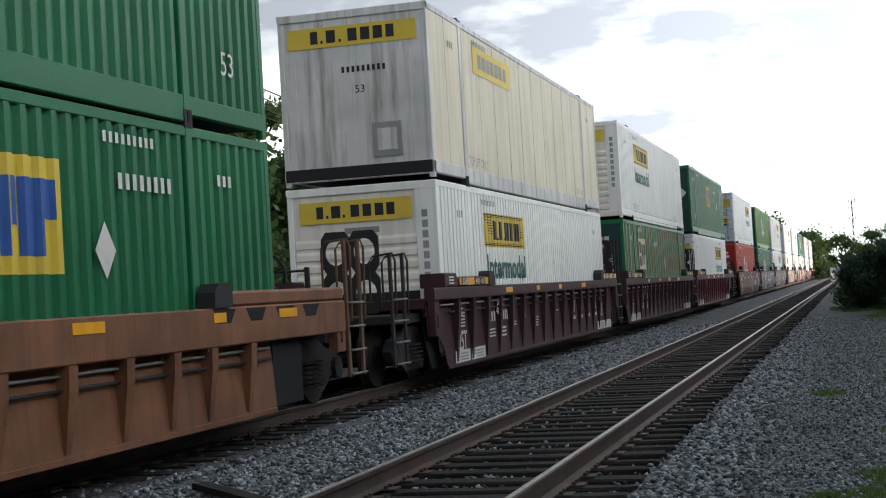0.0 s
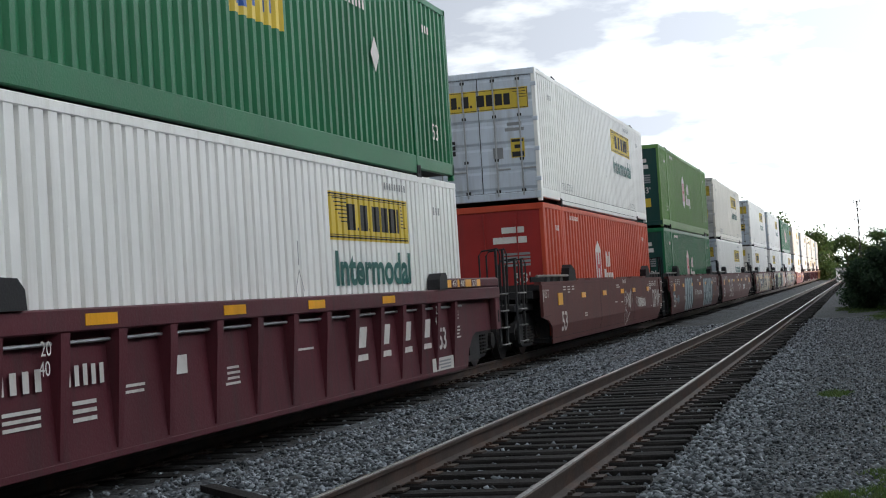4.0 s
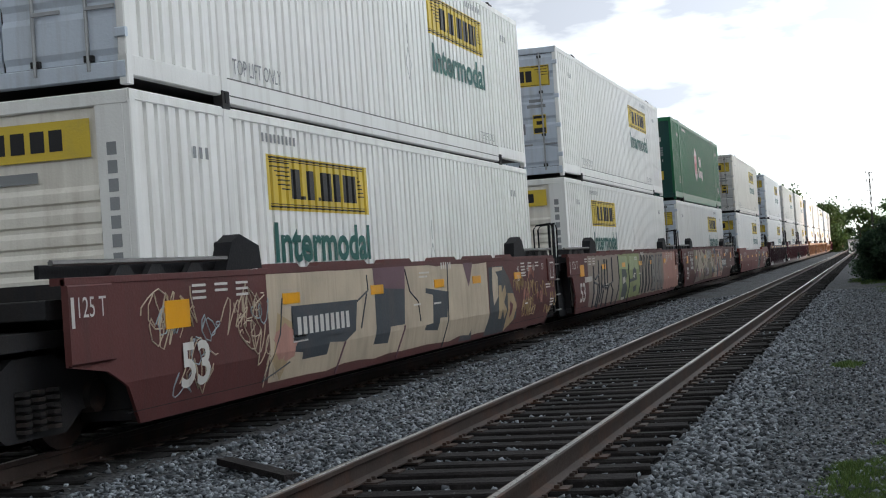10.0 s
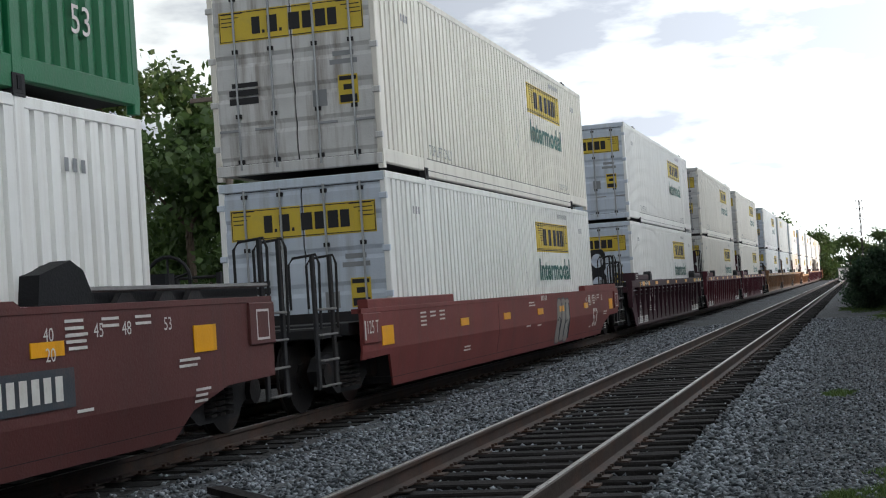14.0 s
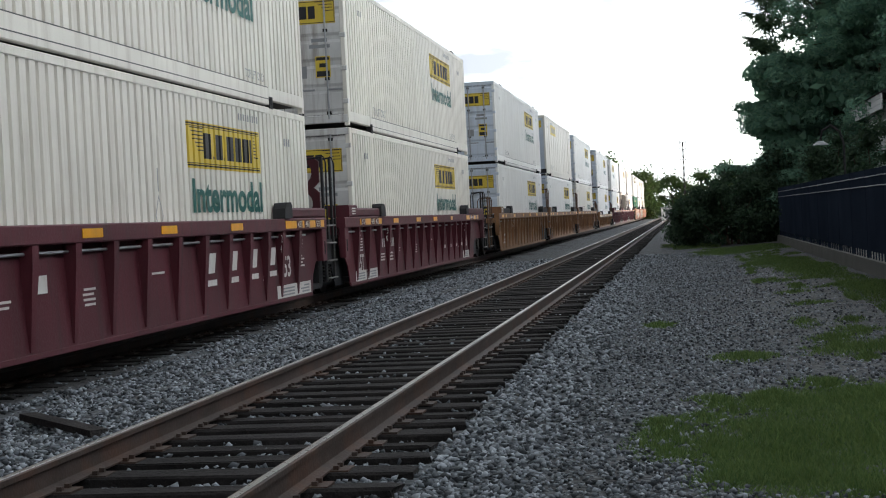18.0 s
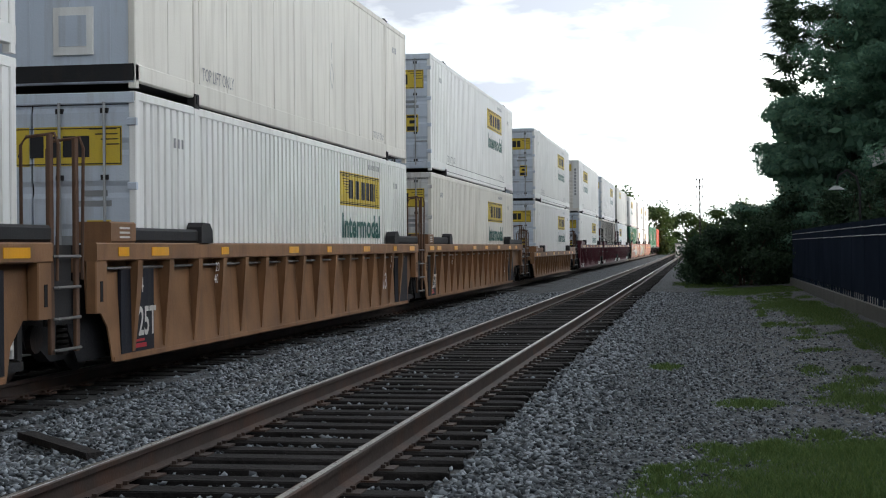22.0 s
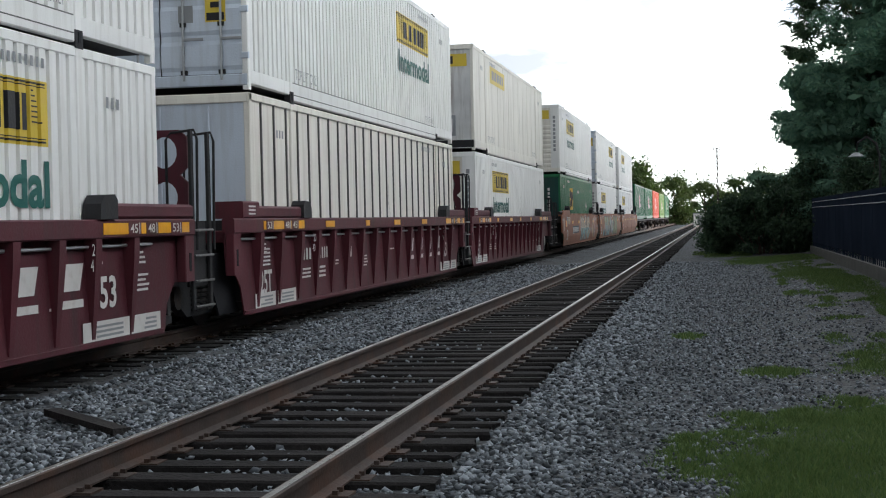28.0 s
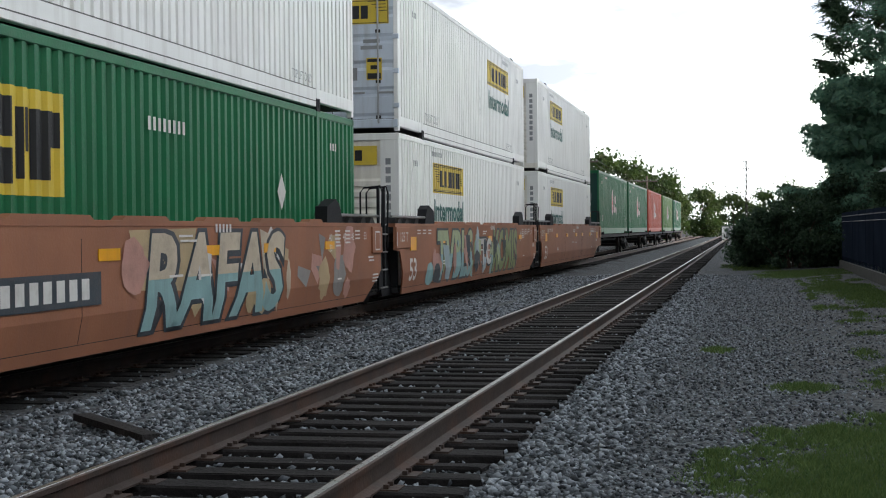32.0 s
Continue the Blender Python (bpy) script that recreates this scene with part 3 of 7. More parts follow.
        part("end_base", Geo().box(-HW + 0.02, HW - 0.02, -0.012, 0.04, 0.1, 0.3), STEEL_DARK, c)
    else:
        part("front_wall", Geo().box(-HW + 0.08, HW - 0.08, 0.02, 0.08, 0.2, TALL - 0.1), endm, c)
        for k in range(3):
            x = -0.75 + k * 0.72
            part("door_bar", Geo().cyl((x, 0.0, 1.47), 0.016, 2.5, 2, 6), endm, c)
    markings(c, brand, brand_y, style, end, body, low_rail, rng)
    return c


def markings(c, brand, by, style, end, body, low, rng):
    per, fl, de, sl = STYLE.get(style, (1.0, 1.0, 0.0, 0.0))
    x = HW - 0.008 + 0.004
    def mark(name, y0, y1, z0, z1, mat, lift=0.0, label=""):
        if style in STYLE:
            return part(name, folded_mark(y0, y1, z0, z1, x + lift, per, fl, de, sl, 0.11), mat, c, label)
        return part(name, sheet([(0, 0, y1 - y0, z1 - z0)]), mat, c, label, on_side(x + lift + 0.004, y0, z0))
    dark = body in (GREEN, GREEN_DARK, GREEN_OLIVE, ORANGE_RED)
    ink = WHITE_INK if dark else GREY_INK
    if brand == "yellow":
        p = mark("name_board", by, by + 3.4, 1.84, 2.47, YELLOW, 0, "yellow name board with black blocks")
        lines, blocks = Geo(), Geo()
        def fold(g, y0, y1, z0, z1, lift):
            q = folded_mark(y0, y1, z0, z1, x + lift, per, fl, de, sl, 0.11)
            g.add(q.v, q.f)
        for z0, z1 in ((1.87, 1.89), (1.905, 1.915), (2.43, 2.45), (2.405, 2.415)):
            fold(lines, by + 0.05, by + 3.3, z0, z1, 0.004)
        for a, w in ((0.75, 0.28), (1.10, 0.08), (1.24, 0.3), (1.60, 0.08), (1.74, 0.34), (2.14, 0.30), (2.50, 0.32), (2.86, 0.12)):
            fold(blocks, by + a - 0.05, by + a - 0.05 + w, 1.98, 2.02 if w < 0.1 else 2.33, 0.004)
        for k in range(7):
            fold(lines, by + 0.1 + 0.05 * k, by + 0.66, 2.38 - 0.05 * k, 2.395 - 0.05 * k, 0.005)
            fold(lines, by + 3.0, by + 3.05 + 0.03 * k, 2.36 - 0.05 * k, 2.375 - 0.05 * k, 0.005)
        part("board_line_mark", lines, INK, c)
        part("board_mark", blocks, INK, c, "black blocks on the name board")
        part("lettering", lettering("Intermodal", TEAL_INK, 0.46, 3.25, 0.03), TEAL_INK, c, "dark green lettering", on_side(x + 0.006, by + 0.1, 1.24))
    if brand == "yellow_small":
        mark("name_board", by, by + 3.0, 2.1, 2.6, YELLOW, 0, "faded yellow name board")
        for k in range(7):
            mark("board_block", by + 0.35 + 0.34 * k, by + 0.58 + 0.34 * k, 2.22, 2.48, GREY_INK, 0.006)
    if brand == "square":
        z = 1.40
        mark("name_board", by, by + 1.5, z, z + 0.98, CREAM if style == "posted" else YELLOW, 0, "square yellow board with dark blue blocks")
        blocks = Geo()
        for a, w, q0, q1 in ((0.10, 0.36, 0.1, 0.42), (0.10, 0.36, 0.52, 0.88), (0.55, 0.13, 0.15, 0.8), (0.70, 0.14, 0.4, 0.8), (0.86, 0.13, 0.15, 0.8), (1.06, 0.13, 0.15, 0.8), (1.19, 0.2, 0.46, 0.8)):
            if style in STYLE:
                q = folded_mark(by + a, by + a + w, z + q0, z + q1, x + 0.004, per, fl, de, sl, 0.11)
            else:
                q = Geo().add([(x + 0.009, by + a, z + q0), (x + 0.009, by + a + w, z + q0), (x + 0.009, by + a + w, z + q1), (x + 0.009, by + a, z + q1)], [(0, 1, 2, 3)])
            blocks.add(q.v, q.f)
        part("board_mark", blocks, INK if by == 4.0 or style == "posted" else BLUE_INK, c, "dark blue blocks on the board")
        g = Geo().add([(0.19, 0, 0), (0.38, 0.26, 0), (0.19, 0.52, 0), (0, 0.26, 0)], [(0, 1, 2, 3)])
        part("diamond_plate", g, WHITE_INK, c, "white diamond plate", on_side(x + 0.012, 12.0 if style in STYLE else 9.2, 1.35))
        part("serial_mark", bars(1.15, 0.15, 8, rng), WHITE_INK, c, "", on_side(x + 0.006, 12.5 if by > 7.5 else by + 3.5, 2.18))
    if brand == "crest":
        g = Geo().add([(0, 0.2, 0), (0.4, 0.0, 0), (0.8, 0.2, 0), (0.8, 1.05, 0), (0.4, 1.3, 0), (0, 1.05, 0)], [(0, 1, 2, 3, 4, 5)])
        part("crest", g, WHITE_INK, c, "white hexagonal crest with red bars", on_side(x + 0.004, by, 0.9))
        part("crest_mark", sheet([(0.12, 0.28, 0.3, 0.98), (0.5, 0.28, 0.68, 0.98), (0.3, 0.57, 0.5, 0.68)]), RED_INK, c, "red bars of the crest", on_side(x + 0.008, by, 0.9))
        part("brand_mark", sheet([(0.55, 0.44, 0.72, 0.84), (0.78, 0.44, 0.96, 0.72), (1.02, 0.44, 1.2, 0.84), (0.2, 0.0, 0.52, 0.38), (0.58, 0.0, 0.76, 0.28), (0.82, 0.0, 1.04, 0.28), (1.1, 0.0, 1.3, 0.28), (1.36, -0.1, 1.58, 0.28)]), WHITE_INK, c, "white brand blocks", on_side(x + 0.006, by + 1.0, 1.08))
    # small markings shared by all
    for y in (1.25, LEN - 1.45):
        part("serial_mark", bars(0.42, 0.12, 3, rng), ink, c, "", on_side(x + 0.006, y, 2.32))
    part("serial_mark", bars(1.05, 0.1, 9, rng), ink, c, "", on_side(x + 0.006, LEN - 3.9 if by > 8 else 3.0, 2.6))
    if body in (WHITE, WHITE_WARM, CREAM):
        part("lettering", lettering("TOP LIFT ONLY", GREY_INK, 0.17, 1.35), GREY_INK, c, "", on_side(x + 0.006, 2.35, low + 0.06))
        part("lettering", lettering("TOP LIFT ONLY", GREY_INK, 0.13, 1.0), GREY_INK, c, "", on_side(x + 0.006, LEN - 3.4, low + 0.06))
        ring = [(0.14, 0.0), (0.28, 0.26), (0.14, 0.52), (0.0, 0.26)]
        g = Geo().add([(a, b, 0) for a, b in ring] + [(0.14 + (a - 0.14) * 0.86, 0.26 + (b - 0.26) * 0.86, 0) for a, b in ring], [(k, (k + 1) % 4, 4 + (k + 1) % 4, 4 + k) for k in range(4)])
        g.add([(0.125, 0.56, 0), (0.155, 0.56, 0), (0.155, 0.85, 0), (0.125, 0.85, 0)], [(0, 1, 2, 3)])
        part("placard_frame", g, GREY_INK, c, "grey diamond placard frame", on_side(x + 0.012, 8.6 if by > 8 else 9.2, 0.95))
    if dark:
        part("lettering", lettering("53", WHITE_INK, 0.26), WHITE_INK, c, "white number", on_side(x + 0.008, 1.4, 0.62))
        part("lettering", lettering("53", WHITE_INK, 0.26), WHITE_INK, c, "white number", on_side(x + 0.008, LEN - 1.2, 0.62))
    # end markings
    y = -0.032
    if brand == "yellow" and end == "doors":
        for s, a, b in ((-1, -1.12, -0.03), (1, 0.03, 1.12)):
            part("end_board", sheet([(0, 0, b - a, 0.46)]), YELLOW, c, "yellow board on the doors", on_end(a, 0.006, 2.04))
        part("board_mark", sheet([(0, 0, 0.13, 0.25), (0.16, 0, 0.2, 0.05), (0.24, 0, 0.4, 0.25), (0.43, 0, 0.47, 0.05), (0.58, 0, 0.75, 0.25), (0.79, 0, 0.95, 0.25), (0.99, 0, 1.15, 0.25), (1.18, 0, 1.32, 0.25)] + [(-0.5, q, 1.7, q + 0.012) for q in (-0.085, 0.33)] + [(-0.51, -0.085, -0.498, 0.342), (1.7, -0.085, 1.712, 0.342)]), INK, c, "", on_end(-0.6, 0.002, 2.14))
        part("board_line_mark", sheet([(0.72 + 0.07 * k, -0.06 * k, 1.06 + 0.01 * k, 0.014 - 0.06 * k) for k in range(4)] + [(-1.08, -0.06 * k, -0.74 - 0.06 * k, 0.014 - 0.06 * k) for k in range(4)]), INK, c, "", on_end(0, 0.002, 2.46))
        part("serial_mark", sheet([(0, 0, 0.32, 0.07), (-0.05, -0.12, 0.37, -0.05)]), GREY_INK, c, "", on_end(0.62, 0.004, 1.68))
        part("warning_sign", sheet([(0, 0, 0.3, 0.42)]), YELLOW, c, "yellow and black warning sign", on_end(0.68, 0.004, 0.98))
        part("sign_block", sheet([(0.02, 0.02, 0.28, 0.13), (0.02, 0.34, 0.28, 0.4), (0.08, 0.2, 0.22, 0.28)]), INK, c, "", on_end(0.68, 0.0, 0.98))
        part("sign_plate", sheet([(0, 0, 0.22, 0.24)]), GREY_INK, c, "", on_end(0.28, 0.004, 0.98))
        part("notice_mark", sheet([(0, 0, 0.46, 0.1), (0, 0.13, 0.46, 0.22), (0.05, 0.25, 0.46, 0.32)]), INK, c, "", on_end(-1.02, 0.004, 1.12))
    elif end == "ribbed":
        part("end_board", sheet([(0, 0, 1.95, 0.36)]), YELLOW, c, "yellow board on the front wall", on_end(-1.08, 0.0, 2.3))
        part("board_mark", sheet([(0, 0, 0.12, 0.2), (0.17, 0, 0.21, 0.05), (0.26, 0, 0.42, 0.2), (0.46, 0, 0.5, 0.05), (0.6, 0, 0.75, 0.2), (0.81, 0, 0.96, 0.2), (1.02, 0, 1.17, 0.2), (1.22, 0, 1.36, 0.2)]), INK, c, "", on_end(-0.78, -0.004, 2.38))
        part("serial_mark", sheet([(0, -k * 0.17, 0.1, -k * 0.17 + 0.12) for k in range(9)]), GREY_INK, c, "", on_end(HW - 0.26, -0.009, 2.3))
        part("data_plate", sheet([(0, 0, 0.6, 0.1)]), GREY_INK, c, "", on_end(-0.3, -0.002, 2.1))
    elif end == "hatch":
        part("end_board", sheet([(0, 0, 2.25, 0.34)]), YELLOW, c, "yellow board on the front wall", on_end(-1.13, 0.006, 2.3))
        part("board_mark", sheet([(0, 0, 0.13, 0.21), (0.18, 0, 0.22, 0.05), (0.28, 0, 0.44, 0.21), (0.5, 0, 0.54, 0.05), (0.66, 0, 0.82, 0.21), (0.88, 0, 1.04, 0.21), (1.1, 0, 1.26, 0.21), (1.32, 0, 1.46, 0.21)]), INK, c, "", on_end(-0.72, 0.002, 2.37))
        part("serial_mark", bars(0.8, 0.1, 9, rng), INK, c, "", on_end(-0.2, 0.004, 1.85))
        part("lettering", lettering("53", INK, 0.13), INK, c, "", on_end(0.02, 0.004, 1.5))
    elif dark and by == 4.0:
        part("end_board", sheet([(0, 0, 0.66, 0.5)]), WHITE_INK, c, "white board with dark blocks", on_end(-0.45, 0.008, 1.68))
        part("board_mark", sheet([(0.06, 0.08, 0.12, 0.42), (0.12, 0.08, 0.22, 0.14), (0.12, 0.22, 0.2, 0.28), (0.12, 0.36, 0.22, 0.42), (0.27, 0.12, 0.32, 0.36), (0.32, 0.26, 0.4, 0.34), (0.4, 0.12, 0.45, 0.36), (0.5, 0.12, 0.55, 0.36), (0.55, 0.22, 0.62, 0.34)]), INK, c, "", on_end(-0.45, 0.004, 1.68))
        g = Geo().add([(0.19, 0, 0), (0.38, 0.22, 0), (0.19, 0.44, 0), (0, 0.22, 0)], [(0, 1, 2, 3)])
        part("diamond_plate", g, GREY_INK, c, "grey diamond plate", on_end(-1.08, 0.008, 1.72))
        for k in range(2):
            part("serial_mark", sheet([(0, -q * 0.17, 0.09, -q * 0.17 + 0.12) for q in range(4 + 3 * k)]), WHITE_INK, c, "white serial column", on_end(0.5 + 0.25 * k, 0.008, 2.2))
        part("lettering", lettering("53'", WHITE_INK, 0.16), WHITE_INK, c, "", on_end(0.0, 0.008, 1.25))
        for q in range(2):
            part("notice_mark", sheet([(0, -k * 0.06, 0.3, -k * 0.06 + 0.03) for k in range(4)]), GREY_INK, c, "", on_end(-0.3 + q * 0.7, 0.008, 1.0))
    elif dark:
        part("serial_mark", sheet([(0, 0, 0.5, 0.13), (-0.2, -0.22, 0.55, -0.08)]), WHITE_INK, c, "white serial bars", on_end(0.35, 0.008, 2.28))
        part("notice_mark", sheet([(0, -k * 0.08, 0.6, -k * 0.08 + 0.05) for k in range(4)]), GREY_INK, c, "", on_end(0.35, 0.008, 1.8))
        part("lettering", lettering("53'", WHITE_INK, 0.22), WHITE_INK, c, "", on_end(0.6, 0.008, 1.2))
        part("warning_sign", sheet([(0, 0, 0.42, 0.3)]), YELLOW, c, "yellow warning sign", on_end(0.5, 0.008, 0.72))
        if brand == "square" and style != "posted":
            g = Geo().add([(0.2, 0, 0), (0.4, 0.23, 0), (0.2, 0.46, 0), (0, 0.23, 0)], [(0, 1, 2, 3)])
            part("diamond_plate", g, WHITE_INK, c, "white diamond plate", on_end(0.72, 0.004, 1.5))


# ---- well cars ----
def bogie(parent, y, solid=False):
    b = part("bogie", Geo().box(-0.95, 0.95, y - 0.16, y + 0.16, 0.42, 0.72, 0.03).box(-0.2, 0.2, y - 0.25, y + 0.25, 0.6, 0.85, 0.03), STEEL_DARK, parent, "grimy steel bogie")
    for s in (-1, 1):
        ring = [(y - 1.12, 0.52), (y - 0.95, 0.68), (y - 0.55, 0.74), (y - 0.3, 0.86), (y + 0.3, 0.86), (y + 0.55, 0.74), (y + 0.95, 0.68), (y + 1.12, 0.52),
                (y + 1.02, 0.36), (y + 0.72, 0.36), (y + 0.45, 0.2), (y - 0.45, 0.2), (y - 0.72, 0.36), (y - 1.02, 0.36)]
        part("side_frame", Geo().prism(ring, 0, min(s * 0.98, s * 1.12), max(s * 0.98, s * 1.12)), STEEL_DARK, b)
        g = Geo()
        for k in (-0.22, 0.0, 0.22):
            for z in range(6):
                g.cyl((s * 1.13, y + k, 0.28 + z * 0.06), 0.085, 0.032, 2, 8)
        part("spring_nest", g, WHEEL_STEEL, b)
        for d in (-0.89, 0.89):
            part("axle_box", Geo().cyl((s * 1.10, y + d, 0.46), 0.15, 0.16, 0, 10), WHEEL_STEEL, b)
    for d in (-0.89, 0.89):
        g = Geo()
        for s in (-1, 1):
            g.cyl((s * 0.752, y + d, 0.46), 0.46, 0.13, 0, 24)
            g.cyl((s * 0.69, y + d, 0.46), 0.49, 0.03, 0, 24)
            g.cyl((s * 0.825, y + d, 0.46), 0.17, 0.06, 0, 12)
        g.cyl((0, y + d, 0.46), 0.085, 1.5, 0, 8)
        part("wheelset", g, WHEEL_STEEL, b)
    return b


def pierced(x0, x1, z0, z1, y, nx, nz, hole, thick=0.05):
    """A plate with rows of round holes."""
    g = Geo()
    dx, dz = (x1 - x0) / nx, (z1 - z0) / nz
    for i in range(nx):
        for j in range(nz):
            cx, cz = x0 + dx * (i + 0.5), z0 + dz * (j + 0.5)
            sq, ci = [], []
            for k in range(16):
                a = 2 * math.pi * k / 16 + math.pi / 16
                ca, sa = math.cos(a), math.sin(a)
                q = 1 / max(abs(ca), abs(sa))
                sq.append((cx + ca * q * dx / 2, cz + sa * q * dz / 2))
                ci.append((cx + ca * hole, cz + sa * hole * 1.15))
            v = [(p[0], yy, p[1]) for yy in (y - thick / 2, y + thick / 2) for p in sq + ci]
            f = []
            for k in range(16):
                n = (k + 1) % 16
                f += [(k, n, 16 + n, 16 + k), (32 + k, 32 + n, 48 + n, 48 + k), (16 + k, 16 + n, 48 + n, 48 + k), (k, n, 32 + n, 32 + k)]
            g.add(v, f)
    return g


def ladder(parent, x, y, mat, top=2.2, stile=0.5, low=0.32):
    """A corner ladder: flat-bar stiles, round rungs and a bent grab iron at each stile."""
    g = Geo()
    for dy in (0, stile):
        g.box(x - 0.05, x - 0.01, y + dy - 0.045, y + dy + 0.045, low, top, 0.008)
        g.tube([(x + 0.01, y + dy + 0.06, 1.05), (x + 0.03, y + dy + 0.07, top - 0.1), (x, y + dy + 0.05, top + 0.01), (x - 0.3, y + dy + 0.05, top - 0.02), (x - 0.36, y + dy + 0.05, top - 0.1), (x - 0.36, y + dy + 0.05, 1.3)], 0.017, 6)
    ob = part("ladder", g, mat, parent, "steel corner ladder")
    for k in range(4):
        z = low + 0.04 + k * 0.31
        part("rung", Geo().tube([(x, y, z), (x + 0.03, y + 0.03, z), (x + 0.03, y + stile - 0.03, z), (x, y + stile, z)], 0.016, 6), RUNG, ob, "worn pale steel rung")
    return ob


def hand_wheel(x, y, z):
    """A rimmed brake wheel with five spokes."""
    g = Geo().tube([(x + 0.27 * math.cos(2 * math.pi * k / 18), y, z + 0.27 * math.sin(2 * math.pi * k / 18)) for k in range(19)], 0.022, 6)
    for k in range(5):
        a = 2 * math.pi * k / 5 + 0.3
        g.tube([(x, y, z), (x + 0.26 * math.cos(a), y, z + 0.26 * math.sin(a))], 0.014, 4)
    return g


REDS = (MAROON, MAROON_OLD)
BROWNS = (BROWN, BROWN_OLD)


def slide_parts(parts, s0, s1):
    """Shift parts along the car, by s0 at its near end and s1 at its far end; long parts stretch."""
    for ob in parts:
        ys = [(ob.matrix_basis @ v.co).y for v in ob.data.vertices]
        lo, hi = min(ys), max(ys)
        if hi - lo > 3.0:
            for v in ob.data.vertices:
                v.co.y += s0 + (s1 - s0) * min(1.0, max(0.0, v.co.y / LEN))
        else:
            d = s0 + (s1 - s0) * min(1.0, max(0.0, (lo + hi) / 2 / LEN))
            ob.matrix_basis = Matrix.Translation((0, d, 0)) @ ob.matrix_basis


def fold_sides(c, crease, lean=0.2):
    """The flat sides fold inwards below a crease, with all that is painted on them."""
    for ob in c.children:
        m = ob.matrix_basis
        co = [m @ v.co for v in ob.data.vertices]
        if min(abs(p.x) for p in co) < 1.44 or min(p.z for p in co) > crease - 0.01:
            continue
        b = bmesh.new()
        b.from_mesh(ob.data)
        bmesh.ops.transform(b, matrix=m, verts=b.verts)
        bmesh.ops.bisect_plane(b, geom=b.verts[:] + b.edges[:] + b.faces[:], plane_co=(0, 0, crease), plane_no=(0, 0, 1))
        for v in b.verts:
            if v.co.z < crease:
                v.co.x -= math.copysign((crease - v.co.z) * lean, v.co.x)
        me = ob.data.copy()
        b.to_mesh(me)
        b.free()
        ob.data, ob.matrix_basis = me, Matrix()


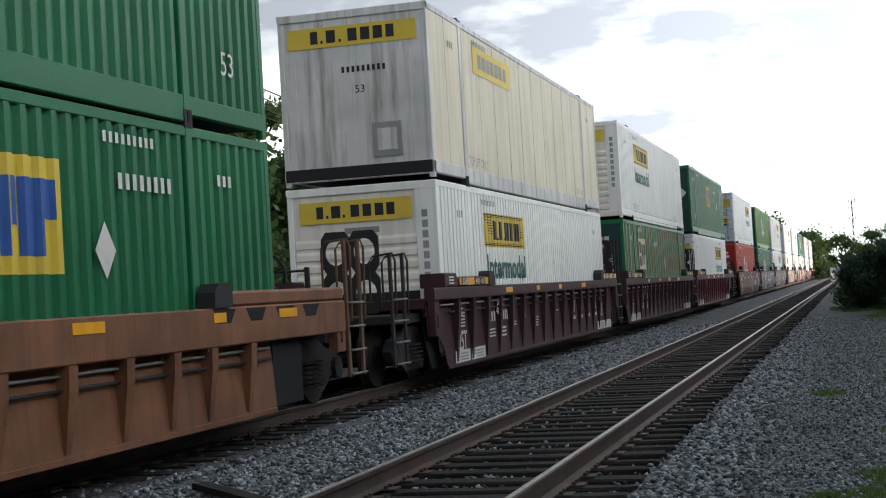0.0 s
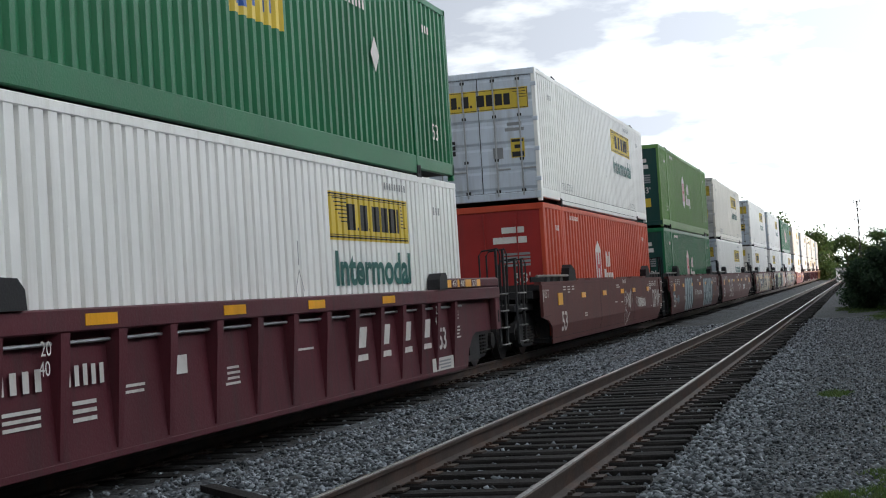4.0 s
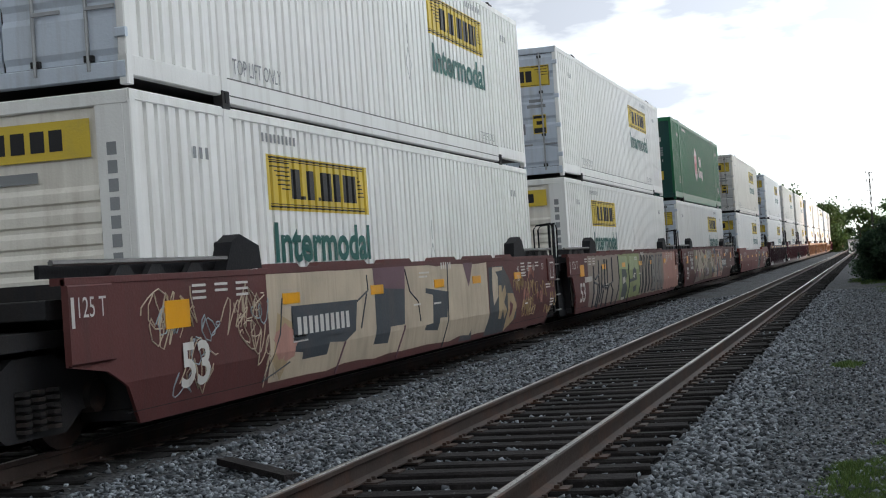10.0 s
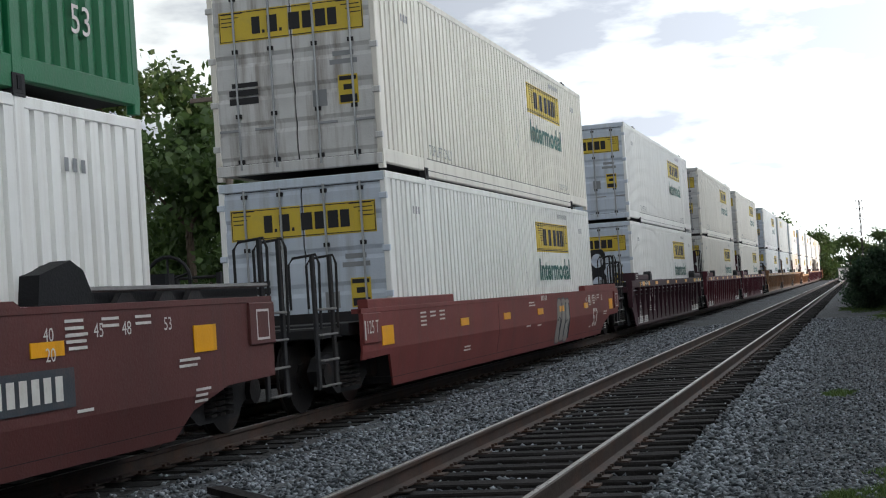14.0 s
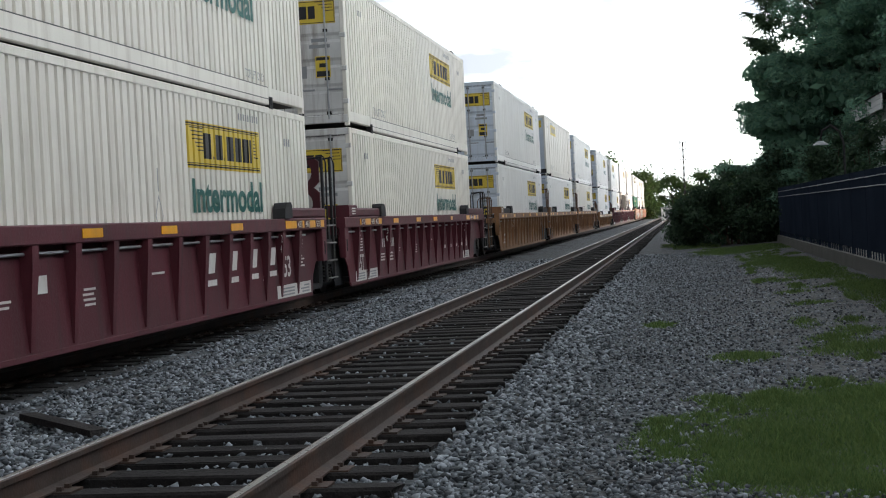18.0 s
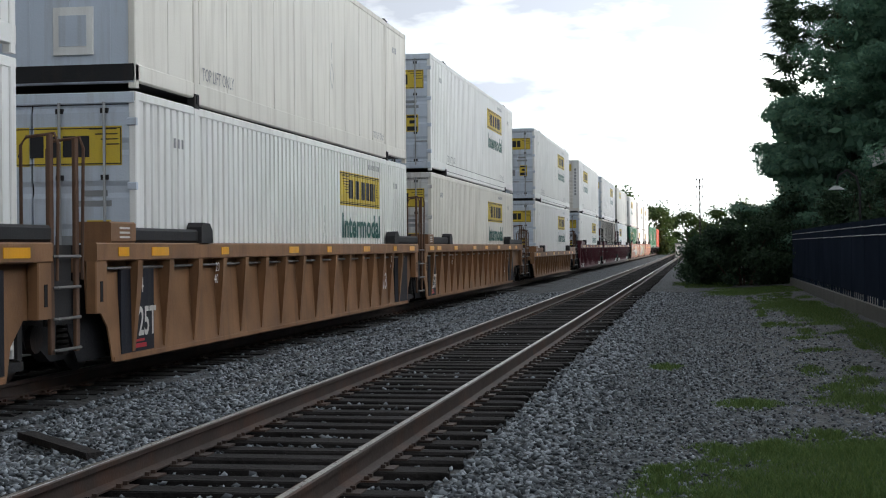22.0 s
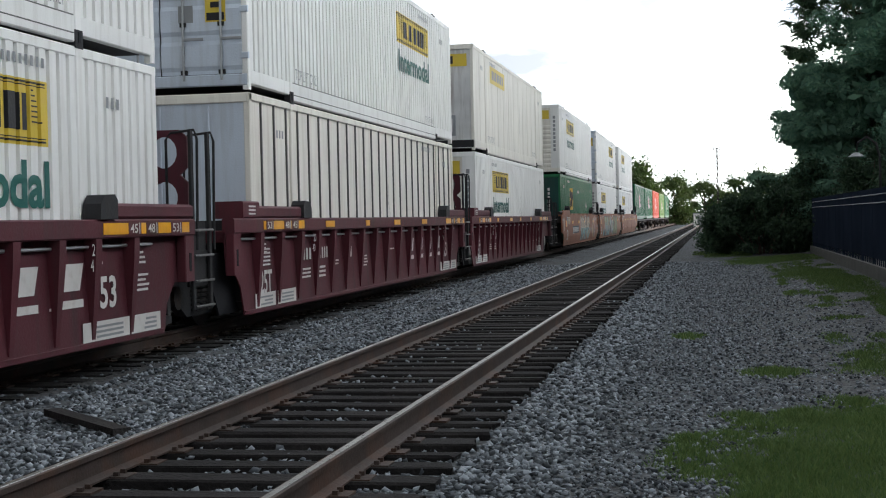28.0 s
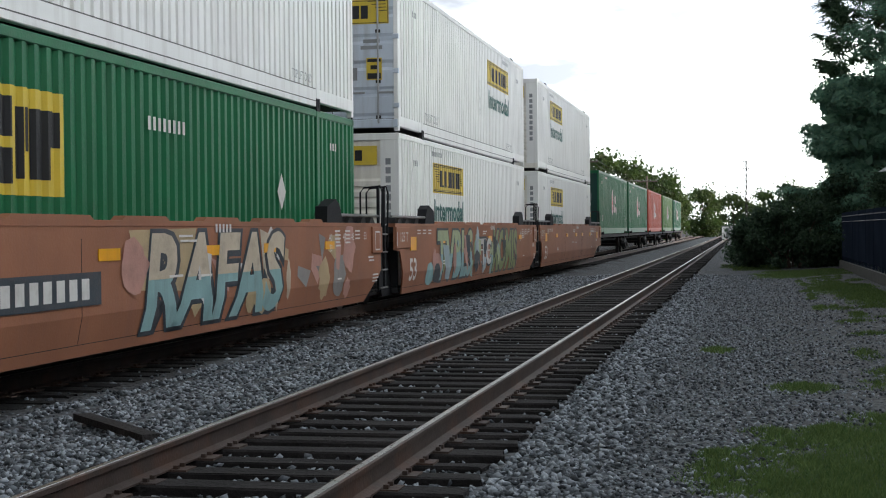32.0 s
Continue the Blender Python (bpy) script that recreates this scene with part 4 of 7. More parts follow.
def well_car(label, paint, kind="ribbed", dark_end=False, group="articulated well cars", near="joint", far="joint", near_gap=1.6, far_gap=1.6, seed=0, slide=(0.0, 0.0)):
    """One unit of a double-stack car. Local y = 0 is its container's near end."""
    rng = random.Random(seed)
    c = thing("well_car", label, "rail car", group)
    L = LEN
    X = 1.49
    low_top = kind == "lowrib"
    kind = "ribbed" if low_top else kind
    top = {"ribbed": (1.33 if paint == BROWN_OLD else 1.13) if low_top else 1.43, "flat": 1.47, "low": 1.25}[kind]
    chord = 0.40 if paint == BROWN_OLD else 0.2
    ends = {"ribbed": (1.23, 1.5, 0.85, 2.02), "flat": (1.2, 1.67, 1.0, 2.4), "low": (2.0, 2.0, 2.4, 2.4)}[kind]
    front = -ends[near != "joint"]
    back = L + ends[2 + (far != "joint")]
    if kind == "ribbed":
        for s in (1, -1):
            x0, x1 = (X - 0.17, X) if s > 0 else (-X, -X + 0.17)
            part("top_chord", Geo().box(x0, x1, front, back, top - chord, top, 0.015), paint, c)
            xs = X - 0.15
            shut = top - chord
            rim = min(0.68, shut - 0.12)
            if near == "joint":
                outline = [(-1.2, shut), (-1.2, rim), (-0.86, rim), (-0.68, rim - 0.17), (-0.58, 0.13)]
            else:
                outline = [(-1.5, shut), (-1.5, rim), (-1.0, rim), (-0.75, rim - 0.18), (-0.57, 0.13)]
            if paint == BROWN_OLD:
                outline += [(L - 0.15, 0.13), (L - 0.15, shut)]
            elif far == "joint":
                outline += [(16.2, 0.13), (16.32, 0.45), (16.6, rim), (17.0, rim), (17.0, shut)]
            else:
                outline += [(16.05, 0.13), (16.25, 0.42), (16.55, rim - 0.06), (16.8, rim), (18.0, rim), (18.0, shut)]
            lean = [xs + 0.05 * (shut - z) / (shut - 0.13) for _, z in outline]
            n = len(outline)
            part("side_sheet", Geo().add([(s * (q - d), y, z) for d in (0.0, 0.02) for q, (y, z) in zip(lean, outline)], [tuple(range(n)), tuple(range(n, 2 * n))[::-1]] + [(k, (k + 1) % n, n + (k + 1) % n, n + k) for k in range(n)]), paint, c)
            part("bottom_sill", Geo().box(min(s * (xs + 0.04), s * (xs + 0.058)), max(s * (xs + 0.04), s * (xs + 0.058)), -0.56, L - 0.16 if far != "joint" else L + 0.03, 0.115, 0.175, 0.004), paint, c)
            if far != "joint" and paint in REDS:
                part("well_end_plate", Geo().box(min(s * (xs - 0.05), s * (xs - 0.03)), max(s * (xs - 0.05), s * (xs - 0.03)), 16.0, 17.2, 0.2, rim + 0.02, 0.004), STEEL_DARK, c, "dark steel plate closing the well")
            for y in (0.0, 1.02, 2.08, 3.07, 4.05, 5.05, 6.1, 7.15, 8.2, 9.3, 10.35, 11.4, 12.4, 13.35, 14.2, 15.2)[:16 if s > 0 else 0]:
                ring = [(xs, shut), (xs + 0.15, shut), (xs + 0.14, shut - 0.22), (xs + 0.062, 0.2), (xs + 0.01, 0.2)]
                g = Geo()
                w0, w1 = 0.075, 0.04
                g.add([(s * r[0], y - (w0 if r[1] > shut - 0.3 else w1), r[1]) for r in ring] + [(s * r[0], y + (w0 if r[1] > shut - 0.3 else w1), r[1]) for r in ring],
                      [(0, 1, 2, 3, 4), (5, 6, 7, 8, 9), (0, 1, 6, 5), (1, 2, 7, 6), (2, 3, 8, 7), (3, 4, 9, 8), (4, 0, 5, 9)])
                part("side_rib", g, paint, c)
            for e, d in ((front, 1), (back, -1)):
                post = part("end_post", Geo().box(min(s * (X - 0.13), s * (X - 0.012)), max(s * (X - 0.13), s * (X - 0.012)), min(e, e + 0.3 * d), max(e, e + 0.3 * d), rim, shut, 0.012), paint, c)
                if s > 0:
                    part("hand_slot", Geo().box(X - 0.02, X - 0.008, min(e + 0.1 * d, e + 0.18 * d), max(e + 0.1 * d, e + 0.18 * d), rim + 0.12, rim + 0.34, 0.01), RUBBER, post, "dark hand slot")
            if paint in (MAROON_OLD, BROWN_OLD):
                part("conduit", Geo().tube([(s * (xs + 0.06), -0.4, shut - 0.2), (s * (xs + 0.06), L - 0.3, shut - 0.2)], 0.016, 6), STEEL_DARK, c)
            part("conduit", Geo().tube([(s * (xs + 0.05), -0.9, shut - 0.08), (s * (xs + 0.05), L - 0.3, shut - 0.08)], 0.018, 6), GALV if paint in REDS else RUNG, c)
            for y0, y1, e, d in ((-0.1, 2.05, 2.05, 1), (L - 1.55, back, L - 1.55, -1)):
                g = Geo().box(x0 + 0.015, x1 - 0.015, y0, y1, top, top + 0.17, 0.03)
                part("guide_plate", g, paint if paint in REDS or low_top else STEEL_DARK, c, "heavy guide plate over the chord")
                g = Geo().prism([(e - 0.03 * d, top), (e - 0.03 * d, top + 0.2), (e + 0.04 * d, top + 0.26), (e + 0.3 * d, top + 0.25), (e + 0.4 * d, top + 0.16), (e + 0.42 * d, top)], 0, min(s * (X - 0.17), s * (X + 0.03)), max(s * (X - 0.17), s * (X + 0.03)))
                part("corner_guide", g, STEEL_DARK, c, "dark steel corner guide")
                if y0 < 0:
                    part("end_box", Geo().box(x0 - 0.25 * (s > 0), x1 + 0.25 * (s < 0), -0.85, -0.14, top, top + 0.23, 0.02), paint, c, "boxed end bracket")
                    if s > 0:
                        part("notice_mark", sheet([(0, -k * 0.05, 0.3, -k * 0.05 + 0.022) for k in range(3)]), WHITE_INK, c, "", on_side(X + 0.004, -0.62, top + 0.15))
                if paint == BROWN_OLD and y0 > 0:
                    for k in range(4):
                        q = L - 1.95 + k * 0.83
                        part("chord_pocket", Geo().prism([(q, top - 0.02), (q + 0.12, top - 0.16), (q + 0.42, top - 0.16), (q + 0.55, top - 0.02)], 0, min(s * (X - 0.02), s * (X + 0.003)), max(s * (X - 0.02), s * (X + 0.003))), RUBBER, c, "dark pocket in the chord")
        if paint in REDS:
            bz = top + 0.025 if seed < 8 else top - 0.16
            for b0, b1, words in ((0.05, 2.1, (("53", 0.2), ("48", 1.08), ("45", 1.48))), (14.3, 16.8, (("45", 15.0), ("48", 15.5), ("53", 16.25)))):
                part("band", Geo().box(X + 0.001, X + 0.006, b0, b1, bz, bz + 0.12), AMBER, c, "amber band broken by numbers")
                for w, y in words:
                    part("number_plate", Geo().box(X + 0.005, X + 0.009, y - 0.05, y + 0.3, bz - 0.004, bz + 0.124), paint, c)
                    part("lettering", lettering(w, WHITE_INK, 0.1, 0.2, 0.01), WHITE_INK, c, "white number", on_side(X + 0.011, y, bz + 0.01))
                    part("tick_mark", sheet([(0, 0, 0.022, 0.12)]), WHITE_INK, c, "", on_side(X + 0.011, y + 0.24, bz))
        for y in ((3.4, 6.2, 8.6, 11.4) if paint in REDS else (-0.65, 0.35, 2.9, 6.2, 8.6, 11.4, 14.2, L - 0.2)):
            part("reflector", Geo().box(X, X + 0.006, y, y + (0.55 if rng.random() < 0.7 else 0.3), top - 0.15, top - 0.05), AMBER, c, "amber reflector strip")
        xs = X - 0.15 + 0.045
        part("lettering", lettering("25T", WHITE_INK, 0.34, 0.55, 0.02), WHITE_INK, c, "white stencilled letters", on_side(xs + (0.012 if dark_end else 0), 0.16, 0.36))
        if dark_end is True:
            part("lettering", lettering("54", WHITE_INK, 0.17), WHITE_INK, c, "", on_side(xs + 0.012, 0.1, 0.86))
            part("notice_mark", sheet([(0, 0, 0.42, 0.05), (0, 0.07, 0.36, 0.1)]), RED_INK, c, "", on_side(xs + 0.012, -0.02, 0.23))
        if seed:
            part("lettering", lettering("53", WHITE_INK, 0.34, 0.42, 0.02), WHITE_INK, c, "white stencilled number", on_side(xs, 14.42 if paint in REDS else 13.55, 0.5))
        if paint in REDS:
            for y, w in ((-0.12, 0.95), (0.95, 0.95), (L - 2.2, 1.2), (L - 0.95, 0.85))[:4 if far == "joint" else 3]:
                part("white_patch", sheet([(0, 0, w, 0.2)]), WHITE_INK, c, "white edge patch", on_side(xs + 0.012, y, 0.18))
                part("notice_mark", sheet([(0.12 + 0.3 * rng.random(), 0.03 + q * 0.05, w * 0.85, 0.055 + q * 0.05) for q in range(3)]), GREY_INK, c, "", on_side(xs + 0.016, y, 0.18))
            for y, z, n, w in ((L - 0.85, 1.05, 3, 0.45), (L - 0.85, 0.8, 4, 0.5), (L - 1.95, 1.02, 3, 0.35), (L - 2.9, 0.55, 2, 0.25), (0.25, 1.05, 3, 0.35), (4.2, 0.7, 2, 0.5), (8.3, 0.8, 1, 0.8), (6.4, 0.72, 4, 0.4)):
                part("notice_mark", sheet([(0.06 * rng.random(), -k * 0.055, w * rng.uniform(0.7, 1.0), -k * 0.055 + 0.026) for k in range(n)]), WHITE_INK, c, "", on_side(xs - 0.012, y, z))
            part("serial_mark", bars(0.72, 0.18, 4, rng), WHITE_INK, c, "", on_side(xs, 2.2, 0.78))
            part("serial_mark", bars(0.7, 0.18, 5, rng), WHITE_INK, c, "", on_side(xs, 3.22, 0.78))
            part("notice_mark", sheet([(0, -k * 0.06, 0.55, -k * 0.06 + 0.03) for k in range(3)]), WHITE_INK, c, "", on_side(xs, 2.25, 0.62))
            part("notice_mark", sheet([(0, -k * 0.07, 0.4, -k * 0.07 + 0.035) for k in range(3)]), WHITE_INK, c, "", on_side(xs, 3.3, 0.62))
            part("notice_plate", sheet([(0, 0, 0.3, 0.18)]), WHITE_INK, c, "", on_side(xs, 5.2, 0.75))
            for k in range(4):
                part("brand_block", Geo().add([(0.0, 0, 0), (0.42, 0, 0), (0.52, 0.27, 0), (0.1, 0.27, 0), (-0.04, -0.17, 0), (0.5, -0.17, 0), (0.5, -0.09, 0), (-0.04, -0.09, 0)], [(0, 1, 2, 3), (4, 5, 6, 7)]), WHITE_INK, c, "", on_side(xs - 0.01, 10.5 + k * 1.01, 0.72))
            part("notice_mark", sheet([(0, -k * 0.055, 0.5, -k * 0.055 + 0.025) for k in range(5)]), WHITE_INK, c, "", on_side(xs, 0.15, 0.98))
        if dark_end:
            for y, w in ((-0.45, 1.1), (L - 1.35, 1.35))[(1 if dark_end == "far" else 0):]:
                part("dark_panel", Geo().box(xs - 0.03, xs + 0.009, y + (0.1 if y < 0 else 0), y + w, 0.19, top - 0.26), NAVY_PAINT, c, "dark patched panel")
        for y in (2.75, 14.1):
            part("lettering", lettering("20", WHITE_INK, 0.12), WHITE_INK, c, "", on_side(X - 0.02, y - 0.04, 1.06))
            part("lettering", lettering("40", WHITE_INK, 0.12), WHITE_INK, c, "", on_side(X - 0.04, y - 0.04, 0.9))
    else:
        bot = 0.17
        for s in (1, -1):
            a, b = (X - 0.03, X) if s > 0 else (-X, -X + 0.03)
            if kind == "low":
                near_edge = [(front, top), (front, 0.6), (-0.86, 0.62), (-0.5, bot)]
            elif near == "joint":
                near_edge = [(front, top), (front, 1.0), (-0.8, 0.97), (-0.6, 0.62), (-0.4, bot)]
            else:
                near_edge = [(front, top), (front, 0.76), (-1.05, 0.68), (-0.7, 0.52), (-0.4, bot)]
            far_edge = [(L + 0.08, bot), (back, 0.67), (back, top)] if far == "joint" else [(L + 0.05, bot), (L + 0.4, 0.42), (L + 1.15, 0.6), (back, 0.62), (back, top)]
            ring = near_edge + far_edge
            part("side_sheet", Geo().prism(ring, 0, a, b), paint, c)
            part("top_chord", Geo().box(a - (0.1 if s > 0 else 0.008), b + (0.1 if s < 0 else 0.008), front, back, top - 0.05, top + 0.012, 0.004), paint, c)
            for y0, y1 in ((front, front + (1.15 if near == "joint" else 0.72)), (back - 0.66, back)):
                part("end_panel", Geo().box(min(s * X, s * (X + 0.03)), max(s * X, s * (X + 0.03)), y0, y1, top - (0.45 if near == "joint" or kind == "low" else 0.7) if y0 < 0 else top - 0.5, top - 0.05, 0.012), paint, c)
            if kind == "flat":
                for e, d, tip in ((1.95, 1, front - 0.1), (L - 1.85, -1, back)):
                    ring = [(e - 0.5 * d, top), (e - 0.3 * d, top + 0.3), (e - 0.1 * d, top + 0.38), (e + 0.38 * d, top + 0.26), (e + 0.42 * d, top + 0.02)]
                    part("corner_guide", Geo().prism(ring, 0, min(s * (X - 0.22), s * (X - 0.02)), max(s * (X - 0.22), s * (X - 0.02))), RUBBER, c, "black wedge-shaped corner guide")
                    part("guide_rail", Geo().tube([(s * (X - 0.05), e + 0.1 * d, top + 0.135), (s * (X - 0.05), tip, top + 0.135)], 0.026, 6), RUNG, c, "bare steel guide rail")
                    part("guide_back", Geo().box(min(s * (X - 0.2), s * (X - 0.16)), max(s * (X - 0.2), s * (X - 0.16)), min(e - 0.3 * d, tip), max(e - 0.3 * d, tip), top + 0.013, top + 0.125), RUBBER, c, "black backing of the guide")
                    for q in (-1.9, -1.1, -2.5):
                        part("rail_bracket", Geo().prism([(e + (q - 0.2) * d, top), (e + (q - 0.05) * d, top + 0.13), (e + (q + 0.05) * d, top + 0.13), (e + (q + 0.2) * d, top)], 0, min(s * (X - 0.12), s * (X - 0.06)), max(s * (X - 0.12), s * (X - 0.06))), STEEL_DARK, c)
                for y0, y1 in ((2.45, 3.4), (3.9, 5.7), (6.3, 7.6), (8.6, 9.9), (10.6, 12.2), (12.8, 13.6)):
                    part("chord_lip", Geo().prism([(y0, top), (y0 + 0.12, top + 0.06), (y1 - 0.12, top + 0.06), (y1, top)], 0, min(s * (X - 0.12), s * (X + 0.01)), max(s * (X - 0.12), s * (X + 0.01))), paint, c)
            else:
                for y0, y1 in ((front + 0.3, 2.5), (L - 2.2, back - 0.2)):
                    part("guide_plate", Geo().box(min(s * (X - 0.14), s * X), max(s * (X - 0.14), s * X), y0, y1, top, top + 0.13, 0.012), paint, c)
        for k, y in enumerate((-1.2 if kind == "low" else 0.03, 2.82, 5.77, 8.64, 10.8, 13.68, L + (1.0 if kind == "low" else 0.42))):
            z = (top - 0.5) if k in (0, 6) else top - 0.39
            part("reflector", Geo().box(X + 0.001, X + 0.0115, y, y + 0.5, z, z + (0.26 if k in (0, 6) else 0.12)), AMBER, c, "amber reflector patch")
        xs = X + 0.0135
        part("lettering", lettering("53", WHITE_INK, 0.43, 0.6, 0.02), WHITE_INK, c, "white stencilled number", on_side(xs, 14.75 if kind == "low" else -0.08 if near == "joint" else 0.3, 0.4))
        for y in (0.6, 1.1, 1.6, 14.2, 14.8, 15.4):
            part("notice_mark", sheet([(0, -k * 0.06, 0.3, -k * 0.06 + 0.025) for k in range(rng.choice((2, 3, 4)))]), WHITE_INK, c, "", on_side(xs, y, top - 0.13))
        part("serial_mark", bars(0.6, 0.1, 5, rng), WHITE_INK, c, "", on_side(xs, 9.0, top - 0.12))
        # number stencils and data panels of the flat sides
        for w, y, z, h in (("40", 13.86, 1.2, 0.11), ("20", 13.88, 1.04, 0.11), ("45", 14.65, 1.2, 0.12), ("48", 15.14, 1.2, 0.12), ("53", 15.94, 1.21, 0.12)) + ((("B", 9.98, 0.67, 0.24),) if seed in (4, 6) else ()):
            part("lettering", lettering(w, WHITE_INK, h), WHITE_INK, c, "white stencil", on_side(xs + 0.006, y, z - (0.2 if kind == "low" else 0)))
        ring = [(math.cos(2 * math.pi * k / 20) * 0.15, math.sin(2 * math.pi * k / 20) * 0.2) for k in range(20)]
        if seed in (4, 6):
            part("serial_mark", bars(1.5, 0.25, 8, rng, 0.4), WHITE_INK, c, "white serial bars", on_side(xs, 11.74, 0.64))
            part("oval_mark", Geo().add([(a, b, 0) for a, b in ring] + [(a * 0.86, b * 0.88, 0) for a, b in ring], [(k, (k + 1) % 20, 20 + (k + 1) % 20, 20 + k) for k in range(20)]), WHITE_INK, c, "white oval stencil", on_side(xs + 0.006, 9.3, 0.78))
        for y, z, n, w in ((14.2, 1.28, 4, 0.4), (7.82, 1.3, 2, 0.6), (7.5, 0.86, 1, 0.5), (8.5, 0.84, 1, 0.45), (16.2, 0.9, 2, 0.5), (16.5, 0.6, 3, 0.4), (14.3, 0.6, 1, 0.3), (3.0, 0.7, 2, 0.5)):
            part("notice_mark", sheet([(0.05 * rng.random(), -k * 0.055, w * rng.uniform(0.7, 1.0), -k * 0.055 + 0.026) for k in range(n)]), WHITE_INK, c, "", on_side(xs + 0.004, y, z - (0.2 if kind == "low" else 0)))
        part("data_frame", sheet([(0, 0, 0.34, 0.025), (0, 0.3, 0.34, 0.325), (0, 0.025, 0.025, 0.3), (0.315, 0.025, 0.34, 0.3)]), WHITE_INK, c, "white data frame", on_side(X + 0.034, back - 0.5, top - 0.45))
        part("data_frame", sheet([(0, 0, 0.05, 0.25)]), WHITE_INK, c, "white edge mark", on_side(X + 0.034, front + 0.03, top - 0.4))
        part("lettering", lettering("125 T", WHITE_INK, 0.17, 0.6 if near == "joint" else 0.45), WHITE_INK, c, "white stencil", on_side(X + 0.037, front + (0.3 if near == "joint" else 0.14), top - 0.32))
    if near == "joint" or kind == "ribbed":
        deep = front - 0.25 if near == "joint" else front + 0.2
        for s in (1, -1):
            ring = [(deep + 0.35, 0.16), (deep + 0.12, 0.5), (deep, 0.98), (-0.8, 0.98), (-0.5, 0.6), (-0.4, 0.16)]
            part("wheel_guard", Geo().prism(ring, 0, min(s * (X - 0.3), s * (X - 0.27)), max(s * (X - 0.3), s * (X - 0.27))), RUBBER, c, "black wheel guard sheet")
    # Added black sheet: hides the container and stands in for the shade by the bogie.
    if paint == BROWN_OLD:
        part("end_shroud", Geo().box(X - 0.16, X - 0.13, L - 0.14, L + 0.75, 0.18, top - chord), RUBBER, c, "added black sheet hiding the container behind the wheels")
    slide_parts(list(c.children), *slide)
    built = set(c.children)
    # floor of the well, end walls, platforms
    part("well_floor", Geo().box(-X + 0.15, X - 0.15, -0.4, L + 0.4, 0.2, 0.29), STEEL_DARK, c)
    for y0, y1 in ((-0.4, -0.3), (L + 0.3, L + 0.4)):
        part("end_wall", Geo().box(-X + 0.16, X - 0.16, y0, y1, 0.3, top - 0.02), STEEL_DARK, c)
    for y0, y1 in ((front, -0.38), (L + 0.38, back)):
        part("end_platform", Geo().box(-X + 0.18, X - 0.18, y0, y1, top - 0.32, top - 0.16, 0.01).box(-0.35, 0.35, y0, y1, 0.8, top - 0.32), paint if kind == "ribbed" else STEEL_DARK, c)
    rail = STEEL_DARK if kind != "ribbed" or paint in REDS else RUSTY
    if near == "coupler":
        yb = -1.6
        bogie(c, yb)
        part("end_platform", Geo().box(-1.2, 1.2, -2.9, -1.2, 0.92, 1.06, 0.02).box(-0.3, 0.3, -3.25, -0.4, 0.72, 0.95), STEEL_DARK, c)
        part("coupler", Geo().box(-0.12, 0.12, -3.5, -2.9, 0.72, 0.98, 0.03).box(-0.2, 0.2, -3.6, -3.35, 0.7, 1.0, 0.05), WHEEL_STEEL, c)
        for x, z in ((-0.75, 1.85), (-0.15, 1.85)):
            part("post", Geo().box(x - 0.035, x + 0.035, -2.68, -2.61, 1.0, z, 0.01), rail, c)
        part("step_rail", Geo().tube([(-0.78, -2.64, 1.8), (-0.12, -2.64, 1.8)], 0.02, 6), rail, c)
        part("step_rail", Geo().tube([(-0.78, -2.64, 1.4), (-0.12, -2.64, 1.4)], 0.02, 6), rail, c)
        if kind == "ribbed" and paint in REDS:
            part("bulkhead", pierced(0.05, 0.95, 1.1, 2.35, -2.5, 2, 2, 0.17), STEEL_DARK, c, "pierced bulkhead plate")
        ladder(c, 1.36, -3.2, rail, 1.95, 0.6)
        slide_parts([ob for ob in c.children if ob not in built], slide[0], slide[0])
        built = set(c.children)
        part("brake_reservoir", Geo().cyl((-0.35, -1.9, 1.3), 0.2, 0.9, 0, 12), STEEL_DARK, c)
    if far == "coupler":
        yb = L + 1.65
        bogie(c, yb)
        part("end_platform", Geo().box(-1.2, 1.2, L + 1.2, L + 2.9, 0.92, 1.06, 0.02).box(-0.3, 0.3, L + 0.4, L + 3.2, 0.72, 0.95), STEEL_DARK, c)
        part("coupler", Geo().box(-0.12, 0.12, L + 2.9, L + 3.4, 0.72, 0.98, 0.03), WHEEL_STEEL, c)
        part("handbrake", Geo().box(0.02, 0.42, L + 2.1, L + 2.3, 1.35, 1.8, 0.03).box(0.14, 0.3, L + 2.15, L + 2.25, 0.95, 1.4, 0.02), STEEL_DARK, c, "handbrake box on its post")
        part("brake_wheel", hand_wheel(0.3, L + 2.36, 1.72), STEEL_DARK, c, "spoked brake wheel")
        g = Geo()
        for x in (-0.6, 0.0):
            g.box(x - 0.03, x + 0.03, L + 2.1, L + 2.18, 1.0, 1.95)
        g.box(-0.63, 0.03, L + 2.1, L + 2.18, 1.9, 1.96)
        part("end_rail", g, rail, c)
        ladder(c, 1.36, L + 2.55, rail, 2.12, 0.55)
        slide_parts([ob for ob in c.children if ob not in built], slide[1], slide[1])
    else:
        bogie(c, L + far_gap)
        e = back + slide[1] + 0.08
        if paint in REDS:
            part("bulkhead", pierced(0.15, 1.35, 1.42, 2.52, e + 0.12, 2, 2, 0.17), paint, c, "pierced bulkhead plate")
            part("lettering", lettering("1BC", WHITE_INK, 0.13), WHITE_INK, c, "", on_end(0.2, e + 0.09, 2.39))
        ladder(c, 1.46, e, rail if kind == "ribbed" else RUBBER, 2.5 if kind == "ribbed" else 2.12, 0.6 if kind == "ribbed" else 0.42)
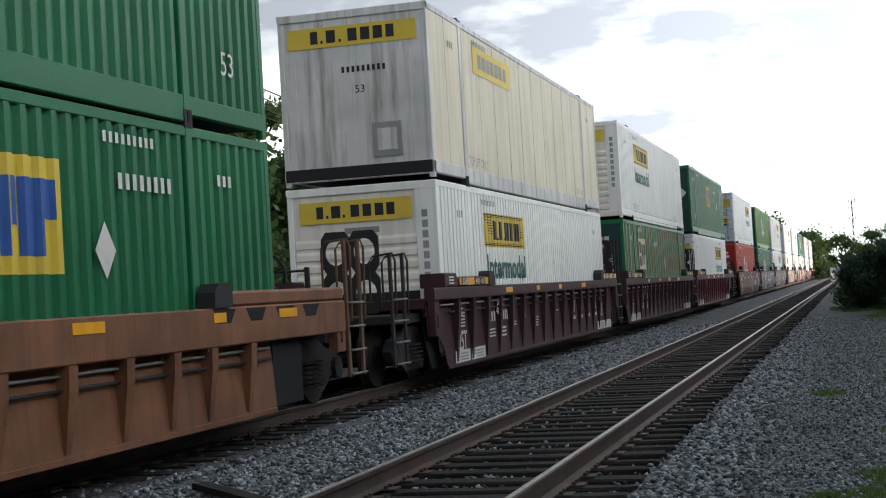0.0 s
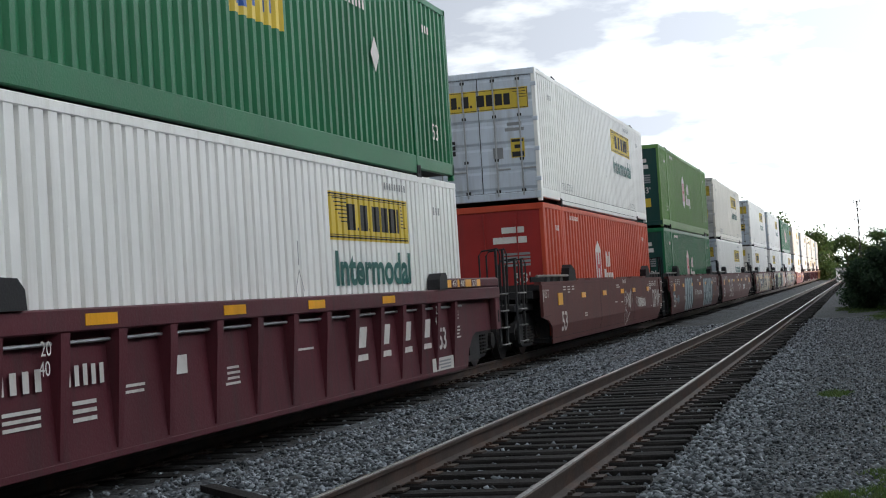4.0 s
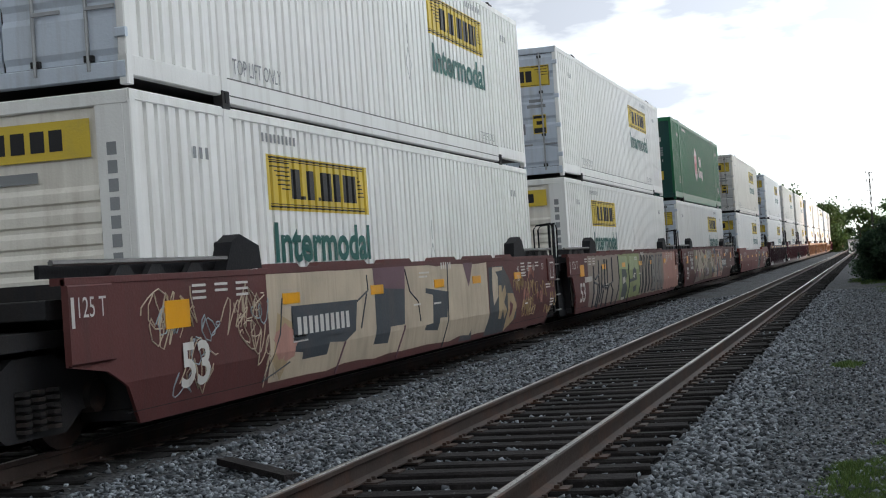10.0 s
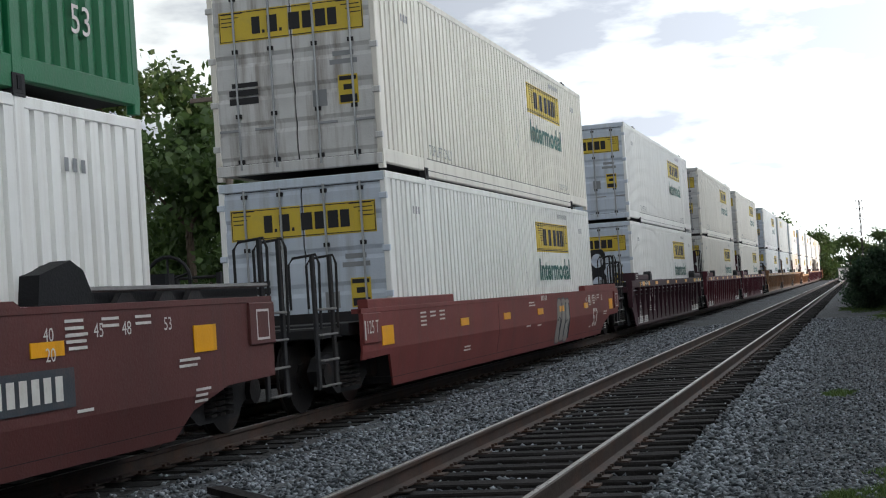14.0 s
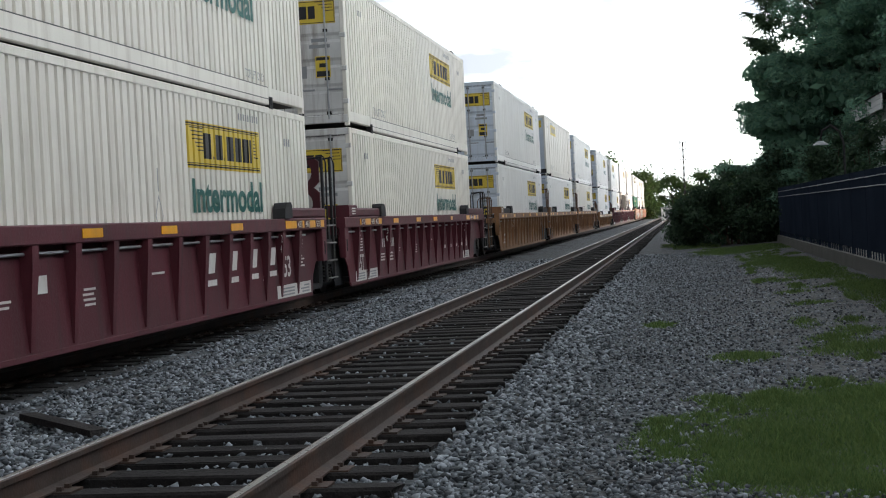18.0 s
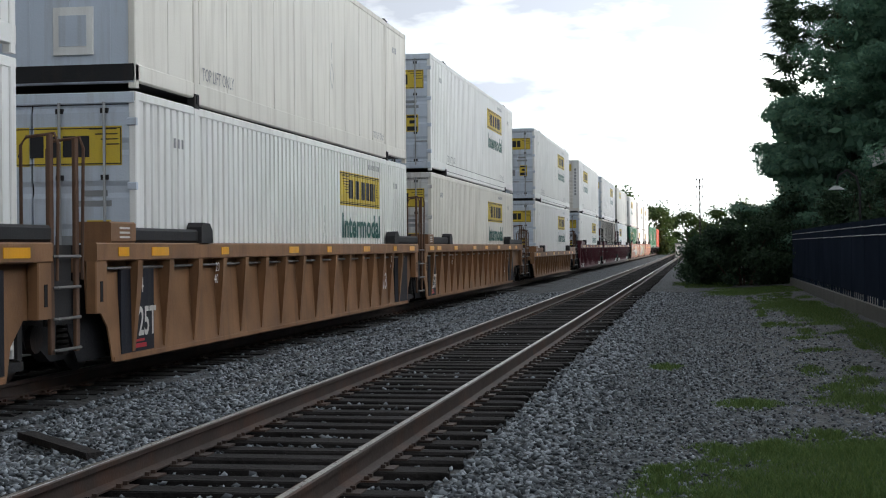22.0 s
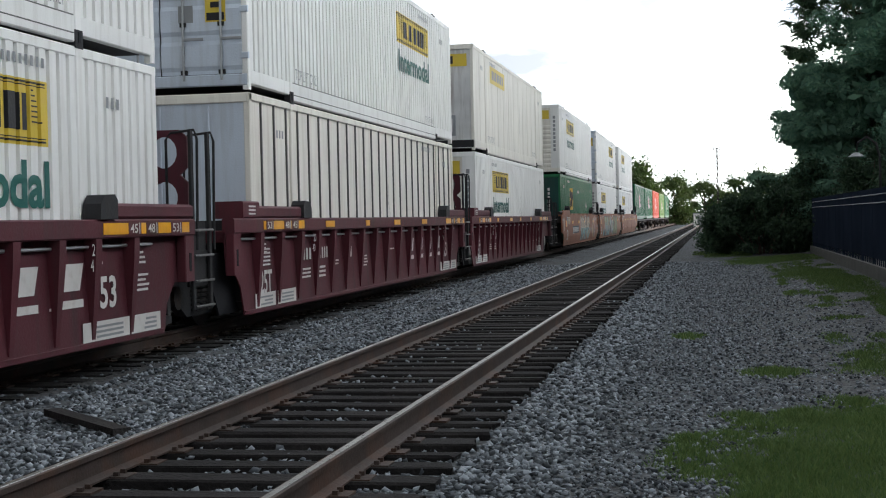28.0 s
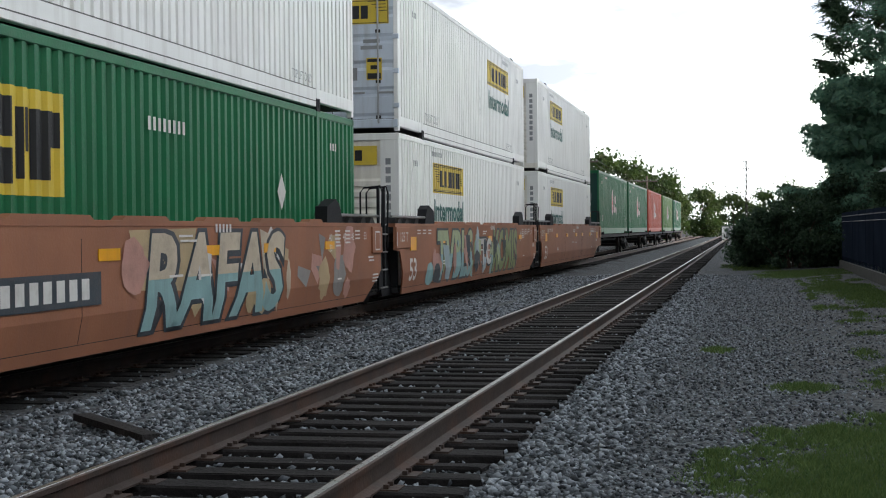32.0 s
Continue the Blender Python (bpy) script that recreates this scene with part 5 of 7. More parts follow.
        part("corner_step", Geo().box(1.0, 1.42, e - 0.05, e + 0.6, 0.98, 1.04).box(1.36, 1.40, e - 0.04, e + 0.56, 0.6, 1.4, 0.01), STEEL_DARK, c, "dark steel step plate")
        part("articulation_joint", Geo().box(-0.3, 0.3, L + 0.4, L + 2 * far_gap - 0.4, 0.75, 1.0, 0.04), STEEL_DARK, c)
    return c


def blob(rng, cx, cy, w, h, n=14, rough=0.18):
    pts = [(cx + w / 2 * math.cos(2 * math.pi * k / n) * (1 + rng.uniform(-rough, rough)), cy + h / 2 * math.sin(2 * math.pi * k / n) * (1 + rng.uniform(-rough, rough))) for k in range(n)]
    return [(x, y, 0) for x, y in pts]


def paint_mat(name, colour):
    return material(name, colour, 0.55, vary=0.12, size=2.0, dirt=(0.12, 0.08, 0.07), dirt_amount=0.4)


SPRAY = {"cream": paint_mat("cream_spray_paint", (0.48, 0.40, 0.30)), "mist": paint_mat("mist_blue_spray_paint", (0.30, 0.37, 0.40)),
         "slate": paint_mat("slate_spray_paint", (0.045, 0.055, 0.066)), "moss": paint_mat("moss_green_spray_paint", (0.23, 0.27, 0.12)),
         "rose": paint_mat("rose_spray_paint", (0.42, 0.22, 0.18)), "chalk": paint_mat("chalk_spray_paint", (0.50, 0.48, 0.46)), "aqua": paint_mat("aqua_spray_paint", (0.22, 0.36, 0.36)),
         "sand": paint_mat("sand_spray_paint", (0.40, 0.30, 0.17)), "mud": paint_mat("mud_grey_spray_paint", (0.24, 0.20, 0.17)), "sage": paint_mat("sage_spray_paint", (0.33, 0.38, 0.22)),
         "plum": paint_mat("wine_spray_paint", (0.12, 0.03, 0.045)), "red": paint_mat("red_spray_paint", (0.28, 0.05, 0.045)), "navy": paint_mat("navy_spray_paint", (0.06, 0.08, 0.15)), "olive": paint_mat("dusty_olive_spray_paint", (0.20, 0.165, 0.115)), "grey": paint_mat("grey_spray_paint", (0.22, 0.21, 0.20)), "purple": paint_mat("plum_spray_paint", (0.13, 0.07, 0.09))}


def graffiti(car, seed, pieces, top=1.42):
    """Sprayed pieces on a flat side: ground colours, words, bubble shapes and shards."""
    rng = random.Random(seed)
    x = 1.49 + 0.004
    for piece in pieces:
        kind, y0, y1 = piece[:3]
        if kind == "ground":
            n = 16
            hi = [(y0 + (y1 - y0) * k / n, top - rng.uniform(0.0, 0.05)) for k in range(n + 1)]
            lo = [(y1 - (y1 - y0) * k / n, 0.24 + rng.uniform(0, 0.05)) for k in range(n + 1)]
            part("graffiti_ground", Geo().add([(p, q, 0) for p, q in hi + lo], [tuple(range(2 * n + 2))]), SPRAY[piece[3]], car, "sprayed ground colour", on_side(x, 0, 0))
        elif kind == "word":
            text, z0, z1, fill, rim = piece[3:]
            shear = Matrix(((1, 0.22 if text == "RAFAS" else 0.1, 0, 0), (0, 1, 0, 0), (0, 0, 1, 0), (0, 0, 0, 1)))
            m = on_side(x + 0.0062, y0 - 0.06, z0 - 0.05)
            back_face = lettering(text, SPRAY[rim], z1 - z0 + 0.1, y1 - y0 + 0.12, 0.085).copy()
            back_face.transform(shear)
            part("graffiti_rim", back_face, None, car, "", m)
            low_fill, _, high_fill = fill.partition("/")
            face = lettering(text, SPRAY[low_fill], z1 - z0, y1 - y0, 0.035).copy()
            face.transform(shear)
            part("graffiti_word", face, SPRAY[low_fill], car, "sprayed fat letters", on_side(x + 0.0092, y0, z0))
            if high_fill:
                upper = bmesh.new()
                upper.from_mesh(face)
                bmesh.ops.bisect_plane(upper, geom=upper.verts[:] + upper.edges[:] + upper.faces[:], plane_co=(0, (z1 - z0) * 0.52, 0), plane_no=(0, 1, 0), clear_inner=True)
                tops = bpy.data.meshes.new("graffiti_word")
                upper.to_mesh(tops)
                upper.free()
                tops.materials.append(SPRAY[high_fill])
                part("graffiti_word", tops, None, car, "pale upper half of the letters", on_side(x + 0.0112, y0, z0))
        elif kind == "bubble":
            # tall soft-topped letters that lean on each other, with a dark rim and thin dark folds
            fill, rim, count = piece[3:]
            step = (y1 - y0) / count
            for k in range(count):
                cy, hi, low = y0 + step * (k + 0.5), top - rng.uniform(0.03, 0.12), 0.2 + rng.uniform(0.0, 0.04)
                cut = low + (hi - low) * rng.uniform(0.42, 0.56)
                for grow, mat, lift in ((0.03, rim, 0.002), (0.0, fill, 0.005)):
                    pts = []
                    for q in range(26):
                        t = 2 * math.pi * q / 26
                        ca, sa = math.cos(t), math.sin(t)
                        zz = (hi + low) / 2 + math.copysign(abs(sa) ** 0.45, sa) * ((hi - low) / 2 + grow)
                        wide = step * (0.56 + 0.05 * math.sin(5 * zz + k)) + grow
                        pts.append((cy + math.copysign(abs(ca) ** 0.55, ca) * wide + 0.14 * (zz - 0.8), zz, lift + 0.0003 * k))
                    part("graffiti_lobe", Geo().add(pts, [tuple(range(26))]), SPRAY[mat], car, "", on_side(x, 0, 0))
                bend = rng.uniform(-0.12, 0.12)
                part("graffiti_stroke", Geo().tube([(x + 0.006, cy + step * 0.5 + 0.14 * (zz - 0.8) + bend * math.sin(4 * zz), zz) for zz in (hi - 0.08, (hi + cut) / 2, cut, (cut + low) / 2, low + 0.06)], 0.011, 4), SPRAY[rim], car)
                if k % 2 == 0:
                    part("graffiti_stroke", Geo().tube([(x + 0.006, cy + q * step, cut + w) for q, w in ((-0.45, 0.0), (-0.2, 0.07), (0.1, 0.05), (0.25, -0.06), (0.1, -0.2))], 0.010, 4), SPRAY[rim], car)
        elif kind == "shape":
            pts = piece[4]
            part("graffiti_shape", Geo().add([(p, q, piece[5]) for p, q in pts], [tuple(range(len(pts)))]), SPRAY[piece[3]], car, "", on_side(x, 0, 0))
        elif kind == "line":
            part("graffiti_stroke", Geo().tube([(x + 0.002, p, q) for p, q in piece[4]], piece[5], 5), SPRAY[piece[3]], car)
        elif kind == "strokes":
            mat, count = piece[3:]
            for k in range(count):
                cy, q = y0 + (y1 - y0) * (k + 0.5) / count, rng.uniform(0, 6)
                pts = [(x - 0.002, cy + 0.1 * math.sin(j * 0.55 + q) + 0.03 * math.sin(j * 1.7 + q), 1.36 - 0.08 * j) for j in range(rng.choice((9, 12, 14)))]
                part("graffiti_stroke", Geo().tube(pts, 0.016, 5), SPRAY[mat], car)
        elif kind == "shards":
            mats, count = piece[3:]
            for k in range(count):
                cy, cz = rng.uniform(y0, y1), rng.uniform(0.45, 1.15)
                w, h, lean = rng.uniform(0.2, 0.75), rng.uniform(0.25, 0.8), rng.uniform(-0.5, 0.5)
                pts = [(cy - w / 2 + lean * h / 2, cz + h / 2), (cy + w / 2 + lean * h / 2, cz + h / 2 - rng.uniform(0, 0.2)), (cy + w * rng.uniform(0.1, 0.5) - lean * h / 2, cz - h / 2), (cy - w * rng.uniform(0.0, 0.4) - lean * h / 2, cz - h / 2 + rng.uniform(0, 0.3))]
                if k % 2:
                    pts = [(p, q) for p, q, _ in blob(rng, cy, cz, w, h, 16, 0.22)]
                pts = [(min(max(p, y0 - 0.2), y1 + 0.2), min(max(q, 0.26), top - 0.01), 0.003 + 0.0004 * k) for p, q in pts]
                part("graffiti_shard", Geo().add(pts, [tuple(range(len(pts)))]), SPRAY[rng.choice(mats)], car, "", on_side(x, 0, 0))


def scrawl(car, seed, y0, y1, n, mat="chalk", size=0.22):
    """Thin hand-drawn tags."""
    rng = random.Random(seed)
    for _ in range(n):
        cy, cz = rng.uniform(y0, y1), rng.uniform(0.4, 1.25)
        a, b, q = rng.uniform(1.5, 3.5), rng.uniform(2.0, 4.5), rng.uniform(0, 6)
        pts = [(1.4915, cy + size * (0.09 * k + 0.35 * math.sin(a * k * 0.35 + q)), cz + size * (0.45 * math.sin(b * k * 0.3) + 0.2 * math.sin(k * 0.9 + q))) for k in range(22)]
        part("graffiti_tag", Geo().tube(pts, 0.008, 4), SPRAY[mat], car)


# ---- the train: plan of units, far end by far end ----
XC = -7.71
LOWER, UPPER = 0.30, 3.22


def travelled(t):
    for (t0, s0), (t1, s1) in zip(TRAVEL, TRAVEL[1:]):
        if t <= t1:
            return s0 + (s1 - s0) * (t - t0) / (t1 - t0)
    return TRAVEL[-1][1]


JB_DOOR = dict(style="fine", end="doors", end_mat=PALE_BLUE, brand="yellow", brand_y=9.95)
JB_RIB = dict(style="fine", end="ribbed", end_mat=WHITE_WARM, brand="yellow", brand_y=3.1)
BOX = {
    "jb_door": lambda s: container("white corrugated container with double doors and yellow name boards", WHITE, post_mat=WHITE, seed=s, **JB_DOOR),
    "jb_door_dirty": lambda s: container("stained white corrugated container with grimy double doors", WHITE_WARM, post_mat=WHITE_WARM, seed=s, **{**JB_DOOR, "end_mat": STAINED}),
    "jb_rib": lambda s: container("white corrugated container with a ribbed front wall", WHITE, post_mat=WHITE, seed=s, **JB_RIB),
    "plain_cream": lambda s: container("aged cream smooth-sided container with a stained hatch wall", CREAM, "plain", "hatch", STAINED, STAINED, "yellow_small", 3.0, seed=s),
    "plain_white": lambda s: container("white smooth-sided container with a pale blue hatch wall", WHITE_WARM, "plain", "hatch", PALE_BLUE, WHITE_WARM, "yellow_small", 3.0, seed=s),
    "plain_stain": lambda s: container("white smooth-sided container with a rust-stained hatch wall", WHITE_WARM, "plain", "hatch", STAINED, WHITE_WARM, "yellow_small", 3.0, seed=s),
    "emp": lambda s: container("green corrugated container with a square yellow board", GREEN, "wave", "plain", GREEN_DARK, GREEN, "square", 10.0, seed=s),
    "emp_mid": lambda s: container("green corrugated container with a square yellow board at its middle", GREEN, "wave", "plain", GREEN_DARK, GREEN, "square", 7.25, seed=s),
    "emp_near": lambda s: container("green corrugated container with a square yellow board near its front", GREEN, "wave", "plain", GREEN_DARK, GREEN, "square", 4.0, seed=s),
    "emp_post": lambda s: container("green flat-panelled container with tan upright ribs", GREEN, "posted", "plain", GREEN_DARK, GREEN, "square", 3.0, seed=s),
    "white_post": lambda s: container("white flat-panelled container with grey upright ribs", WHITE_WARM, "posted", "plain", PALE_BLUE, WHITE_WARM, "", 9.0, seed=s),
    "hub_olive": lambda s: container("faded light green corrugated container with a white crest", GREEN_OLIVE, "wave", "plain", GREEN_DARK, GREEN_OLIVE, "crest", 6.5, seed=s),
    "hub": lambda s: container("dark green corrugated container with a white crest", GREEN, "wave", "plain", GREEN_DARK, GREEN, "crest", 6.5, seed=s),
    "hub_red": lambda s: container("orange-red corrugated container with a white crest", ORANGE_RED, "coarse", "plain", RED_DEEP, ORANGE_RED, "crest", 6.2, seed=s),
}

# near end of the container, car paint and kind, lower box, upper box, group number
UNITS = [
    (-15.85, "brown_old", "emp", "emp", 0),
    (7.40, "maroon_old", "jb_rib", "plain_cream", 1), (27.57, "maroon_old", "emp_post", "jb_rib", 1), (47.22, "maroon", "jb_door", "emp_mid", 1),
    (70.47, "flat_red", "hub_red", "jb_door", 2), (90.77, "flat_blue", "hub", "hub_olive", 2), (110.47, "flat_sis", "jb_door", "jb_door_dirty", 2),
    (134.30, "flat_cream", "jb_rib", "jb_door", 3), (154.15, "flat_moss", "jb_rib", "jb_door", 3), (173.65, "flat_mixed", "jb_door", "hub", 3),
    (197.15, "low_red", "jb_door", "jb_door_dirty", 4),
    (220.25, "maroon_old", "jb_door", "jb_door", 5), (240.58, "maroon", "jb_door_dirty", "jb_door_dirty", 5), (260.19, "maroon", "jb_door_dirty", "jb_door_dirty", 5),
    (283.64, "brown", "jb_door", "jb_door", 6), (302.83, "brown_dark", "jb_door", "plain_white", 6), (322.11, "brown_dark", "jb_door_dirty", "jb_door", 6),
    (345.52, "low_brown", "jb_door", "jb_door", 7),
    (368.00, "maroon", "jb_door", "jb_rib", 8), (387.65, "maroon", "white_post", "jb_door", 8), (407.31, "maroon", "jb_rib", "plain_stain", 8),
    (429.59, "rose_aqua", "emp_near", "jb_rib", 9), (449.01, "rose_moss", "jb_rib", "jb_door", 9), (468.18, "rose_plain", "jb_rib", "jb_rib", 9),
]

# how far a ribbed car's ends sit from those of its containers
SLIDE = {-15.85: (-0.2, -0.2), 7.40: (0.4, 0.13), 27.57: (-0.12, -0.1), 47.22: (-0.05, -0.15), 220.25: (-0.3, -0.3), 240.58: (-0.2, -0.45), 260.19: (-0.38, -0.45), 283.64: (-0.4, -0.5),
         302.83: (-0.38, -0.5), 322.11: (-0.69, -0.8), 345.52: (-0.7, -0.8), 368.00: (-0.2, -0.2), 387.65: (-0.13, -0.3), 407.31: (-0.7, -1.3)}

TRAIN = []  # things that roll, with their place along the train


def put(ob, y, z):
    ob.matrix_basis = pose(XC, y - travelled(0), z)
    TRAIN.append((ob, y, z))
    return ob


CARS = {
    "brown": ("ochre-brown ribbed double-stack well car", BROWN, "ribbed"), "brown_dark": ("ochre-brown ribbed well car with dark end panels", BROWN, "ribbed"),
    "maroon_old": ("blackened maroon ribbed double-stack well car", MAROON_OLD, "ribbed"), "maroon": ("maroon ribbed double-stack well car with white stencils", MAROON, "ribbed"), "low_red": ("red-brown low-sided well car with a grey sprayed patch", RED_CAR, "low"),
    "low_brown": ("ochre-brown low ribbed well car", BROWN, "lowrib"), "brown_old": ("rusty brown low well car with a deep top chord", BROWN_OLD, "lowrib"),
    "flat_red": ("red-brown flat-sided well car with white scrawls", MAROON_RED, "flat"), "flat_blue": ("red-brown flat-sided well car with pale blue graffiti", MAROON_RED, "flat"),
    "flat_sis": ("maroon flat-sided well car with chalk-white graffiti letters", MAROON_RED, "flat"), "flat_cream": ("well car side covered with cream and slate graffiti", MAROON_RED, "flat"),
    "flat_moss": ("well car side covered with moss green and cream graffiti", MAROON_RED, "flat"), "flat_mixed": ("faded red well car with pale mixed graffiti", MAROON_RED, "flat"),
    "rose_aqua": ("faded orange well car with aqua and white graffiti", ROSE, "flat"), "rose_moss": ("faded orange well car with green graffiti", ROSE, "flat"), "rose_plain": ("faded orange flat-sided well car", ROSE, "flat"),
}
SPRAYED = {
    "flat_blue": [("bubble", 3.5, 6.05, "mist", "slate", 4), ("bubble", 10.15, 13.75, "mist", "slate", 6)],
    "flat_cream": [("ground", 2.4, 11.75, "cream"), ("shards", 2.5, 3.0, ("rose", "sand"), 2)],
    "flat_moss": [("ground", 1.0, 5.2, "mud"), ("ground", 5.2, 8.7, "moss"), ("ground", 8.7, 13.5, "mud"), ("ground", 13.5, 17.1, "rose"),
                  ("shape", 0, 0, "chalk", [(0.55, 0.95), (1.45, 0.95), (1.45, 0.84), (0.55, 0.82)], 0.003), ("word", 11.0, 13.3, "BAK", 0.34, 1.3, "grey", "slate")],
    "flat_mixed": [("ground", 2.3, 8.4, "olive"), ("shards", 2.2, 8.2, ("rose", "mud", "olive", "grey"), 16), ("ground", 8.6, 12.6, "rose"), ("word", 1.05, 1.9, "ZEE", 0.75, 1.12, "chalk", "purple"), ("word", 6.3, 6.95, "DB", 0.44, 0.7, "chalk", "purple"),
                   ("word", 6.65, 7.75, "4201", 1.05, 1.38, "chalk", "purple"), ("shards", 8.8, 12.8, ("cream", "chalk", "navy", "rose", "sand", "cream"), 26), ("strokes", 8.6, 12.6, "slate", 9)],
    "low_red": [("bubble", 10.55, 11.85, "grey", "slate", 3)],
    "rose_aqua": [("shape", 0, 0, "sand", [(6.5, 1.38), (8.4, 1.4), (8.0, 0.7), (6.8, 0.75)], 0.001), ("shards", 6.5, 12.0, ("chalk", "sand", "rose", "cream"), 14), ("word", 6.85, 11.5, "RAFAS", 0.3, 1.36, "aqua/cream", "slate"), ("shards", 12.2, 15.4, ("sand", "rose", "grey"), 10),
                  ("shape", 0, 0, "grey", [(0.35, 1.4), (0.9, 1.38), (0.9, 0.98), (0.3, 1.0)], 0.002), ("shape", 0, 0, "sand", [(0.9, 1.37), (1.8, 1.37), (1.8, 1.06), (0.9, 1.08)], 0.003), ("shape", 0, 0, "cream", [(-1.25, 1.35), (-0.85, 1.35), (-0.85, 0.8), (-1.2, 0.8)], 0.036)],
    "rose_moss": [("shards", 1.6, 13.4, ("moss", "aqua", "rose", "mist", "slate", "sage"), 40), ("word", 2.4, 6.4, "TVBLS", 0.3, 1.36, "aqua/sage", "slate"), ("word", 6.9, 9.0, "TTC", 0.5, 1.15, "chalk", "slate"), ("word", 9.3, 13.2, "KOMIS", 0.3, 1.36, "moss", "slate")],
}


def spray(car, mat, lift, *pts):
    SPRAYED[car].append(("shape", 0, 0, mat, pts, lift))


def stroke(car, mat, width, *pts):
    SPRAYED[car].append(("line", 0, 0, mat, pts, width))


spray("flat_cream", "slate", 0.003, (3.05, 1.05), (5.22, 1.04), (5.11, 0.66), (4.71, 0.55), (4.18, 0.58), (4.11, 0.44), (3.33, 0.44), (3.33, 0.52), (3.01, 0.55))
spray("flat_cream", "slate", 0.003, (5.91, 1.17), (7.19, 1.12), (7.1, 0.63), (6.48, 0.63), (6.39, 0.42), (5.79, 0.44), (5.9, 0.64))
spray("flat_cream", "purple", 0.0035, (5.88, 1.42), (7.25, 1.43), (7.19, 1.11), (5.91, 1.16))
spray("flat_cream", "slate", 0.003, (8.18, 1.09), (9.36, 1), (9.2, 0.62), (8.82, 0.63), (8.71, 0.45), (8.03, 0.49), (8.1, 0.56), (8.45, 0.57), (8.53, 0.98), (8.16, 1.02))
spray("flat_cream", "purple", 0.003, (10.23, 1.44), (10.87, 1.44), (10.54, 1.03))
spray("flat_cream", "slate", 0.003, (9.95, 0.2), (10.04, 0.29), (10.54, 0.27), (10.67, 0.35), (10.7, 0.19))
stroke("flat_cream", "slate", 0.012, (5.63, 1.34), (5.65, 1.14), (5.22, 1.02))
stroke("flat_cream", "slate", 0.012, (7.24, 1.38), (7.41, 1.07), (7.77, 0.92), (7.84, 0.63))
stroke("flat_cream", "slate", 0.012, (9.37, 1.43), (9.27, 0.61), (9.03, 0.19))
stroke("flat_cream", "purple", 0.014, (4.71, 0.55), (4.46, 0.19))
stroke("flat_cream", "purple", 0.014, (7.1, 0.61), (6.8, 0.19))
stroke("flat_cream", "slate", 0.012, (2.8, 1.15), (2.68, 0.76), (2.24, 0.29), (2.96, 0.44))
stroke("flat_cream", "slate", 0.012, (5.59, 1.1), (5.31, 0.68))
spray("flat_cream", "slate", 0.003, (11.86, 1.32), (12.84, 1.34), (13.24, 1.12), (13.67, 0.71), (13.71, 0.38), (12.78, 0.19), (11.47, 0.19), (11.79, 0.54))
spray("flat_cream", "cream", 0.005, (12.09, 1.32), (12.8, 1.32), (12.79, 1.26), (12.31, 1.24), (12.45, 1.15), (12.4, 0.81), (12.07, 0.67), (12.03, 0.94))
spray("flat_cream", "sand", 0.006, (12.47, 1), (12.67, 1), (12.66, 0.86), (12.92, 1.01), (12.98, 0.84), (12.79, 0.7), (12.97, 0.55), (12.82, 0.4), (12.65, 0.6), (12.58, 0.42), (12.38, 0.43))
spray("flat_cream", "sand", 0.006, (13.08, 0.85), (13.5, 0.83), (13.7, 0.61), (13.52, 0.36), (12.83, 0.19), (13.03, 0.54))
spray("flat_cream", "plum", 0.0075, (13.22, 0.7), (13.43, 0.64), (13.31, 0.48), (13.15, 0.39))
stroke("flat_moss", "slate", 0.024, (2.35, 1.3), (2.29, 0.97), (1.83, 0.87))
stroke("flat_moss", "slate", 0.024, (1.66, 0.8), (2.1, 0.75), (2.01, 0.59), (1.86, 0.24))
stroke("flat_moss", "slate", 0.024, (1.65, 1.19), (1.64, 0.91), (1.55, 0.68), (1.45, 0.23))
stroke("flat_moss", "slate", 0.024, (2.73, 1.17), (2.66, 0.86), (2.34, 0.31))
stroke("flat_moss", "slate", 0.024, (2.56, 0.76), (2.75, 0.64), (2.93, 0.71))
stroke("flat_moss", "slate", 0.024, (3.13, 1.32), (3.01, 0.59))
stroke("flat_moss", "slate", 0.024, (3.09, 0.74), (3.34, 0.57), (3.65, 0.71))
stroke("flat_moss", "slate", 0.024, (3.47, 1.31), (3.45, 0.92), (3.34, 0.57), (3.25, 0.19))
stroke("flat_moss", "slate", 0.024, (4.18, 1.35), (4.14, 0.75), (3.85, 0.71), (4.11, 0.54), (4.03, 0.2))
stroke("flat_moss", "slate", 0.024, (2.26, 0.94), (2.27, 0.61), (2.04, 0.21))
stroke("flat_moss", "slate", 0.024, (2.74, 0.6), (2.63, 0.19))
stroke("flat_moss", "slate", 0.02, (5.13, 1.37), (5.17, 0.81), (4.67, 0.19))
spray("flat_moss", "sage", 0.003, (5.17, 1.37), (6.58, 1.36), (6.75, 1.07), (6.67, 1.02), (5.22, 1.05))
spray("flat_moss", "sage", 0.003, (6.98, 1.36), (8.34, 1.35), (8.51, 0.99), (7.02, 0.99))
spray("flat_moss", "slate", 0.004, (5.67, 1.04), (6.34, 1.01), (6.45, 0.84), (6.19, 0.71), (6.39, 0.48), (6.21, 0.24), (5.46, 0.25), (5.53, 0.48), (5.63, 0.65))
spray("flat_moss", "chalk", 0.006, (5.72, 0.81), (6.12, 0.83), (6.15, 0.7), (5.73, 0.64))
spray("flat_moss", "chalk", 0.006, (5.51, 0.31), (6.04, 0.31), (5.98, 0.25), (5.5, 0.24))
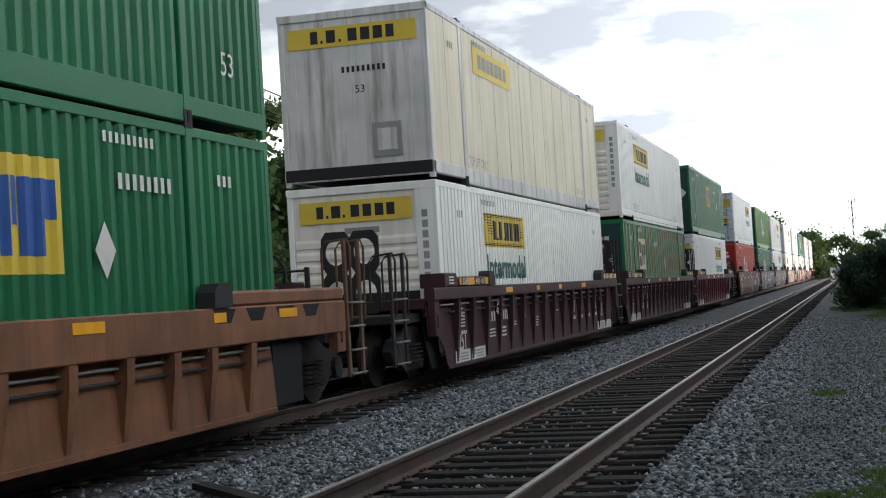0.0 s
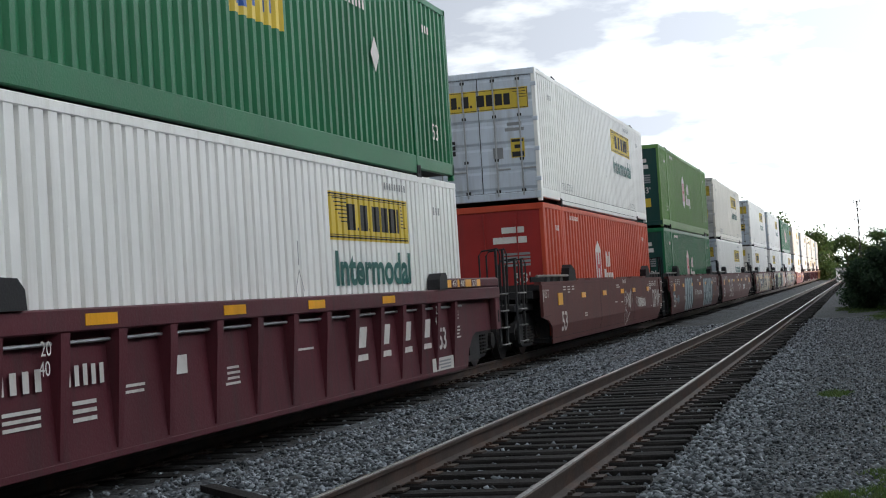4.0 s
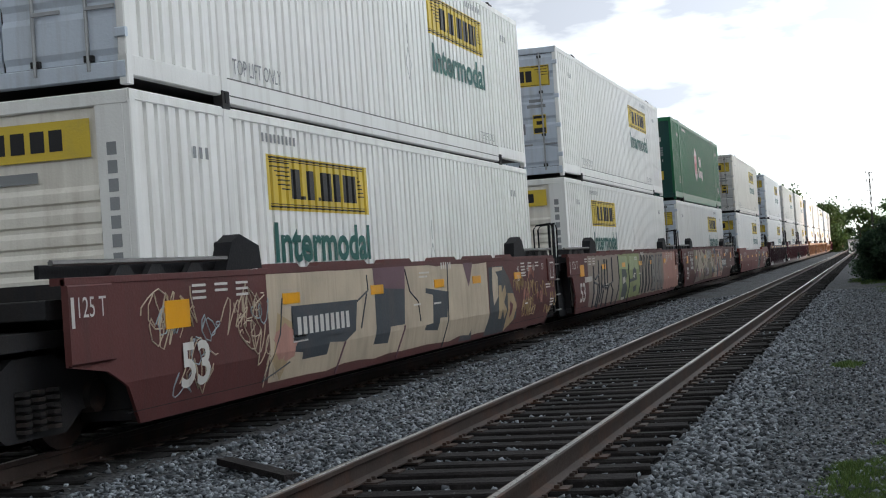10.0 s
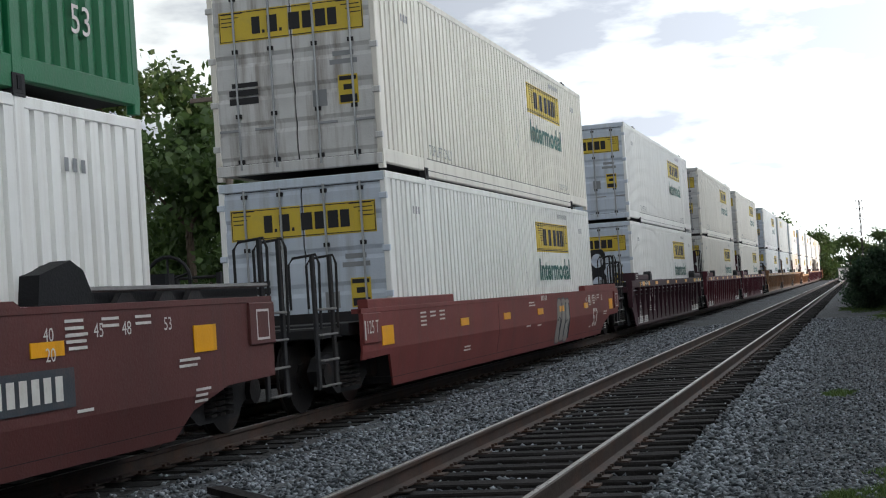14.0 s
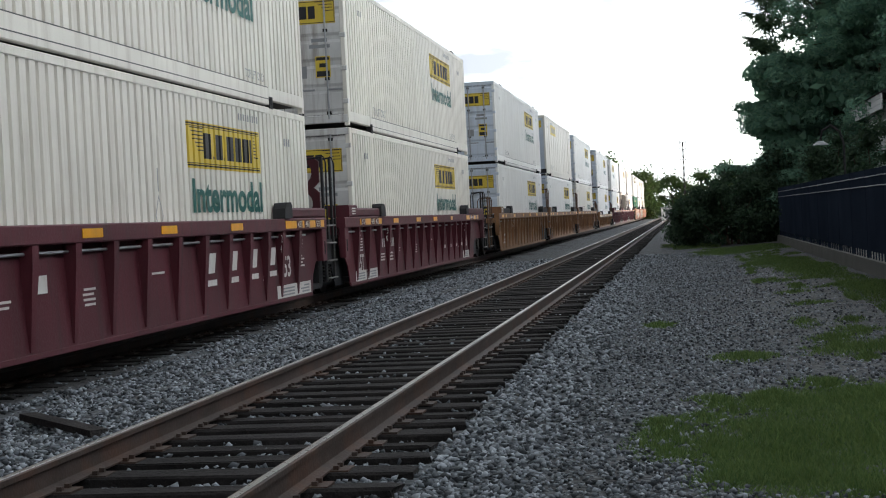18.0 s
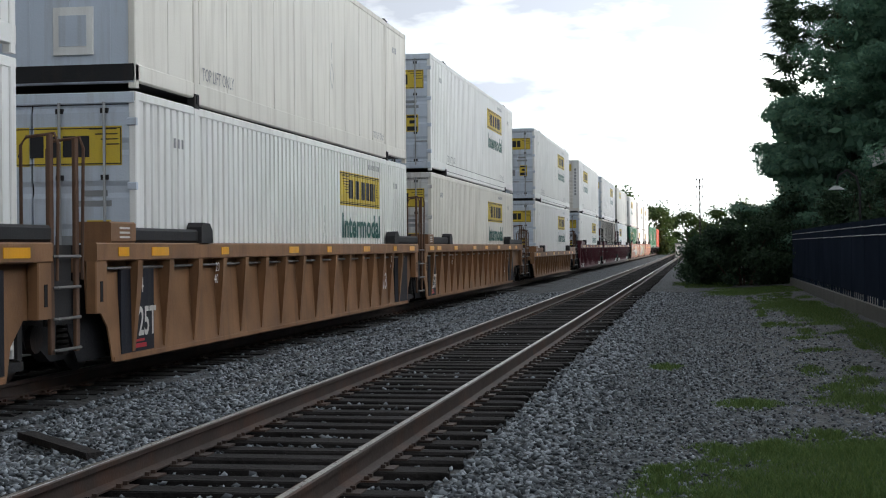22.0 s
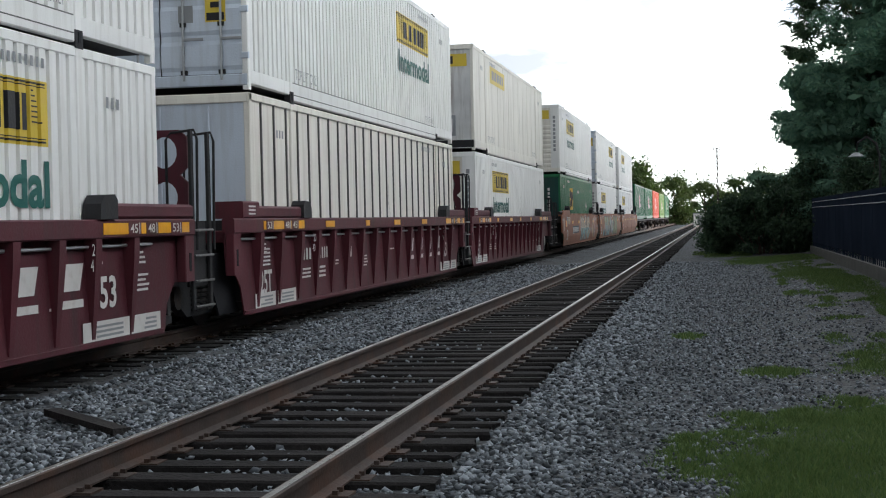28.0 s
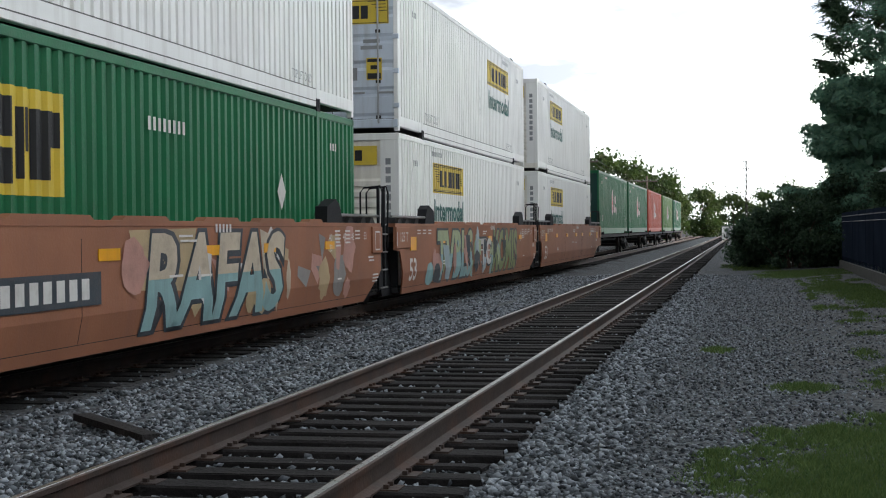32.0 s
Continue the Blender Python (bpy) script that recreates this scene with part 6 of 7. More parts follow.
spray("flat_moss", "slate", 0.004, (7.39, 0.75), (7.48, 0.98), (7.83, 1.05), (8.09, 0.95), (8.07, 0.71), (7.82, 0.69), (6.76, 0.66), (6.75, 0.75))
spray("flat_moss", "chalk", 0.006, (7.45, 0.79), (7.69, 0.91), (7.77, 0.75))
spray("flat_moss", "slate", 0.004, (7.4, 0.52), (7.96, 0.58), (7.88, 0.41), (7.43, 0.38))
stroke("flat_moss", "slate", 0.02, (6.74, 1.16), (6.77, 0.71), (6.51, 0.19))
stroke("flat_moss", "slate", 0.016, (8.56, 0.31), (8.75, 1.05), (8.99, 1.37), (9.17, 1.28), (9.11, 0.82), (8.98, 0.28))
stroke("flat_moss", "slate", 0.016, (9.12, 0.31), (9.32, 1.02), (9.57, 1.36), (9.77, 1.27), (9.7, 0.79), (9.57, 0.29))
stroke("flat_moss", "slate", 0.016, (9.72, 0.31), (9.92, 1), (10.19, 1.35), (10.4, 1.25), (10.32, 0.76), (10.2, 0.31))
stroke("flat_moss", "slate", 0.016, (10.28, 0.31), (10.48, 0.98), (10.77, 1.34), (10.99, 1.24), (10.91, 0.73), (10.79, 0.33))
spray("flat_mixed", "cream", 0.0072, (3.12, 1.41), (3.6, 1.4), (3.34, 1.16), (3.05, 0.94), (2.41, 0.56), (2.14, 0.67), (2.64, 1.05))
spray("flat_mixed", "mud", 0.0068, (2.41, 0.56), (3.03, 0.76), (4.03, 0.27), (6.81, 0.4), (6.84, 0.3), (2.37, 0.23), (2.28, 0.24))
spray("flat_mixed", "cream", 0.0076, (3.81, 1.41), (4.2, 1.41), (4.75, 1.03), (5.1, 0.65), (4.67, 0.47), (4.32, 0.73), (3.83, 0.86))
spray("flat_mixed", "cream", 0.0065, (4.5, 1.42), (6.49, 1.41), (6.94, 0.99), (6.76, 0.7), (5.36, 0.72), (5.1, 0.67), (4.61, 1.14))
spray("flat_mixed", "cream", 0.0076, (3.34, 1.16), (3.83, 0.86), (4.39, 0.69), (4.06, 0.46), (3.24, 0.9))
spray("flat_mixed", "plum", 0.008, (3.57, 1.41), (3.81, 1.41), (3.81, 1.2), (3.58, 1.21))
spray("flat_mixed", "plum", 0.008, (4.97, 1.39), (6.1, 1.4), (5.93, 1.2), (5.45, 1.27))
spray("flat_mixed", "plum", 0.008, (4.09, 1.41), (4.5, 1.41), (4.48, 1.16))
spray("flat_mixed", "plum", 0.008, (5.14, 0.92), (5.4, 0.92), (5.34, 0.76), (5.14, 0.81))
spray("flat_mixed", "plum", 0.008, (4.32, 0.73), (4.62, 0.66), (4.67, 0.47), (4.27, 0.41))
spray("flat_mixed", "plum", 0.008, (3.23, 0.81), (3.44, 0.73), (3.23, 0.36), (3.07, 0.41))
spray("flat_mixed", "plum", 0.008, (2.75, 0.7), (3.16, 0.81), (3.06, 0.52), (2.37, 0.25), (2.36, 0.4))
spray("flat_mixed", "purple", 0.008, (5.94, 0.68), (7.12, 0.68), (7.17, 0.39), (5.84, 0.39))
stroke("flat_mixed", "slate", 0.01, (4.54, 1.17), (5.33, 0.52))
stroke("flat_mixed", "slate", 0.01, (3.28, 1.2), (3.26, 0.81), (2.41, 0.56), (2.31, 0.23))
stroke("flat_mixed", "slate", 0.01, (6.1, 1.4), (6.02, 0.93), (5.7, 0.91), (5.5, 0.22))
spray("flat_mixed", "cream", 0.004, (7.97, 1.07), (8.72, 1.21), (9.25, 0.93), (9.55, 0.43), (8.63, 0.46), (8.2, 0.73))
spray("flat_mixed", "navy", 0.005, (8.33, 0.76), (8.91, 0.56), (8.75, 0.44), (8.4, 0.51))
spray("flat_mixed", "navy", 0.005, (9.28, 1.4), (9.9, 1.4), (10.22, 0.93), (9.67, 0.86))
spray("flat_mixed", "cream", 0.004, (9.63, 0.82), (10.81, 1.19), (10.62, 0.36), (9.37, 0.26))
stroke("flat_mixed", "chalk", 0.01, (8.11, 1.18), (8.79, 1.25), (9.31, 0.91), (9.55, 0.43))
made = {}
for i, (y, car, low, high, grp) in enumerate(UNITS):
    joined_near = i > 0 and UNITS[i - 1][4] == grp
    joined_far = i + 1 < len(UNITS) and UNITS[i + 1][4] == grp
    near_gap = (y - UNITS[i - 1][0] - LEN) / 2 if joined_near else 1.6
    far_gap = (UNITS[i + 1][0] - y - LEN) / 2 if joined_far else 1.6
    label, paint, kind = CARS[car]
    c = well_car(label, paint, kind, {"brown_dark": True, "brown": "far"}.get(car, False), near="joint" if joined_near else "coupler", far="joint" if joined_far else "coupler", near_gap=near_gap, far_gap=far_gap, seed=i, slide=SLIDE.get(y, (0.0, 0.0)))
    if car in SPRAYED:
        graffiti(c, 40 + i, SPRAYED[car], {"low": 1.2}.get(kind, 1.44))
    if car == "rose_aqua":
        part("guide_plate", Geo().prism([(-0.9, 1.47), (-0.9, 1.66), (1.9, 1.66), (2.0, 1.47)], 0, 1.43, 1.485), ROSE, c, "broad orange guide plate")
    if car == "flat_sis":
        part("graffiti_letters", lettering("SIIS", SPRAY["chalk"], 0.9, 2.3, -0.02), SPRAY["chalk"], c, "chalk-white letters", on_side(1.497, 3.2, 0.34))
    if car == "flat_red":
        part("graffiti_letters", lettering("DPW", SPRAY["chalk"], 0.55, 1.5, 0.01), SPRAY["chalk"], c, "chalk-white letters", on_side(1.497, 14.9, 0.55))
        scrawl(c, 3, 9.0, 11.5, 4, size=0.5)
    if car == "flat_cream":
        scrawl(c, 70, -0.7, 2.3, 14, "cream", 0.3)
        scrawl(c, 71, 13.6, 16.6, 12, "sand", 0.26)
    if car in ("flat_cream", "flat_blue"):
        scrawl(c, 60 + i, -0.3, 2.2, 5, "mist")
        scrawl(c, 61 + i, 12.6, 15.6, 3, "rose")
    if car == "flat_blue":
        part("lettering", lettering("III Transportation", WHITE_INK, 0.27, 2.55, 0.004), WHITE_INK, c, "white painted lettering", on_side(1.498, 6.85, 0.66))
    if car in ("flat_cream", "flat_mixed", "rose_aqua"):
        y0 = {"flat_cream": 3.05, "flat_mixed": 12.3, "rose_aqua": 2.9}[car]
        part("serial_plate", sheet([(0, 0, 2.9 if car == "rose_aqua" else 2.0, 0.32)]), SPRAY["slate"], c, "dark plate with white serial bars", on_side(1.5075, y0, 0.66))
        part("serial_mark", bars(2.6 if car == "rose_aqua" else 1.75, 0.2, 10, random.Random(4), 0.36), WHITE_INK, c, "", on_side(1.5115, y0 + 0.12, 0.72))
    if kind in ("flat", "low"):
        for ya, yb, za, zb in ((-0.7, LEN + 0.7, 0.285, 0.292), (5.4, 5.407, 0.3, 1.3), (10.9, 10.907, 0.3, 1.3)):
            part("panel_seam", Geo().box(1.489, 1.4925, ya, yb, za, min(zb, 1.15) if kind == "low" else zb), STEEL_DARK, c)
    if kind in ("flat", "low"):
        fold_sides(c, 0.7 if kind == "low" else 0.56)
    put(c, y, 0)
    for style, z in ((low, LOWER), (high, UPPER)):
        if style not in made:
            made[style] = BOX[style](i)
            ob = made[style]
        else:
            ob = copy_thing(made[style], Matrix())
        put(ob, y, z)

# ---- the tail: single containers on spine cars ----
def spine_car():
    c = thing("spine_car", "dark grimy skeletal flat car", "rail car", "spine cars of the tail")
    part("centre_sill", Geo().box(-0.28, 0.28, -0.7, LEN + 0.7, 0.72, 1.05, 0.03), STEEL_DARK, c)
    for y in (0.3, 2.1, 8.0, LEN - 2.1, LEN - 0.3):
        part("outrigger", Geo().box(-1.3, 1.3, y - 0.16, y + 0.16, 0.86, 1.08, 0.02), STEEL_DARK, c)
    for s in (-1, 1):
        part("side_rail", Geo().box(min(s * 1.22, s * 1.32), max(s * 1.22, s * 1.32), -0.4, LEN + 0.4, 0.94, 1.08, 0.012), STEEL_DARK, c)
    bogie(c, LEN + 0.85)
    return c


made["tail_car"] = spine_car()
for k, (y, style) in enumerate(((488.2, "hub"), (505.6, "hub"), (523.2, "hub_red"), (541.6, "hub_olive"), (560.2, "hub"))):
    put(made["tail_car"] if k == 0 else copy_thing(made["tail_car"], Matrix()), y, 0)
    put(copy_thing(made[style], Matrix()), y, 1.09)

# ---- ground and tracks ----
def hill(x, y):
    """Height of the ground."""
    h = -0.23
    h += 0.03 * noise.noise((x * 0.7, y * 0.7, 0)) + 0.015 * noise.noise((x * 2.3, y * 2.3, 3))
    if -6.0 < x < -5.0:
        h -= 0.04
    if x > 1.0:
        h += min((x - 1.0) * 0.05, 0.12)
    if x < -11:
        h -= min((-11 - x) * 0.15, 0.5)
    return h


xs = [-3000, -800, -200, -80, -40, -25, -18, -14, -12] + [-11 + 0.4 * k for k in range(40)] + [6, 8, 12, 20, 40, 100, 300, 900, 3000]
ys = [-3000, -500, -60, -15, -4] + [0.5 * k for k in range(80)] + [40 + 4 * k for k in range(40)] + [210, 260, 330, 500, 900, 1800, 4500]
g = Geo()
g.v = [(x, y, hill(x, y)) for y in ys for x in xs]
nx = len(xs)
g.f = [(j * nx + i, j * nx + i + 1, (j + 1) * nx + i + 1, (j + 1) * nx + i) for j in range(len(ys) - 1) for i in range(nx - 1)]
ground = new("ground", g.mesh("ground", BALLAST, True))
tagged(ground, "grey crushed-stone ballast fading to trodden soil and grass", "ground", kind="structure")

RAIL_RING = [(-0.07, -0.172), (0.07, -0.172), (0.07, -0.160), (0.012, -0.140), (0.010, -0.050), (0.036, -0.036), (0.036, -0.006), (0.030, 0.0), (-0.030, 0.0), (-0.036, -0.006), (-0.036, -0.036), (-0.010, -0.050), (-0.012, -0.140), (-0.07, -0.160)]


def track(name, label, xc, near, far_end, wood):
    t = tagged(new(name), label, "railway track", kind="structure")
    for s in (-1, 1):
        r = part("rail", Geo().prism([(xc + s * 0.7525 + a, b) for a, b in RAIL_RING], 1, -60, far_end), RAIL_STEEL, t, "rusted steel rail")
        part("rail_head", Geo().prism([(xc + s * 0.7525 - 0.022, -0.003), (xc + s * 0.7525 + 0.022, -0.003), (xc + s * 0.7525 + 0.018, 0.003), (xc + s * 0.7525 - 0.018, 0.003)], 1, -60, far_end), RAIL_TOP, r, "worn bright rail head")
    rng = random.Random(round(xc * 10))
    shapes = []
    for k in range(6):
        b = bmesh.new()
        bmesh.ops.create_cube(b, size=1.0)
        bmesh.ops.scale(b, vec=(2.6, 0.225, 0.17), verts=b.verts)
        bmesh.ops.bevel(b, geom=b.edges[:], offset=0.012, segments=1, affect="EDGES")
        for v in b.verts:
            v.co.z += rng.uniform(-0.008, 0.008)
            v.co.x += rng.uniform(-0.05, 0.03) * (1 if v.co.x > 0 else -1)
            v.co.y += rng.uniform(-0.008, 0.008)
        me = bpy.data.meshes.new("tie")
        b.to_mesh(me)
        b.free()
        me.materials.append(wood)
        shapes.append(me)
    plates, spikes = Geo(), Geo()
    y, k = near, 0
    rest = Geo()
    while y < far_end:
        m = pose(xc + rng.uniform(-0.04, 0.04), y, (-0.262 if xc > -5 else -0.295) + rng.uniform(-0.012, 0.01), 0, 0, rng.uniform(-0.8, 0.8))
        if y < near + 88:
            part("tie", shapes[k % 6], None, t, m=m)
            if y < near + 60:
                for s in (-1, 1):
                    x = xc + s * 0.7525
                    plates.box(x - 0.18, x + 0.18, y - 0.09, y + 0.09, -0.18, -0.165)
                    for dx, dy in ((-0.1, 0.05), (0.1, -0.05), (0.1, 0.06)):
                        spikes.box(x + dx - 0.016, x + dx + 0.016, y + dy - 0.016, y + dy + 0.016, -0.17, -0.14)
        else:
            rest.box(xc - 1.3, xc + 1.3, y - 0.11, y + 0.11, -0.33, -0.175)
        y += 0.5 + rng.uniform(-0.025, 0.025)
        k += 1
    tagged(part("tie_plates", plates, RAIL_STEEL, t), kind="stuff")
    tagged(part("spikes", spikes, RAIL_STEEL, t), kind="stuff")
    tagged(part("far_ties", rest, wood, t), kind="stuff")
    return t


track("track_near", "empty track of rusted rails on weathered wooden ties", -2.983, -12.0, 420, TIE_WOOD)
track("track_train", "track of rusted rails under the train", XC, -12.0, 420, TIE_OILY)


def scatter(name, label, spots, sizes, mat, squash=0.7, seed=1):
    """Many rough stones in one mesh."""
    rng = np.random.default_rng(seed)
    base = np.array([(1, 0, 0), (-1, 0, 0), (0, 1, 0), (0, -1, 0), (0, 0, 1), (0, 0, -1)]) + np.array([(0, 0.25, 0.2), (0, -0.2, 0.25), (-0.25, 0, 0.2), (0.2, 0, -0.25), (0.3, 0.2, 0), (-0.2, 0.3, 0)])
    tri = np.array([(0, 2, 4), (2, 1, 4), (1, 3, 4), (3, 0, 4), (2, 0, 5), (1, 2, 5), (3, 1, 5), (0, 3, 5)])
    n, k = len(spots), len(base)
    spots, sizes = np.asarray(spots), np.asarray(sizes)
    jit = base[None] * (1 + rng.uniform(-0.4, 0.4, (n, k, 3)))
    jit *= (sizes[:, None] * rng.uniform(0.6, 1.25, (n, 3)))[:, None, :]
    jit[:, :, 2] *= squash
    a = rng.uniform(-0.7, 0.7, n)
    ca, sa = np.cos(a)[:, None], np.sin(a)[:, None]
    jit = np.stack([jit[:, :, 0], jit[:, :, 1] * ca - jit[:, :, 2] * sa, jit[:, :, 1] * sa + jit[:, :, 2] * ca], -1)
    a = rng.uniform(0, 2 * np.pi, n)
    ca, sa = np.cos(a)[:, None], np.sin(a)[:, None]
    v = np.stack([jit[:, :, 0] * ca - jit[:, :, 1] * sa, jit[:, :, 0] * sa + jit[:, :, 1] * ca, jit[:, :, 2]], -1) + spots[:, None, :]
    f = (tri[None] + (np.arange(n) * k)[:, None, None]).reshape(-1, 3)
    return bulk(name, label, v.reshape(-1, 3), f, mat)


def bulk(name, label, v, f, mat):
    me = bpy.data.meshes.new(name)
    me.vertices.add(len(v))
    me.vertices.foreach_set("co", np.ascontiguousarray(v, dtype=np.float32).ravel())
    side = f.shape[1]
    me.loops.add(f.size)
    me.loops.foreach_set("vertex_index", np.ascontiguousarray(f, dtype=np.int32).ravel())
    me.polygons.add(len(f))
    me.polygons.foreach_set("loop_start", np.arange(0, f.size, side, dtype=np.int32))
    me.update(calc_edges=True)
    me.materials.append(mat)
    return tagged(new(name, me), label, name.replace("_", " "), kind="stuff")


GRASS_AREAS = [(1.55, 9.6, 1.65, 2.3, 8), (1.2, 11.5, 0.9, 0.9, 1.8), (2.4, 10.4, 1.6, 2.4, 5), (0.5, 9.2, 0.5, 1.6, 1.4), (1.9, 15.2, 0.9, 0.7, 0.6), (0.5, 15.0, 0.35, 0.5, 0.25),
      (2.0, 50, 2.0, 4.5, 5), (2.6, 33, 0.6, 5, 1.6), (2.9, 24, 0.5, 5, 2), (-0.4, 19.5, 0.25, 0.5, 0.12), (0.5, 60, 1.5, 5, 2), (2.2, 38, 0.8, 4, 1.2)]
rng = random.Random(31)
for k in range(46):   # loose tufts round the edges of the grass and along the kerb
    a, q = rng.uniform(1.9, 4.6), rng.uniform(0.75, 1.08)
    GRASS_AREAS.append((1.35 + 1.6 * q * math.cos(a), 10.0 - 2.6 * q * math.sin(a), rng.uniform(0.08, 0.3), rng.uniform(0.12, 0.45), rng.uniform(0.05, 0.16)))
for k in range(60):
    GRASS_AREAS.append((rng.uniform(1.3, 3.1), rng.uniform(13, 48), rng.uniform(0.08, 0.35), rng.uniform(0.2, 0.9), rng.uniform(0.03, 0.16)))
rng = random.Random(5)
spots, sizes = [], []
while len(spots) < 96000:
    y = 6.0 + 44 * rng.random() ** 1.8
    x = rng.uniform(-6.75, 2.8)
    if x > -0.3 and rng.random() < (x + 0.3) / 3.1 * 1.05:
        continue
    if abs(x + 2.98) < 1.35 and rng.random() < 0.72:
        continue
    if x < -6.15 + 0.35 * noise.noise((x, y * 0.6, 7)) and rng.random() < 0.93:
        continue
    if abs(x + 2.231) < 0.09 or abs(x + 3.736) < 0.09:
        continue
    if x > -0.8 and any(((x - gx) / rx) ** 2 + ((y - gy) / ry) ** 2 < 0.8 for gx, gy, rx, ry, _ in GRASS_AREAS[:12]):
        continue
    spots.append((x, y, hill(x, y) + rng.uniform(-0.012, 0.02)))
    sizes.append(rng.uniform(0.017, 0.038) * (1.0 if x < -0.9 else 0.66) * (1.0 if abs(x + 2.98) > 1.35 else 0.9))
scatter("ballast_stones", "loose grey angular ballast stones", spots, sizes, STONE)

tagged(new("fallen_plank", Geo().prism([(-0.85, 0.0), (0.85, 0.02), (0.83, 0.07), (-0.84, 0.06)], 1, -0.07, 0.07).mesh("fallen_plank", TIE_WOOD)),
       "dark weathered plank lying on the ballast", "plank").matrix_basis = pose(-5.0, 11.2, -0.23, 0, 0, -47)

# ---- grass ----
def grass(name, label, areas, per, seed):
    rng = np.random.default_rng(seed)
    vs = []
    for x, y, rx, ry, k in areas:
        n = int(per * k)
        a, r = rng.uniform(0, 2 * np.pi, n), rng.uniform(0, 1, n) ** 0.72 * 1.02
        r = r * (1 + 0.15 * np.sin(3 * a + x) + 0.12 * np.sin(7 * a + y))
        px, py = x + rx * r * np.cos(a), y + ry * r * np.sin(a)
        h = rng.uniform(0.025, 0.085, n) * np.clip(1.15 - 0.6 * r, 0.3, 1.2)
        w, d = 0.006 + 0.004 * (py / 20), rng.uniform(0, np.pi, n)
        z = np.array([hill(p, q) for p, q in zip(px, py)]) - 0.01
        lx, ly = rng.normal(0, 0.03, n), rng.normal(0, 0.03, n)
        vs.append(np.stack([np.stack([px - w * np.cos(d), py - w * np.sin(d), z], -1), np.stack([px + w * np.cos(d), py + w * np.sin(d), z], -1), np.stack([px + lx, py + ly, z + h], -1)], 1))
    v = np.concatenate(vs).reshape(-1, 3)
    return bulk(name, label, v, np.arange(len(v)).reshape(-1, 3), GRASS)


grass("grass", "patchy low green grass beside the ballast", GRASS_AREAS, 5200, 4)

# ---- trees and shrubs ----
def leaves(centres, radii, count, size, seed, flat=0.6, droop=0.0):
    """Small leaf quads in uneven clumps."""
    rng = np.random.default_rng(seed)
    centres, radii = np.asarray(centres, float), np.asarray(radii, float)
    w = radii[:, 0] * radii[:, 1] + 0.01
    pick = rng.choice(len(centres), count, p=w / w.sum())
    d = rng.normal(0, 1, (count, 3))
    d /= np.linalg.norm(d, axis=1)[:, None]
    r = np.clip(np.abs(rng.normal(0.0, 0.55, (count, 1))) + 0.15, 0, 1.5)
    p = centres[pick] + d * r * radii[pick]
    u = rng.normal(0, 1, (count, 3))
    u[:, 2] -= droop
    u /= np.linalg.norm(u, axis=1)[:, None]
    n = rng.normal(0, 1, (count, 3))
    s = np.cross(u, n)
    s /= np.linalg.norm(s, axis=1)[:, None] + 1e-9
    L = size * rng.uniform(0.6, 1.4, (count, 1))
    v = np.stack([p - u * L, p + s * L * flat, p + u * L, p - s * L * flat], 1).reshape(-1, 3)
    return v, np.arange(count * 4).reshape(-1, 4)


def leaf_part(parent, name, v, f, mat):
    ob = bulk(name, "", v, f, mat)
    for key in ("label", "category"):
        if key in ob:
            del ob[key]
    ob.parent = parent
    return ob


def broad_tree(label, x, y, height, spread, count, size, seed, mat=None, base=0.25, group="trees", clumps=26):
    rng = random.Random(seed)
    t = thing("tree", label, "tree", group, pose(x, y, -0.5))
    trunk = Geo().tube([(0, 0, 0), (0.1, 0.05, height * 0.3), (rng.uniform(-0.3, 0.3), 0.1, height * 0.6), (0, 0, height * 0.88)], [height * 0.028, height * 0.022, height * 0.014, height * 0.004], 8)
    cs, rs = [], []
    for k in range(clumps):
        z = height * rng.uniform(base, 0.97)
        q = math.sin(math.pi * min(1, max(0.05, (z / height - base) / (1.04 - base)))) ** 0.6
        a, r = rng.uniform(0, 2 * math.pi), spread * q * rng.uniform(0.25, 0.95)
        c = (r * math.cos(a), r * math.sin(a), z)
        cs.append(c)
        rr = spread * rng.uniform(0.22, 0.42)
        rs.append((rr, rr, rr * 0.7))
        if k % 3 == 0:
            trunk.tube([(0, 0, z * 0.7), (c[0] * 0.5, c[1] * 0.5, z * 0.85), c], [height * 0.01, height * 0.006, 0.02], 5)
    part("trunk", trunk, BARK, t)
    v, f = leaves(cs, rs, count, size, seed)
    leaf_part(t, "crown", v, f, mat or LEAF_MID)
    return t


def pads(centres, radii, count, size, seed, flat=0.4):
    """Short needles laid on the outside of flat soft pads."""
    rng = np.random.default_rng(seed)
    centres, radii = np.asarray(centres, float), np.asarray(radii, float)
    w = radii[:, 0] ** 2
    pick = rng.choice(len(centres), count, p=w / w.sum())
    d = rng.normal(0, 1, (count, 3))
    d[:, 2] += 0.25
    d /= np.linalg.norm(d, axis=1)[:, None]
    lump = 1 + 0.16 * np.sin(5 * d[:, :1] + 3 * pick[:, None]) + 0.14 * np.sin(6 * d[:, 1:2] + pick[:, None])
    p = centres[pick] + d * rng.uniform(0.78, 1.06, (count, 1)) * lump * radii[pick]
    n = d / radii[pick] + rng.normal(0, 0.45, (count, 3)) + np.array([0, 0, 0.5])
    n /= np.linalg.norm(n, axis=1)[:, None]
    u = np.cross(n, rng.normal(0, 1, (count, 3)))
    u /= np.linalg.norm(u, axis=1)[:, None] + 1e-9
    s = np.cross(n, u)
    L = size * rng.uniform(0.6, 1.4, (count, 1))
    v = np.stack([p - u * L, p + s * L * flat, p + u * L, p - s * L * flat], 1).reshape(-1, 3)
    return v, np.arange(count * 4).reshape(-1, 4)


